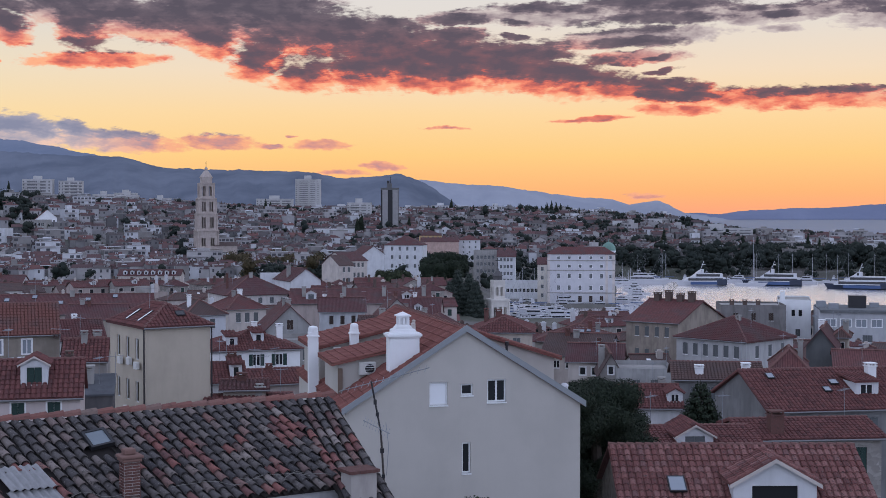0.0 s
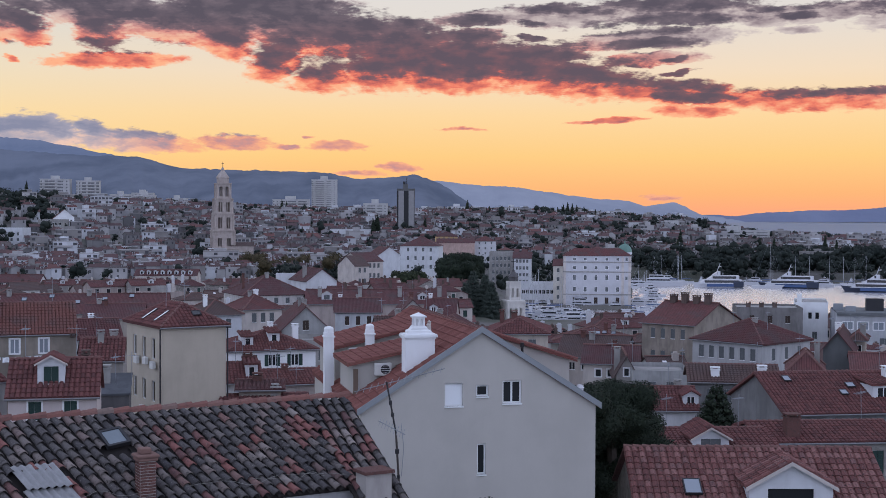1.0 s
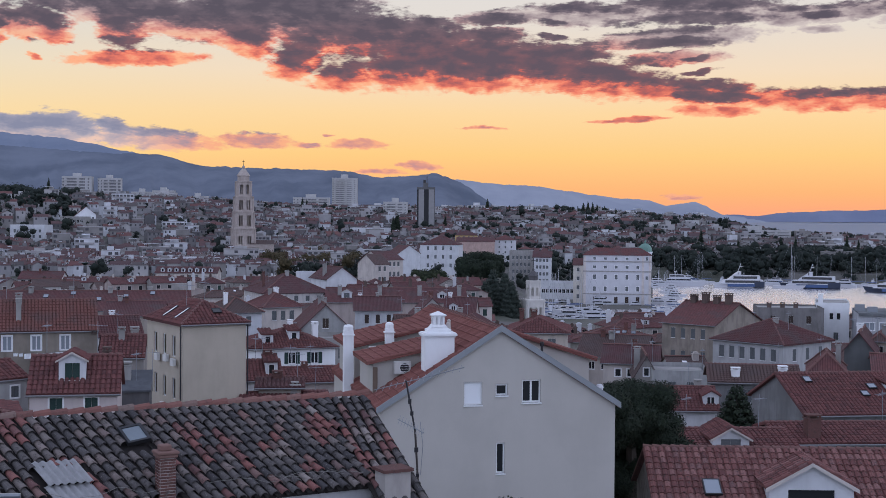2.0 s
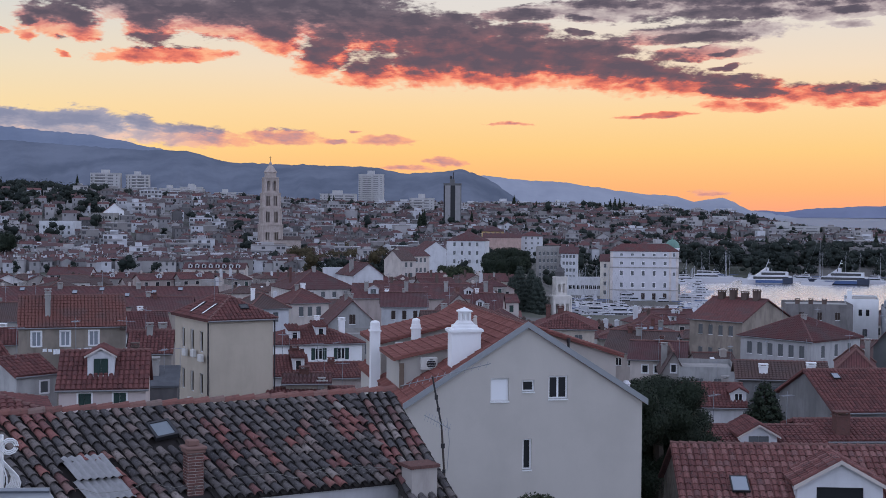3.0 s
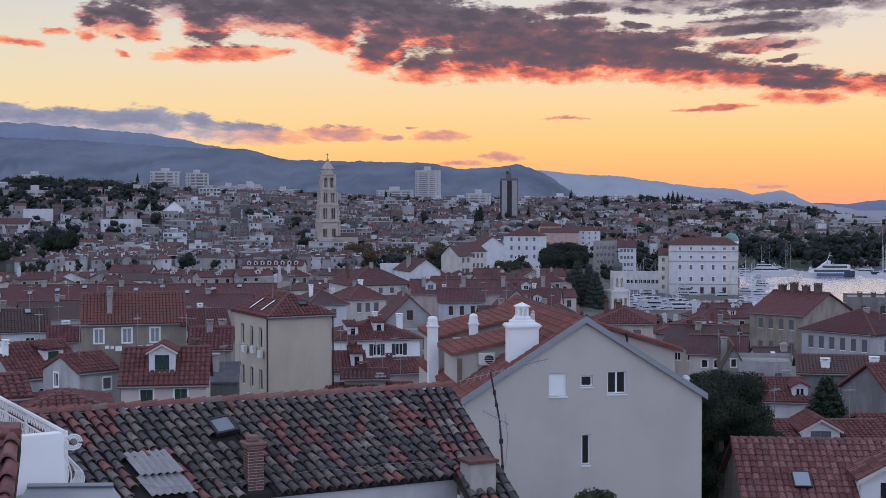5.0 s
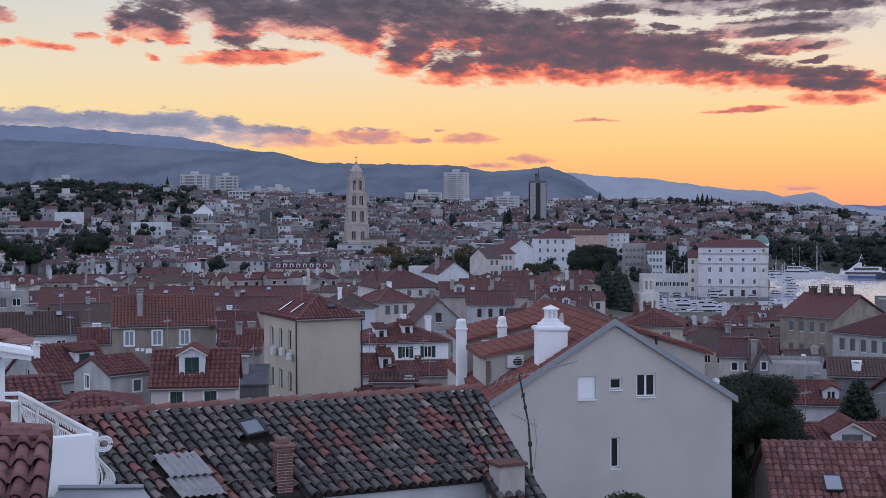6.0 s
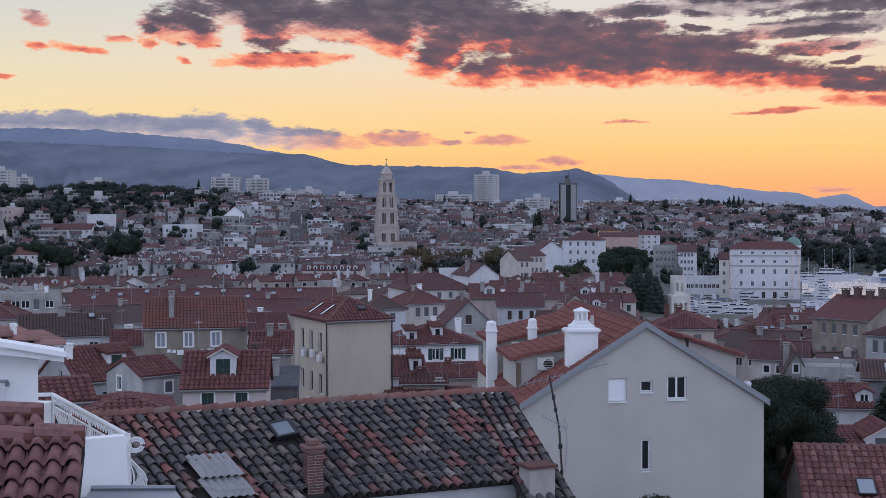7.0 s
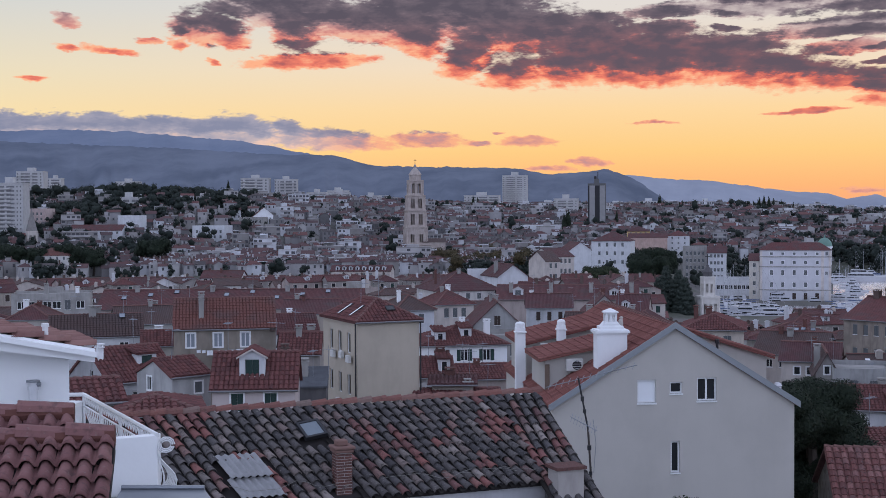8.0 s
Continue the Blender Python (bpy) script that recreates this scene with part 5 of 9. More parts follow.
# ---- television mast beside the old roof ----
def antenna():
    root = thing("television_mast", pose(0, 0, 0), "thin leaning metal mast with two television aerials", "antenna")
    g = Geo()
    g.tube([(-1.633, 35.963, 21.589), (-1.633, 35.963, 25.589), (-1.726, 35.959, 27.087)], 0.03, 8)
    put("pole", g, plain("rusty_steel", (0.1, 0.085, 0.08), 0.7, 0.3, vary=0.4, scale=8), root)
    g = Geo()
    g.tube([(-1.726, 35.959, 27.087), (-1.990, 35.945, 28.504)], 0.026, 8)
    put("upper_pole", g, DARKMETAL, root)
    g = Geo()
    a, b = Vector((-2.229, 36.232, 27.375)), Vector((-1.463, 35.670, 27.087))
    g.tube([a, b], 0.012, 5)
    bm_ = put("aerial", g, ZINC, root)
    for k in range(9):
        e = Geo()
        c = a.lerp(b, (k + 0.5) / 9)
        e.tube([c - Vector((0.03, 0.1, 0.11)), c + Vector((0.03, 0.1, 0.11))], 0.007, 4)
        put("aerial_rod", e, ZINC, bm_)
    g = Geo()
    a, b = Vector((-2.975, 37.081, 28.070)), Vector((-0.364, 34.798, 29.013))
    g.tube([a, b], 0.012, 5)
    bm_ = put("aerial", g, ZINC, root)
    for k in range(13):
        e = Geo()
        c = a.lerp(b, (k + 0.5) / 13)
        e.tube([c - Vector((0.03, 0.1, 0.08)), c + Vector((0.03, 0.1, 0.08))], 0.007, 4)
        put("aerial_rod", e, ZINC, bm_)
    g = Geo()
    g.box(-1.925, 35.9, 27.86, -1.835, 35.99, 27.99)
    put("junction_box", g, DARKMETAL, root)
    g = Geo()
    g.box(-1.865, 35.9, 27.53, -1.775, 35.99, 27.64)
    put("junction_box", g, DARKMETAL, root)
    g = Geo()
    g.box(-1.745, 35.900, 26.507, -1.635, 36.010, 26.637)
    put("junction_box", g, DARKMETAL, root)
    g = Geo()
    g.box(-1.7, 35.91, 25.81, -1.61, 36.0, 25.91)
    put("junction_box", g, DARKMETAL, root)
    g = Geo()
    g.tube([(-1.585, 35.965, 27.353), (-1.507, 35.968, 26.691), (-1.570, 35.966, 25.872)], 0.009, 5)
    put("cable", g, ZINC, root)


antenna()


# ---- the neighbour's house with the white terrace ----
def terrace_house():
    root = thing("terrace_house", pose(0, 0, 0), "white plastered house with red tile roofs and a railed terrace", "house")
    FOOTPRINTS.append((-8.0, 13.0, 5.0))
    lo = [(-5.648, 9.468, 30.200), (-4.398, 9.905, 30.200), (-4.927, 11.416, 30.913), (-6.177, 10.978, 30.913)]
    g = Geo()
    g.slab(lo, 0.12)
    deck = put("roof", g, plain("roof_underlay", (0.035, 0.03, 0.03), 0.95, vary=0.4), root)
    lay_tiles(deck, lo, 0.168, 0.262, TERRACE_TILE)
    g = Geo()
    ridge_tiles(g, Vector((-6.177, 10.978, 30.913)) + Vector((0, 0, 0.08)), Vector((-4.927, 11.416, 30.913)) + Vector((0, 0, 0.08)), 0.1, 0.38)
    put("ridge_cap", g, TERRACE_TILE, root)
    g = Geo()
    g.tube([Vector((-6.177, 10.978, 30.913)) + Vector((0, 0, 0.05)), Vector((-4.927, 11.416, 30.913)) + Vector((0, 0, 0.05))], 0.1, 10)
    put("ridge_mortar", g, MORTAR_RED, root)
    lo = [(-6.607, 11.339, 30.481), (-5.557, 11.739, 30.481), (-5.913, 12.673, 30.926), (-6.963, 12.273, 30.926)]
    g = Geo()
    g.slab(lo, 0.12)
    deck = put("roof", g, plain("roof_underlay", (0.035, 0.03, 0.03), 0.95, vary=0.4), root)
    lay_tiles(deck, lo, 0.168, 0.262, TERRACE_TILE)
    g = Geo()
    ridge_tiles(g, Vector((-6.963, 12.273, 30.926)) + Vector((0, 0, 0.08)), Vector((-5.913, 12.673, 30.926)) + Vector((0, 0, 0.08)), 0.1, 0.38)
    put("ridge_cap", g, TERRACE_TILE, root)
    g = Geo()
    g.tube([Vector((-6.963, 12.273, 30.926)) + Vector((0, 0, 0.05)), Vector((-5.913, 12.673, 30.926)) + Vector((0, 0, 0.05))], 0.1, 10)
    put("ridge_mortar", g, MORTAR_RED, root)
    g = Geo()
    q = [Vector(p) for p in ((-8.160, 13.763, 30.569), (-6.824, 14.472, 30.583), (-6.816, 14.475, 31.309), (-8.148, 13.770, 31.610))]
    q[0].z -= 6
    q[1].z -= 6
    back = Vector((-1.3, 1.9, -0.1))
    g.add(q + [p + back for p in q], [(0, 1, 2, 3), (7, 6, 5, 4), (1, 5, 6, 2), (0, 3, 7, 4), (3, 2, 6, 7)])
    put("wall", g, WHITE_COOL, root)
    g = Geo()
    q = [Vector(p) for p in ((-7.919, 13.383, 31.605), (-6.362, 14.189, 31.320), (-6.360, 14.190, 31.478), (-7.916, 13.384, 31.832))]
    back = Vector((-1.2, 1.9, -0.1))
    g.add(q + [p + back for p in q], [(0, 1, 2, 3), (7, 6, 5, 4), (1, 5, 6, 2), (0, 3, 7, 4), (3, 2, 6, 7), (0, 4, 5, 1)])
    put("verge_board", g, WHITE_COOL, root)
    lo = [(-6.296, 14.109, 31.443), (-7.496, 16.009, 31.393), (-9.065, 15.198, 31.758), (-7.865, 13.298, 31.808)]
    g = Geo()
    g.slab(lo, 0.06)
    deck = put("roof", g, WHITE_COOL, root)
    lay_tiles(deck, lo, 0.15, 0.3, TERRACE_ORANGE)
    g = Geo()
    g.turned([(0.1, 0), (0.1, 0.02), (0.035, 0.03), (0.035, 0.2), (0.045, 0.2), (0.045, 0.24)], 12)
    put("roof_vent", g, FRAME, root, m=pose(-6.924, 14.091, 31.533))
    g = Geo()
    g.tube([(-7.120, 14.168, 30.711), (-7.120, 14.168, 31.081)], 0.052, 14)
    pipe = put("wall_pipe", g, plain("white_pvc", (0.7, 0.71, 0.74), 0.45), root, "white plastic vent pipe with a collar")
    for z0, z1, r in ((30.731, 30.777, 0.075), (30.803, 30.823, 0.064), (30.989, 31.028, 0.066)):
        g = Geo()
        g.tube([(-7.120, 14.168, z0), (-7.120, 14.168, z1)], r, 14)
        put("collar", g, plain("white_pvc", (0.7, 0.71, 0.74), 0.45), pipe)
    g = Geo()
    g.tube([(-7.120, 14.168, 31.081), (-7.120, 14.168, 31.101)], 0.08, 14)
    g.tube([(-7.120, 14.168, 31.055), (-7.035, 14.188, 31.055)], 0.028, 10)
    put("vent_hood", g, ZINC, pipe)
    g = Geo()
    g.box(-7.134, 13.898, 30.653, -6.749, 14.486, 30.733)
    put("flashing", g, ZINC, root)
    a, b = Vector((-6.245, 13.638, 30.499)), Vector((-5.593, 14.134, 30.499))
    g = Geo()
    inn = Vector((-0.02, 0.16, 0))
    low = Vector((0, 0, -0.66))
    q = [a + low, b + low, b, a]
    g.add(q + [p + inn for p in q], [(0, 1, 2, 3), (7, 6, 5, 4), (1, 5, 6, 2), (0, 3, 7, 4), (3, 2, 6, 7), (0, 4, 5, 1)])
    par = put("parapet", g, WHITE_COOL, root)
    soft_edges(par, 0.01)
    g = Geo()
    g.box(-8.368, 17.040, 29.599, -7.931, 17.336, 30.399)
    put("parapet", g, WHITE_COOL, root)
    railing(root, Vector((-8.368, 17.120, 30.499)), Vector((-7.911, 17.256, 30.499)), Vector((-5.593, 14.134, 30.499)))
    g = Geo()
    g.add([(-6.245, 13.638, 29.749), (-5.593, 14.134, 29.749), (-7.911, 17.256, 29.749), (-8.368, 17.120, 29.749)], [(0, 1, 2, 3)])
    put("terrace_floor", g, CONCRETE, root)
    g = Geo()
    g.slab([(-5.412, 11.791, 29.854), (-3.892, 12.007, 29.854), (-4.928, 13.844, 29.954), (-5.853, 13.716, 29.954)], 0.05)
    put("sheet_roof", g, ZINC, root)
    g = Geo()
    g.tube([(-5.853, 13.716, 29.974), (-4.928, 13.844, 29.974)], 0.03, 6)
    put("sheet_edge", g, ZINC, root)


terrace_house()


# ---- houses below the lookout and across the old town ----
house("red pantiled house with a broad white gabled dormer", 13.45, 55.3, 13.45, 10.5, 8.0, 20.7, 2.13, "gable_x", STONE, TILE_WORN, True, skylights=((-2.9, 0.9, 0.75, 1.0),), dormers=((1.05, 0.4, 3.5, 1.05, "hole", "gable"),), over=0.25)
TALL = house("tall beige plastered house with red hip roof and dark shutters", -11.52, 98.9, 21.5, 5.05, 8.0, 25.05, 1.43, "hip", plaster((0.46, 0.405, 0.335), 0.12), TILE_RED, True, windows=grid_windows("left", 3, 2, 8.0, 25.05, "grey_trim", 0.75, 1.6, 3.2, 0.9, 1), pipes=((-2.72, -0.08), (2.6, -0.08)), name="tall_house", over=0.25, simple=True)
house("old stone house with orange clay roof and white windows", -18.66, 118.9, 0.5, 9.1, 7.0, 22.85, 2.5, "gable_x", plaster((0.27, 0.235, 0.2), 0.75), ROOF_ORANGE, True, windows=[("front", -3.05 + 2.43 * i, 21.2, 0.8, 1.3, "pale_trim") for i in range(3)], over=0.12, chimneys=((-2.1, 1.3, 25.7, 0.45, "grey"), (-2.1, 3.0, 26.1, 0.5, "grey"), (4.3, -0.0, 22.9, 0.5, "sooty")))
house("pink house with red roof, gabled dormer and green shutters", -17.44, 81.6, -5.0, 5.15, 5.0, 22.28, 1.95, "gable_x", plaster((0.52, 0.45, 0.44), 0.15), TILE_RED, True, windows=grid_windows("front", 2, 2, 5.15, 22.28, "green_trim", 0.75, 1.15, 2.9, 0.5, 0.3), dormers=((-0.15, 0.75, 1.6, 1.35, "green", "gable"),), over=0.2, chimneys=((1.75, 3.2, 24.75, 0.42, "sooty"),))
house("white house with red hip roof, dormers and green shutters", -8.18, 135.7, 9.8, 9.12, 9.0, 19.49, 1.59, "hip", CHIMNEY_WHITE, TILE_RED, True, windows=grid_windows("front", 3, 2, 9.12, 19.49, "open_green", 0.8, 1.2, 2.9, 1, 0.5), dormers=((-2.4, 0.8, 1.1, 1.0, "plain", "shed"), (0.5, 1.6, 1.1, 1.0, "plain", "shed")))
house("low red-roofed house with a white dormer", -9.50, 112.1, 4.5, 3.04, 6.0, 19.09, 1.31, "gable_x", plaster((0.6, 0.6, 0.62), 0.3), TILE_RED, True, dormers=((0.9, 0.5, 1.0, 1.2, "plain", "shed"),))
house("low house with red clay roof", -8.41, 98.3, 5.6, 6.24, 5.0, 19.13, 0.33, "gable_x", PLASTERS, TILE_RED, True)
house("low red-roofed house behind the chimneys", -7.41, 118.6, 12.6, 5.56, 6.0, 18.07, 0.94, "gable_x", PLASTERS, TILE_RED, True)
house("grey gabled house with an arched brown window", -6.72, 178.3, 5.3, 6.54, 13.0, 17.99, 3.08, "gable_y", plaster((0.34, 0.34, 0.34), 0.45), ROOF_FAR, False, windows=[("front", 0.0, 17.99 - 0.1, 0.85, 1.35, "brown")])
house("long grey flat-topped house", -6.72, 168.2, 3.3, 12.46, 9.0, 16.87, 0.59, "flat", CONCRETE, ROOF_FAR, False, windows=grid_windows("front", 5, 1, 12.46, 16.87, "grey", 0.9, 1.4, 3, 1, 0.7))
house("pale house with red roof and narrow windows", -4.43, 215.1, 1.6, 7.45, 8.0, 17.76, 1.98, "gable_x", plaster((0.5, 0.52, 0.55), 0.35), ROOF_FAR, False, windows=grid_windows("front", 3, 2, 7.45, 17.76, "brown", 0.7, 1.5, 3, 1, 0.7))
house("big house with red hip roof", -8.01, 287.1, 17.0, 15.02, 16.0, 16.54, 3.85, "hip", PLASTERS, ROOF_FAR, False, windows=grid_windows("front", 5, 2, 15.02, 16.54, "grey", 0.9, 1.3, 3, 1, 0.7))
house("house with brownish hip roof and white wall", -10.35, 191.0, 19.6, 6.00, 8.0, 19.24, 1.83, "hip", plaster((0.6, 0.62, 0.66), 0.3), ROOF_OLD, False, windows=grid_windows("front", 2, 2, 6.00, 19.24, "grey", 0.8, 1.4, 3, 1, 0.7), chimneys=((-1.5, 3.0, 21.07 + 0.9, 0.5, "white"),))
house("pale stone house with red roof and skylight", -8.58, 209.3, 23.4, 6.55, 8.0, 18.78, 1.91, "hip", LIMESTONE, ROOF_FAR, False, windows=grid_windows("front", 3, 2, 6.55, 18.78, "grey", 0.8, 1.5, 3, 1, 0.7))
house("long building with dark red roof and many skylights", -18.45, 240.3, -8.4, 48.20, 13.0, 16.20, 3.05, "gable_x", PLASTERS, ROOF_FAR, False, skylights=tuple((-20.0 + 4.7 * i, 3.0 + (i % 3), 0.9, 1.2) for i in range(9)), chimneys=tuple((-18.0 + 7.0 * i, 6.0 + i % 2, 19.25 + 0.9, 0.8, "grey") for i in range(6)))
house("old dark-tiled house with a white wall", -24.07, 130.7, 0.5, 8.9, 7.0, 21.3, 1.9, "gable_x", plaster((0.55, 0.56, 0.58), 0.3), ROOF_OLD, True, windows=[("front", 2.6, 21.3 - 1.3, 0.9, 0.8, "plain")], skylights=((2.5, 2.5, 0.6, 0.8),), over=0.12)
house("red-roofed house with a small dormer", -22.1, 93.6, 28.0, 5.3, 6.4, 21.5, 2.1, "gable_x", plaster((0.36, 0.36, 0.37), 0.5), TILE_RED, True, windows=[("front", -0.6, 20.0, 0.6, 0.8, "plain"), ("left", 0.4, 21.4, 0.5, 0.8, "plain")], dormers=((0.9, 1.3, 1.5, 0.85, "green", "shed"),), over=0.15, chimneys=((-2.3, 2.2, 24.1, 0.4, "white"),))
house("small grey house with a red roof and a worn gable", -20.1, 85.0, 32.0, 2.9, 4.4, 22.75, 0.95, "gable_x", plaster((0.42, 0.42, 0.42), 0.6), TILE_RED, True, windows=[("front", 0.5, 21.6, 0.55, 0.75, "grey_trim"), ("left", -0.6, 21.7, 0.5, 0.9, "trim")], over=0.12)
house("low house with red hip roof of large tiles", -21.58, 56.6, 2.0, 3.9, 4.5, 24.5, 0.55, "hip", plaster((0.5, 0.45, 0.43), 0.3), TILE_RED, True, over=0.2)
house("low red-tiled shed beside the terrace", -24.2, 58.5, 8.0, 2.6, 4.0, 24.9, 0.75, "gable_x", plaster((0.5, 0.48, 0.46), 0.3), TILE_RED, True, over=0.15)
house("flat-topped house with band windows", -25.92, 219.7, -4.0, 12.3, 9.0, 20.3, 0.36, "flat", plaster((0.36, 0.35, 0.34), 0.6), ROOF_FAR, False, windows=[("front", x, 18.2, 1.3, 1.2, "plain") for x in (-4.6, -3.1, -0.6, 0.9, 4.6)] + [("front", 2.6, 18.0, 0.9, 1.6, "grey")], chimneys=((-0.8, 2.0, 22.2, 0.7, "grey"), (4.0, 3.0, 21.6, 0.6, "white")))
house("white-walled house with green shutters and red hip roof", 11.65, 165.0, -35.0, 10.35, 10.6, 18.1, 2.5, "hip", plaster((0.42, 0.42, 0.43), 0.35), ROOF_FAR, True, windows=grid_windows("front", 6, 2, 10.35, 18.1, "grey", 0.75, 1.5, 3.2, 0.6, 0.7) + grid_windows("right", 3, 1, 10.6, 18.1, "grey", 0.75, 1.5, 3.2, 1, 0.7), chimneys=((1.0, 4.6, 20.9, 0.5, "grey"),))
house("ochre town house with red roof and a row of chimneys", 9.14, 186.0, -32.0, 8.5, 13.0, 18.5, 2.7, "gable_x", plaster((0.3, 0.26, 0.225), 0.7), ROOF_FAR, False, windows=grid_windows("front", 4, 2, 8.5, 18.5, "grey", 0.7, 1.4, 3.2, 1, 0.7), chimneys=tuple((-2.9 + 1.9 * i, 6.3, 22.3 + 0.35 * (i % 2), 0.85, "sooty") for i in range(4)))
house("old grey house with a roof terrace and chimneys", 13.45, 225.9, 6.3, 10.8, 10.0, 18.15, 0.30, "flat", plaster((0.21, 0.2, 0.2), 0.7), ROOF_FAR, False, windows=grid_windows("front", 3, 1, 10.8, 18.3, "brown", 0.8, 1.3, 3, 1, 1.2), chimneys=tuple((-3.4 + 2.2 * i, 2.0, 19.25, 0.7, "sooty") for i in range(3)))
house("white cubic house with twin windows", 15.15, 236.1, 1.4, 5.6, 12.0, 18.69, 0.19, "flat", CHIMNEY_WHITE, ROOF_FAR, False, windows=[("front", -0.2, 15.9, 0.7, 1.2, "plain"), ("front", 1.0, 15.9, 0.7, 1.2, "plain"), ("front", 0.6, 12.4, 0.8, 1.3, "grey")], chimneys=((-2.0, 3.0, 18.89 + 1.4, 0.8, "white"),))
MODERN = house("white modern house with ribbon windows and roof plant", 17.87, 225.6, 5.9, 13.41, 14.0, 17.67, 0.15, "flat", plaster((0.44, 0.45, 0.48), 0.25), ROOF_FAR, False, windows=grid_windows("front", 5, 1, 13.41, 17.3, "pale_trim", 1.7, 1.3, 3.4, 0.6, 0.9) + [("front", -3.7, 12.6, 1.6, 1.2, "grey"), ("front", 1.0, 12.6, 1.6, 1.2, "grey")])
house("dark grey gabled house", 16.23, 139.9, -3.8, 2.87, 9.0, 19.85, 1.75, "gable_y", plaster((0.11, 0.115, 0.12), 0.3), ROOF_FAR, False)
house("small house with a red pyramid roof", 17.05, 146.0, -3.0, 1.40, 4.0, 20.49, 0.59, "hip", PLASTERS, ROOF_OLD, False, windows=grid_windows("front", 1, 1, 1.40, 20.49, "plain", 0.8, 1, 3, 1, 0.7))
house("low house with weathered red roof", 14.96, 128.0, 1.0, 3.23, 7.0, 18.86, 1.52, "hip", PLASTERS, ROOF_FAR, False)
house("house with dark red roof", 18.23, 134.2, 4.2, 6.35, 8.0, 18.37, 1.26, "gable_x", PLASTERS, ROOF_FAR, False, chimneys=((2.5, 3.0, 19.63 + 0.8, 0.6, "brick"),))
house("grey gabled house with wide red roof, dormer and skylights", 17.64, 103.3, 27.0, 13.6, 11.2, 18.6, 2.35, "gable_x", plaster((0.2, 0.2, 0.205), 0.6), TILE_RED, True, windows=grid_windows("front", 4, 1, 13.6, 18.6, "grey", 0.9, 1.3, 3, 1, 0.7), skylights=((-5.0, 3.9, 0.6, 0.8), (-1.2, 1.9, 0.6, 0.7), (-0.2, 2.9, 0.7, 0.7)), dormers=((1.8, 1.6, 1.9, 1.1, "plain", "shed"),), chimneys=((3.4, 4.2, 21.6, 0.7, "white"),))
house("rubble stone house with red clay roof", 16.05, 85.5, 22.0, 8.74, 6.0, 19.08, 0.77, "gable_x", STONE, TILE_RED, True, windows=[("front", 3.0, 19.08 - 2.6, 0.8, 2.0, "green")], chimneys=((-2.35, 0.8, 19.85 + 0.95, 0.85, "brick"),))
house("low house with red roof and a small gable", 11.50, 78.8, 15.5, 6.51, 7.0, 19.39, 0.66, "gable_x", plaster((0.5, 0.5, 0.5), 0.4), TILE_RED, True, dormers=((-0.6, 0.3, 2.2, 0.6, "grey", "gable"),))
house("low house with plain red roof beside the pine", 9.19, 112.3, 7.2, 4.81, 7.0, 16.90, 1.46, "gable_x", plaster((0.6, 0.6, 0.62), 0.3), TILE_RED, True, dormers=((2.0, 0.6, 1.3, 0.9, "plain", "gable"),))
house("old grey house with a flat parapet", 8.88, 136.2, 4.9, 5.76, 8.0, 17.03, 0.46, "flat", plaster((0.36, 0.36, 0.36), 0.5), ROOF_OLD, False, windows=grid_windows("front", 2, 1, 5.76, 17.03, "grey", 0.8, 0.9, 3, 1, 0.7))
house("old gabled house with an oval window", 7.38, 140.1, 3.4, 2.29, 9.0, 16.53, 1.95, "gable_y", plaster((0.33, 0.31, 0.3), 0.5), ROOF_OLD, False, windows=[("front", 0.0, 16.53 - 0.2, 0.6, 0.9, "trim")])
house("low long house with dark red roof and white chimneys", 12.0, 122.4, 5.8, 7.9, 6.0, 18.2, 1.2, "gable_x", plaster((0.2, 0.195, 0.2), 0.6), ROOF_OLD, True, windows=grid_windows("front", 4, 1, 7.6, 18.2, "grey", 0.8, 1.2, 3, 1, 0.7), chimneys=((-1.7, 0.9, 18.2 + 1.25, 0.75, "white"), (2.6, 1.2, 18.2 + 1.45, 0.75, "white")))
house("house with broad red hip roof", 2.64, 149.9, -1.4, 6.78, 10.0, 19.99, 1.40, "hip", PLASTERS, TILE_RED, True, windows=grid_windows("front", 3, 1, 6.78, 19.99, "grey", 0.9, 1.3, 3, 1, 0.7))
house("house with red hip roof near the quay", 5.77, 199.5, -4.2, 12.33, 12.0, 14.25, 2.06, "hip", PLASTERS, ROOF_FAR, False, skylights=((1.0, 3.0, 0.7, 1.0), (2.0, 3.2, 0.7, 1.0), (3.4, 3.0, 0.7, 1.0)))
house("stone house with a dull red roof", 5.80, 164.2, -10.2, 8.27, 10.0, 15.86, 2.26, "gable_x", LIMESTONE, ROOF_OLD, False, windows=grid_windows("front", 4, 1, 8.27, 15.86, "plain", 0.8, 1, 3, 1, 0.7))
house("stone-walled house with red roof and pale trim", 6.67, 147.8, -3.3, 6.05, 7.0, 16.90, 1.62, "gable_x", LIMESTONE, ROOF_FAR, False, windows=grid_windows("front", 3, 1, 6.05, 16.90, "trim", 0.7, 0.9, 3, 1, 0.7))
house("white house with a plain gable end", -6.02, 331.3, 19.0, 7.99, 14.0, 17.46, 2.93, "gable_y", WHITE, ROOF_FAR, False)
house("white house with blank walls", -7.29, 345.2, 2.7, 8.29, 10.0, 16.65, 1.85, "flat", WHITE, ROOF_FAR, False)
house("tall pale quayside house", -4.25, 431.9, 30.0, 5.4, 12.0, 17.73, 3.23, "gable_x", LIMESTONE, ROOF_OLD, False, windows=grid_windows("front", 2, 3, 5.89, 17.73, "grey", 0.9, 1.6, 3.5, 1, 0.7))
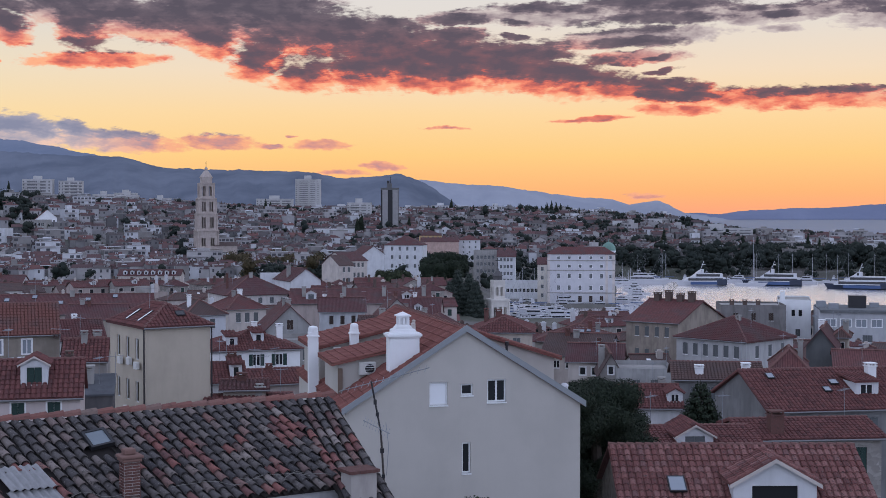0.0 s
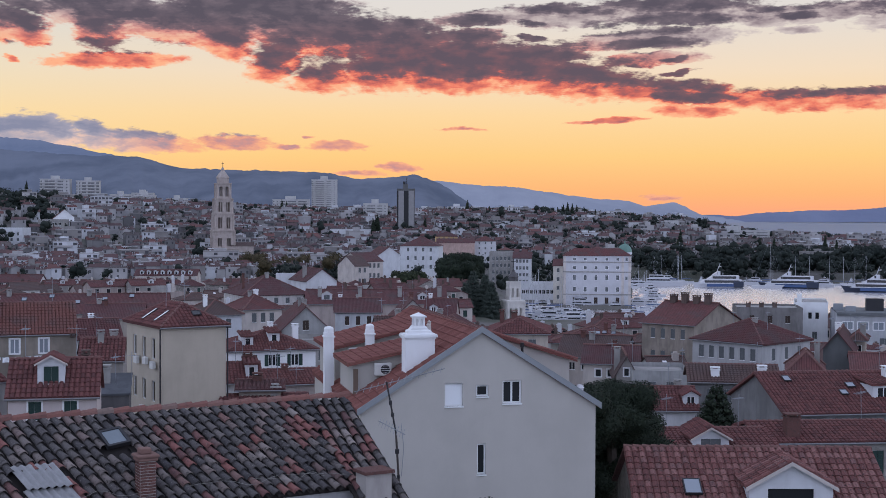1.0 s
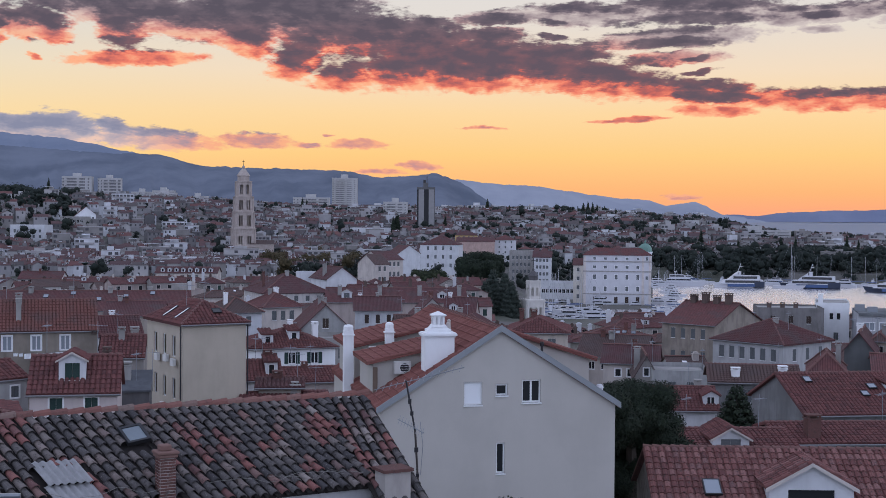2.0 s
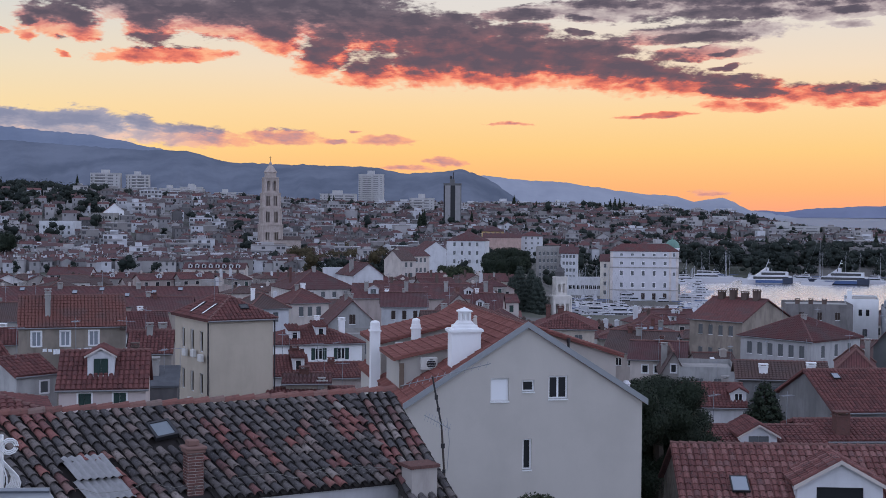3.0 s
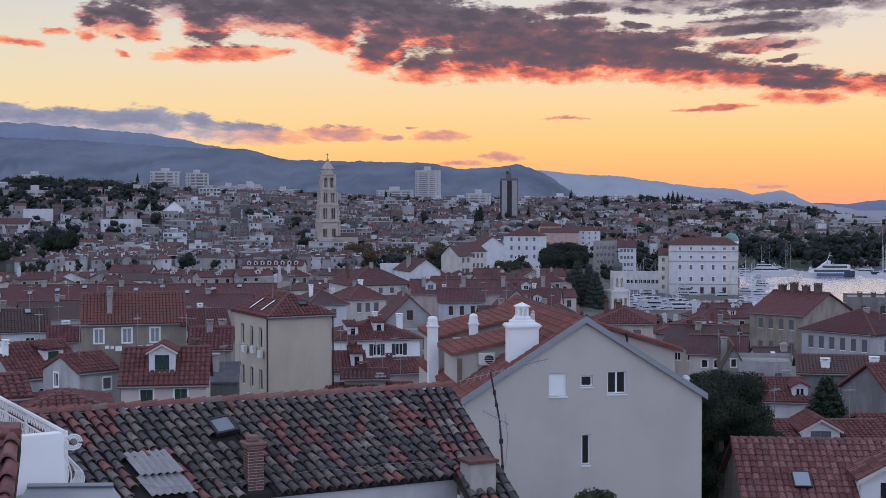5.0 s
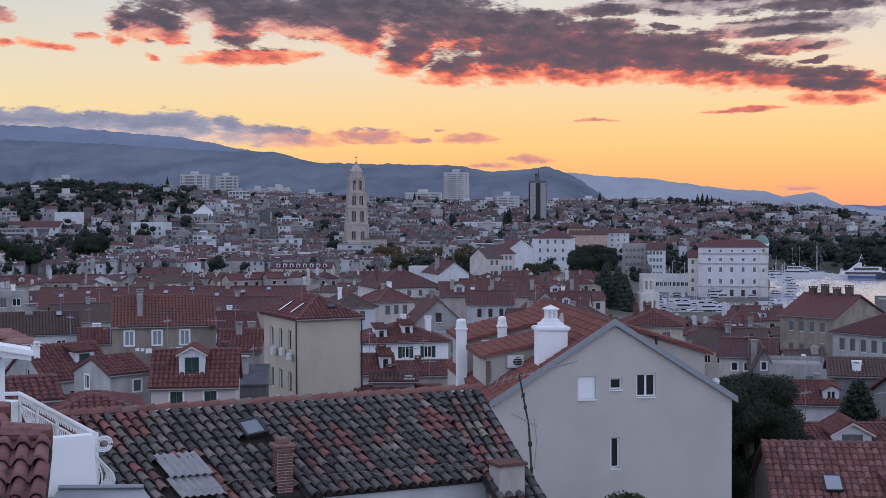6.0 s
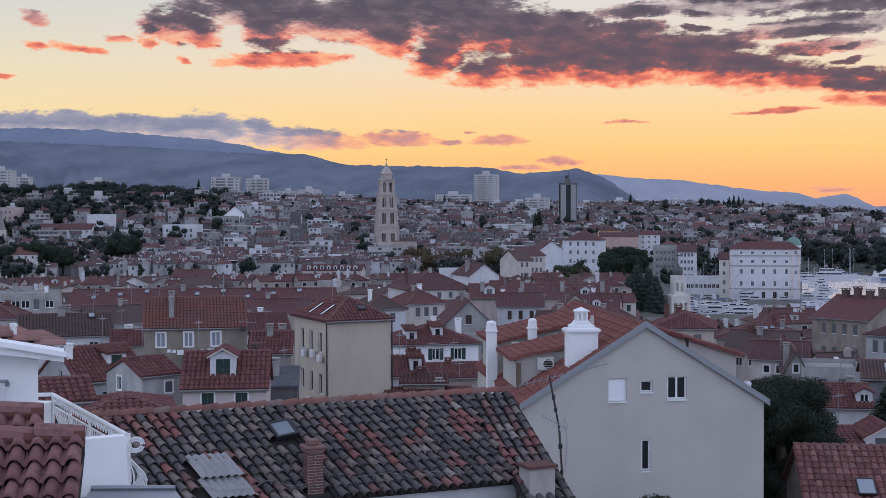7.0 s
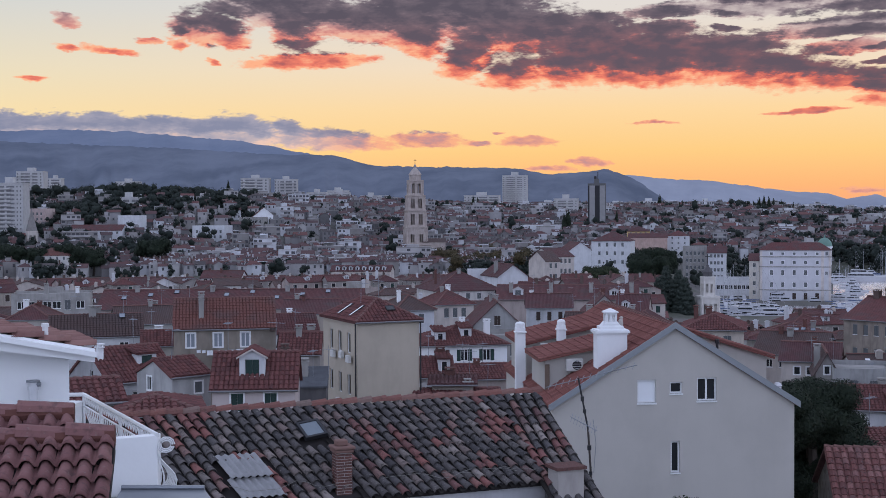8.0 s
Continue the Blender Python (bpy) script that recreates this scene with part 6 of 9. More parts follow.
house("quayside house with balconies and red roof", -3.81, 471.9, 26.2, 8.65, 18.0, 17.93, 2.98, "gable_x", LIMESTONE, ROOF_FAR, False, windows=grid_windows("front", 4, 4, 8.65, 17.93, "grey", 0.9, 1.7, 3.6, 1, 0.7))
house("white quayside house with blank gable", -3.06, 561.4, 16.9, 9.67, 16.0, 17.93, 3.37, "gable_y", WHITE, ROOF_FAR, False)
house("white public building with red hip roof", -1.74, 638.6, -7.7, 19.04, 18.0, 20.29, 4.34, "hip", WHITE, ROOF_FAR, False, windows=grid_windows("front", 4, 3, 19.04, 20.29, "grey", 1.1, 1.9, 4.2, 2, 0.9))
house("yellow house with red roof", -0.55, 799.9, -0.5, 13.91, 12.0, 22.98, 2.79, "hip", plaster((0.55, 0.4, 0.2), 0.3), ROOF_FAR, False, windows=grid_windows("front", 4, 2, 13.91, 22.98, "grey", 0.9, 1.3, 3, 1, 0.7))
house("white house with red roof on the slope", 1.17, 780.1, 1.2, 12.89, 14.0, 20.52, 3.02, "hip", WHITE, ROOF_FAR, False, windows=grid_windows("front", 3, 3, 12.89, 20.52, "grey", 0.9, 1.3, 3, 1, 0.7))
house("pink house on the slope", -0.14, 769.9, -0.1, 22.43, 12.0, 19.65, 2.34, "gable_x", plaster((0.5, 0.36, 0.32), 0.4), ROOF_FAR, False)
house("grey five-storey town house", 1.87, 599.8, -2.1, 10.95, 14.0, 16.83, 1.67, "flat", CONCRETE, ROOF_FAR, False, windows=grid_windows("front", 5, 4, 10.95, 16.83, "grey", 1, 1.6, 3.2, 1, 0.6))
house("white four-storey town house", 2.79, 589.9, -1.2, 8.19, 14.0, 15.86, 2.66, "gable_x", WHITE, ROOF_FAR, False, windows=grid_windows("front", 4, 4, 8.19, 15.86, "grey", 1, 1.5, 3.1, 1, 0.6))
house("white apartment house with shaded loggias", -4.76, 898.7, -4.8, 29.20, 16.0, 23.66, 2.67, "flat", WHITE, ROOF_FAR, False, windows=grid_windows("front", 8, 3, 29.20, 23.66, "grey", 1.4, 1.8, 3.4, 1, 0.7))
house("white villa with terraces", -19.32, 786.6, -19.3, 20.35, 14.0, 25.77, 1.95, "flat", WHITE, ROOF_FAR, False, windows=grid_windows("front", 5, 3, 20.35, 25.77, "grey", 1.3, 1.8, 3.2, 1, 0.7))
house("bare white gable wall on the hill", -22.68, 817.2, -22.7, 14.55, 10.0, 32.70, 1.36, "flat", WHITE, ROOF_FAR, False)
house("house with red pyramid roof among trees", -25.92, 655.8, -25.9, 19.18, 14.0, 14.69, 3.39, "hip", plaster((0.62, 0.6, 0.58), 0.2), ROOF_ORANGE, False, windows=grid_windows("front", 5, 2, 19.18, 14.69, "grey", 1, 1.5, 3.2, 1, 0.7))
house("long mansard house with a row of dormers", -12.75, 428.4, -8.8, 19.72, 10.0, 14.85, 1.80, "gable_x", LIMESTONE, ROOF_FAR, False, windows=grid_windows("front", 8, 2, 19.72, 14.85, "grey", 0.9, 1.3, 3, 1, 0.7), dormers=tuple((-7.7 + 2.2 * i, 0.6, 1.2, 1.2, "plain", "gable") for i in range(8)))
house("long row house with dark red roof, dormers and chimneys", -3.63, 251.7, 0.4, 27.15, 12.0, 16.73, 2.39, "gable_x", PLASTERS, ROOF_FAR, False, chimneys=tuple((-11.0 + 3.9 * i, 3.0 + 2 * (i % 2), 19.12 + 0.8 - 1.2 * (i % 2), 0.8, "grey") for i in range(7)), dormers=((-9.6, 1.6, 2.0, 1.2, "grey", "gable"), (9.0, 1.6, 1.8, 1.0, "plain", "gable")))
house("house with a shaded loggia under its red roof", -18.83, 398.6, -12.8, 12.10, 10.0, 14.48, 1.93, "gable_x", PLASTERS, ROOF_FAR, False, windows=grid_windows("front", 6, 1, 12.10, 14.48, "plain", 1.2, 1.8, 3, 0.4, 0.3))
house("pale villa with pyramid roof among the trees", -19.45, 897.8, -19.4, 13.21, 10.0, 39.99, 4.91, "hip", plaster((0.5, 0.48, 0.46), 0.2), ROOF_OLD, False, windows=grid_windows("front", 3, 3, 13.21, 39.99, "plain", 1.1, 1.7, 3.2, 1, 0.7))
house("pink house beside the church", -26.60, 836.5, -26.6, 15.53, 14.0, 36.78, 1.74, "flat", plaster((0.5, 0.4, 0.38), 0.3), ROOF_FAR, False, windows=grid_windows("front", 5, 3, 15.53, 36.78, "grey", 1.2, 1.6, 3.3, 1, 0.7))
house("white stepped apartment house on the hill", -20.82, 926.9, -20.8, 17.35, 12.0, 43.18, 2.39, "flat", CHIMNEY_WHITE, ROOF_FAR, False, windows=grid_windows("front", 5, 4, 17.35, 43.18, "grey", 1.6, 1.6, 3.2, 1, 0.7))
house("long white house with dull red roof", -24.08, 794.4, -20.1, 31.91, 12.0, 25.25, 3.27, "gable_x", WHITE, ROOF_FAR, False, windows=grid_windows("front", 9, 1, 31.91, 25.25, "plain", 1.2, 1.4, 3, 1, 0.7))
house("white house with a broad red gable", -16.93, 850.4, 3.1, 14.17, 14.0, 33.02, 5.82, "gable_y", CHIMNEY_WHITE, ROOF_FAR, False, windows=grid_windows("front", 3, 2, 14.17, 33.02, "plain", 1.2, 1.6, 3.2, 1, 0.7))
house("flat-roofed house with dark glazed front", -17.50, 827.6, -17.5, 15.50, 12.0, 31.28, 1.39, "flat", CONCRETE, ROOF_FAR, False, windows=grid_windows("front", 6, 2, 15.50, 31.28, "plain", 1.6, 1.8, 3.2, 1, 0.7))
house("grey stone house on the crest", -17.51, 949.3, -7.5, 10.99, 10.0, 40.40, 4.87, "gable_y", LIMESTONE, ROOF_OLD, False)
house("stone-gabled house with dull red roof", -2.02, 172.0, 4.0, 5.25, 9.0, 19.91, 2.47, "gable_y", plaster((0.36, 0.35, 0.34), 0.6), ROOF_FAR, False, over=0.15)
house("small red-roofed house with a dormer", -0.85, 205.0, -6.0, 5.02, 7.0, 17.83, 2.47, "gable_x", PLASTERS, ROOF_FAR, False, over=0.15, dormers=((-1.0, 0.8, 1.3, 0.9, "plain", "gable"),))
house("low dark red roof over a grey wall", -2.84, 150.0, 6.0, 3.93, 6.0, 20.15, 1.41, "gable_x", PLASTERS, ROOF_OLD, True, over=0.15)
house("low red roof beside a lane", -0.41, 160.0, -8.0, 4.57, 7.0, 19.49, 1.56, "hip", PLASTERS, ROOF_FAR, True, over=0.15)
house("small house with worn red roof", -15.46, 112.0, -4.0, 3.58, 6.0, 21.10, 1.58, "gable_x", PLASTERS, TILE_RED, True, over=0.15)
house("red-roofed house behind the old stone one", -15.55, 150.0, 8.0, 5.34, 8.0, 19.42, 2.04, "gable_x", PLASTERS, ROOF_FAR, True, over=0.15)
house("low red-roofed annex beside the old stone house", -21.48, 126.0, 0.0, 3.25, 6.0, 20.71, 1.19, "gable_x", PLASTERS, TILE_RED, True, over=0.15)
house("brown-roofed house below the long building", -21.99, 165.0, 6.0, 7.28, 8.0, 19.69, 1.98, "gable_x", plaster((0.36, 0.35, 0.34), 0.6), ROOF_OLD, False, over=0.15)
house("red hip-roofed house above the terrace", -26.84, 190.0, -10.0, 6.10, 10.0, 18.73, 1.73, "hip", PLASTERS, ROOF_FAR, False, over=0.15)
house("broad dull red roof below the long building", -14.96, 200.0, -5.0, 8.82, 10.0, 17.98, 1.94, "gable_x", PLASTERS, ROOF_FAR, False, over=0.15)
house("low red roof with a grey wall", -15.33, 118.0, 5.0, 3.36, 7.0, 20.51, 1.68, "gable_x", PLASTERS, ROOF_FAR, True, over=0.15)
house("dark slate-roofed lean-to between two houses", -14.95, 91.9, -3.0, 2.1, 4.0, 20.9, 0.95, "shed", plaster((0.12, 0.115, 0.12), 0.4), plaster((0.1, 0.105, 0.118), 0.5), False, over=0.1)
house("low white-walled house with worn red roof", -8.71, 100.0, -0.7, 3.19, 6.0, 19.95, 0.33, "gable_x", PLASTERS, ROOF_FAR, True)
g = Geo()
g.box(-1.5, 5.0, 17.8 - MODERN.location.z, 1.3, 7.0, 20.0 - MODERN.location.z)
put("roof_plant", g, DARKMETAL, MODERN, "black boxed plant on the flat roof")
g = Geo()
g.box(-6.6, -0.5, 17.5 - MODERN.location.z, 6.9, 13.8, 17.95 - MODERN.location.z)
put("roof_slab", g, plaster((0.16, 0.17, 0.18), 0.4), MODERN)
for x, y, h in ((-4.2, 3.0, 0.9), (-6.0, 6.0, 1.1), (3.0, 9.0, 0.7)):
    g = Geo()
    g.box(x - 0.8, y - 0.6, 17.96 - MODERN.location.z, x + 0.8, y + 0.6, 17.96 + h - MODERN.location.z)
    put("vent_box", g, ZINC, MODERN)
# roof lights and outdoor units on the tall house
for y in (2.0, 4.6):
    skylight(TALL, Matrix.Translation((-1.75, y, 25.02 + 0.64 - TALL.location.z)) @ pose(0, 0, 0, 0, -32, 0), 1.4, 0.42, GLINT_PANE)
skylight(TALL, Matrix.Translation((0.5, 0.75, 25.02 + 0.7 - TALL.location.z)) @ pose(0, 0, 0, 32), 0.7, 0.55, PANE)
for y, z in ((1.3, 22.1), (2.9, 22.3), (4.9, 22.2), (3.6, 18.6)):
    g = Geo()
    g.box(-2.95, y - 0.35, z - TALL.location.z - 0.27, -2.68, y + 0.35, z - TALL.location.z + 0.27)
    soft_edges(put("air_conditioner", g, plain("ac_casing", (0.62, 0.62, 0.6), 0.5, vary=0.08), TALL, "white outdoor air conditioning unit"), 0.03)


def washing_line(a, b):
    a, b = Vector(a), Vector(b)
    root = thing("washing_line", Matrix.Translation(a), "white washing hung on a line below the windows", "laundry")
    d = b - a
    sag = lambda t: d * t - Vector((0, 0, 0.5 * t * (1 - t)))
    g = Geo()
    g.tube([sag(k / 8) for k in range(9)], 0.012, 5)
    put("rope", g, ZINC, root)
    rng = random.Random(4)
    t = 0.04
    while t < 0.94:
        w, h = rng.uniform(0.25, 0.75), rng.uniform(0.25, 0.5)
        p, n = sag(t), 5
        c = Geo()
        u = d.normalized()
        v = [p + u * (w * i / n) + Vector((0, 0.05 * math.sin(i * 1.9 + j), -h * j / 3)) for j in range(4) for i in range(n + 1)]
        back = [q + Vector((0, 0.02, 0)) for q in v]
        f = [(j * (n + 1) + i, j * (n + 1) + i + 1, (j + 1) * (n + 1) + i + 1, (j + 1) * (n + 1) + i) for j in range(3) for i in range(n)]
        c.add(v + back, f + [tuple(q + len(v) for q in x[::-1]) for x in f])
        put("garment", c, BLIND, root)
        t += (w + rng.uniform(0.03, 0.2)) / d.length


washing_line((-40.03, 110.15, 21.19), (-35.98, 111.96, 21.21))


# ---- towers and the harbour front ----
def arch_hole(g, x, y, z, w, h, ang_m, mat):
    """A dark arched opening set into a face."""
    n = 8
    pts = [(-w / 2, 0), (w / 2, 0)] + [(w / 2 * math.cos(math.pi * k / n), h - w / 2 + w / 2 * math.sin(math.pi * k / n)) for k in range(n + 1)]
    v = [ang_m @ Vector((x + a, y, z + b)) for a, b in pts]
    w2 = [ang_m @ Vector((x + a, y + 0.25, z + b)) for a, b in pts]
    k = len(pts)
    g.add(v + w2, [tuple(range(k)), *[(i, (i + 1) % k, k + (i + 1) % k, k + i) for i in range(k)]], mat)


def arcade(w, z0, z1, n, fill, low, high, thick, twin):
    """Four walls round a square tier, pierced by n round-headed openings a side (twin: each parted by a mullion)."""
    walls = []
    ow = w * fill / n
    step_x = w * 0.84 / n
    xs = [(i - (n - 1) / 2) * step_x for i in range(n)]
    zs, zh = z0 + (z1 - z0) * low, z0 + (z1 - z0) * high
    spans = []
    for x in xs:
        if twin:
            spans += [(x - ow / 2, x - ow * 0.07), (x + ow * 0.07, x + ow / 2)]
        else:
            spans.append((x - ow / 2, x + ow / 2))
    for face in range(4):
        r = Matrix.Rotation(radians(90 * face), 4, "Z")
        f = Geo()
        f.box(-w / 2, -w / 2, z0, w / 2 - thick, -w / 2 + thick, zs)
        f.box(-w / 2, -w / 2, zh, w / 2 - thick, -w / 2 + thick, z1)
        at_x = -w / 2
        for a, b in spans + [(w / 2 - thick, None)]:
            if a > at_x:
                f.box(at_x, -w / 2, zs, a, -w / 2 + thick, zh)
            if b is None:
                break
            # round head
            rad, k = (b - a) / 2, 6
            arc = [((a + b) / 2 - rad * math.cos(math.pi * j / k), zh - rad + rad * math.sin(math.pi * j / k)) for j in range(k + 1)]
            pts = [(x, -w / 2, z) for x, z in arc] + [(x, -w / 2, zh) for x, _ in arc] + [(x, -w / 2 + thick, z) for x, z in arc]
            f.add(pts, [(j, j + 1, k + 2 + j, k + 1 + j) for j in range(k)] + [(j, 2 * k + 2 + j, 2 * k + 3 + j, j + 1) for j in range(k)])
            at_x = b
        g = Geo()
        g.add([r @ Vector(p) for p in f.v], f.f)
        walls.append(g)
    return walls


def bell_tower(label, bearing, dist, tiers, spire, stone, turn=0.0, name="bell_tower"):
    """tiers: (bottom, top, width, openings a side, share of the width, sill, head, twin); spire: (bottom, top, width, sides, material)."""
    root = thing(name, spot(bearing, dist, 0, turn), label, "tower")
    for z0, z1, w, n, fill, low, high, twin in tiers:
        core = Geo()
        core.box(-w * 0.2, -w * 0.2, z0, w * 0.2, w * 0.2, z1 - 0.9)
        body = put("tier", core, stone, root)
        for side in arcade(w, z0, z1 - 0.9, n, fill, low, high, 0.13 * w, twin):
            put("arcade_wall", side, stone, body)
        c = Geo()
        k = w / 11.0
        for e, p, q in ((0.2 * k, 0.9, 0.6), (0.5 * k, 0.6, 0.25), (0.25 * k, 0.25, 0.0)):
            c.box(-w / 2 - e, -w / 2 - e, z1 - p, w / 2 + e, w / 2 + e, z1 - q)
        put("cornice", c, stone, body)
        for face in range(4):
            r = Matrix.Rotation(radians(90 * face), 4, "Z")
            for sx in (-1, 1):
                p = r @ Vector((sx * w * 0.47, -w / 2 - 0.05, 0))
                col = Geo()
                col.turned([(0.05 * w, z0), (0.032 * w, z0 + 0.8), (0.032 * w, z1 - 1.6), (0.05 * w, z1 - 0.9)], 8, p.x, p.y)
                put("corner_column", col, stone, body)
    z0, z1, w, sides, cap = spire
    g = Geo()
    if sides == 8:      # drum, then a curved cap
        g.turned([(w * 0.5, z0), (w * 0.5, z0 + (z1 - z0) * 0.3), (w * 0.56, z0 + (z1 - z0) * 0.31), (w * 0.56, z0 + (z1 - z0) * 0.35), (w * 0.42, z0 + (z1 - z0) * 0.5), (w * 0.22, z0 + (z1 - z0) * 0.7), (w * 0.13, z0 + (z1 - z0) * 0.76), (w * 0.13, z0 + (z1 - z0) * 0.88), (w * 0.03, z1)], 8)
    else:
        g.turned([(w * 0.7, z0), (w * 0.03, z1)], sides)
        g.v = [tuple(Matrix.Rotation(radians(45), 4, "Z") @ Vector(p)) for p in g.v]
    put("spire", g, cap, root)
    g = Geo()
    g.tube([(0, 0, z1 - 0.3), (0, 0, z1 + 3)], 0.12, 6)
    g.box(-0.7, -0.08, z1 + 2.0, 0.7, 0.08, z1 + 2.25)
    put("cross", g, DARKMETAL, root)
    return root


WARM_STONE = plaster((0.43, 0.37, 0.34), 0.35)
DARKSLATE = plaster((0.12, 0.115, 0.12), 0.4)
bell_tower("tall pale stone cathedral bell tower with arcaded tiers", -10.32, 771,
           [(2, 11.0, 14.6, 3, 0.3, 0.3, 0.6, False), (11.0, 16.3, 13.6, 5, 0.55, 0.2, 0.75, False), (16.3, 26.6, 12.3, 2, 0.36, 0.1, 0.62, True), (26.6, 36.4, 11.2, 2, 0.4, 0.12, 0.84, True), (36.4, 45.1, 10.1, 2, 0.44, 0.12, 0.86, True), (45.1, 54.1, 8.3, 2, 0.5, 0.14, 0.86, False)],
           (54.1, 63.5, 7.0, 8, WARM_STONE), WARM_STONE, 9, "cathedral_tower")
bell_tower("white church belfry with a dark pointed cap", 2.41, 398, [(0.5, 8.6, 5.6, 3, 0.5, 0.35, 0.8, False), (8.6, 14.4, 3.4, 2, 0.5, 0.2, 0.75, False)], (14.4, 18.2, 3.0, 8, DARKSLATE), plaster((0.62, 0.59, 0.56), 0.2), 18)
bell_tower("slender stone church tower with a pointed spire", -26.66, 765, [(4, 18.5, 5.6, 1, 0.2, 0.5, 0.75, False), (18.5, 25.5, 5.3, 2, 0.5, 0.2, 0.75, False)], (25.5, 38.0, 5.4, 4, plaster((0.24, 0.225, 0.22), 0.4)), LIMESTONE, 10)
house("pale church nave beside the cathedral tower", -9.48, 765, 0, 13, 14, 17.5, 2.0, "gable_x", WARM_STONE, ROOF_OLD)

# harbour master's white palace on the quay
PALACE = house("white harbour palace with red hip roof and rows of windows", 6.07, 493.8, 0.1, 25.4, 8.0, 19.9, 2.5, "hip", plaster((0.5, 0.5, 0.53), 0.08), ROOF_FAR, False,
               windows=[("front", -8.5 + 4.05 * i, z, w, h, st) for z, w, h, st in ((17.9, 1.0, 1.0, "grey_trim"), (14.6, 1.1, 1.2, "grey_trim"), (10.5, 1.1, 1.9, "grey_trim"), (6.1, 1.1, 1.8, "grey_trim"), (1.6, 1.3, 2.4, "brown")) for i in range(5)]
               + [("front", 11.0, z, 0.8, 1.3, "grey") for z in (17.8, 10.6)], base=0.5, name="harbour_palace")
house("pale wing of the harbour palace with red roof", 4.37, 499.9, -1.6, 3.68, 14.0, 15.67, 2.38, "gable_x", plaster((0.62, 0.58, 0.52), 0.2), ROOF_FAR, False, windows=grid_windows("front", 1, 4, 3.68, 15.67, "grey", 1, 1.5, 3.4, 0.6, 1), base=0.5)
house("long low white pavilion with a glazed front", 3.57, 519.9, -0.4, 15.55, 12.0, 5.88, 2.23, "flat", WHITE, ROOF_FAR, False, windows=grid_windows("front", 9, 1, 15.55, 5.88, "plain", 1.3, 1.6, 3, 0.5, 0.6), base=0.5, name="pavilion")


for z in (4.9, 13.4, 17.1):
    g = Geo()
    g.box(-12.85, -0.25, z - PALACE.location.z, 12.85, -0.004, z + 0.4 - PALACE.location.z)
    put("string_course", g, CONCRETE, PALACE)
for x in (-12.2, 9.6, 12.2):
    g = Geo()
    g.box(x - 0.45, -0.16, 0.6, x + 0.45, -0.004, 18.9)
    put("pilaster", g, LIMESTONE, PALACE)


def dome_turret():
    root = thing("turret", spot(7.26, 505, 0), "small round turret with a green copper dome", "turret")
    g = Geo()
    g.turned([(2.6, 14), (2.6, 20.2), (2.9, 20.4), (2.9, 20.9)], 16)
    put("drum", g, WHITE, root)
    d = Geo()
    d.turned([(2.8 * math.cos(a), 20.9 + 3.2 * math.sin(a)) for a in np.linspace(0, 1.45, 8)] + [(0.25, 25.2)], 16)
    put("dome", d, plain("copper_green", (0.16, 0.28, 0.24), 0.7, vary=0.3), root)
    p = Geo()
    p.tube([(0, 0, 24.8), (0, 0, 27.0)], 0.08, 6)
    put("finial", p, DARKMETAL, root)
    for k in range(6):
        o = Geo()
        arch_hole(o, 0, -2.63, 17.2, 0.9, 2.0, Matrix.Rotation(radians(60 * k), 4, "Z"), 0)
        put("arched_window", o, PANE, root)


dome_turret()


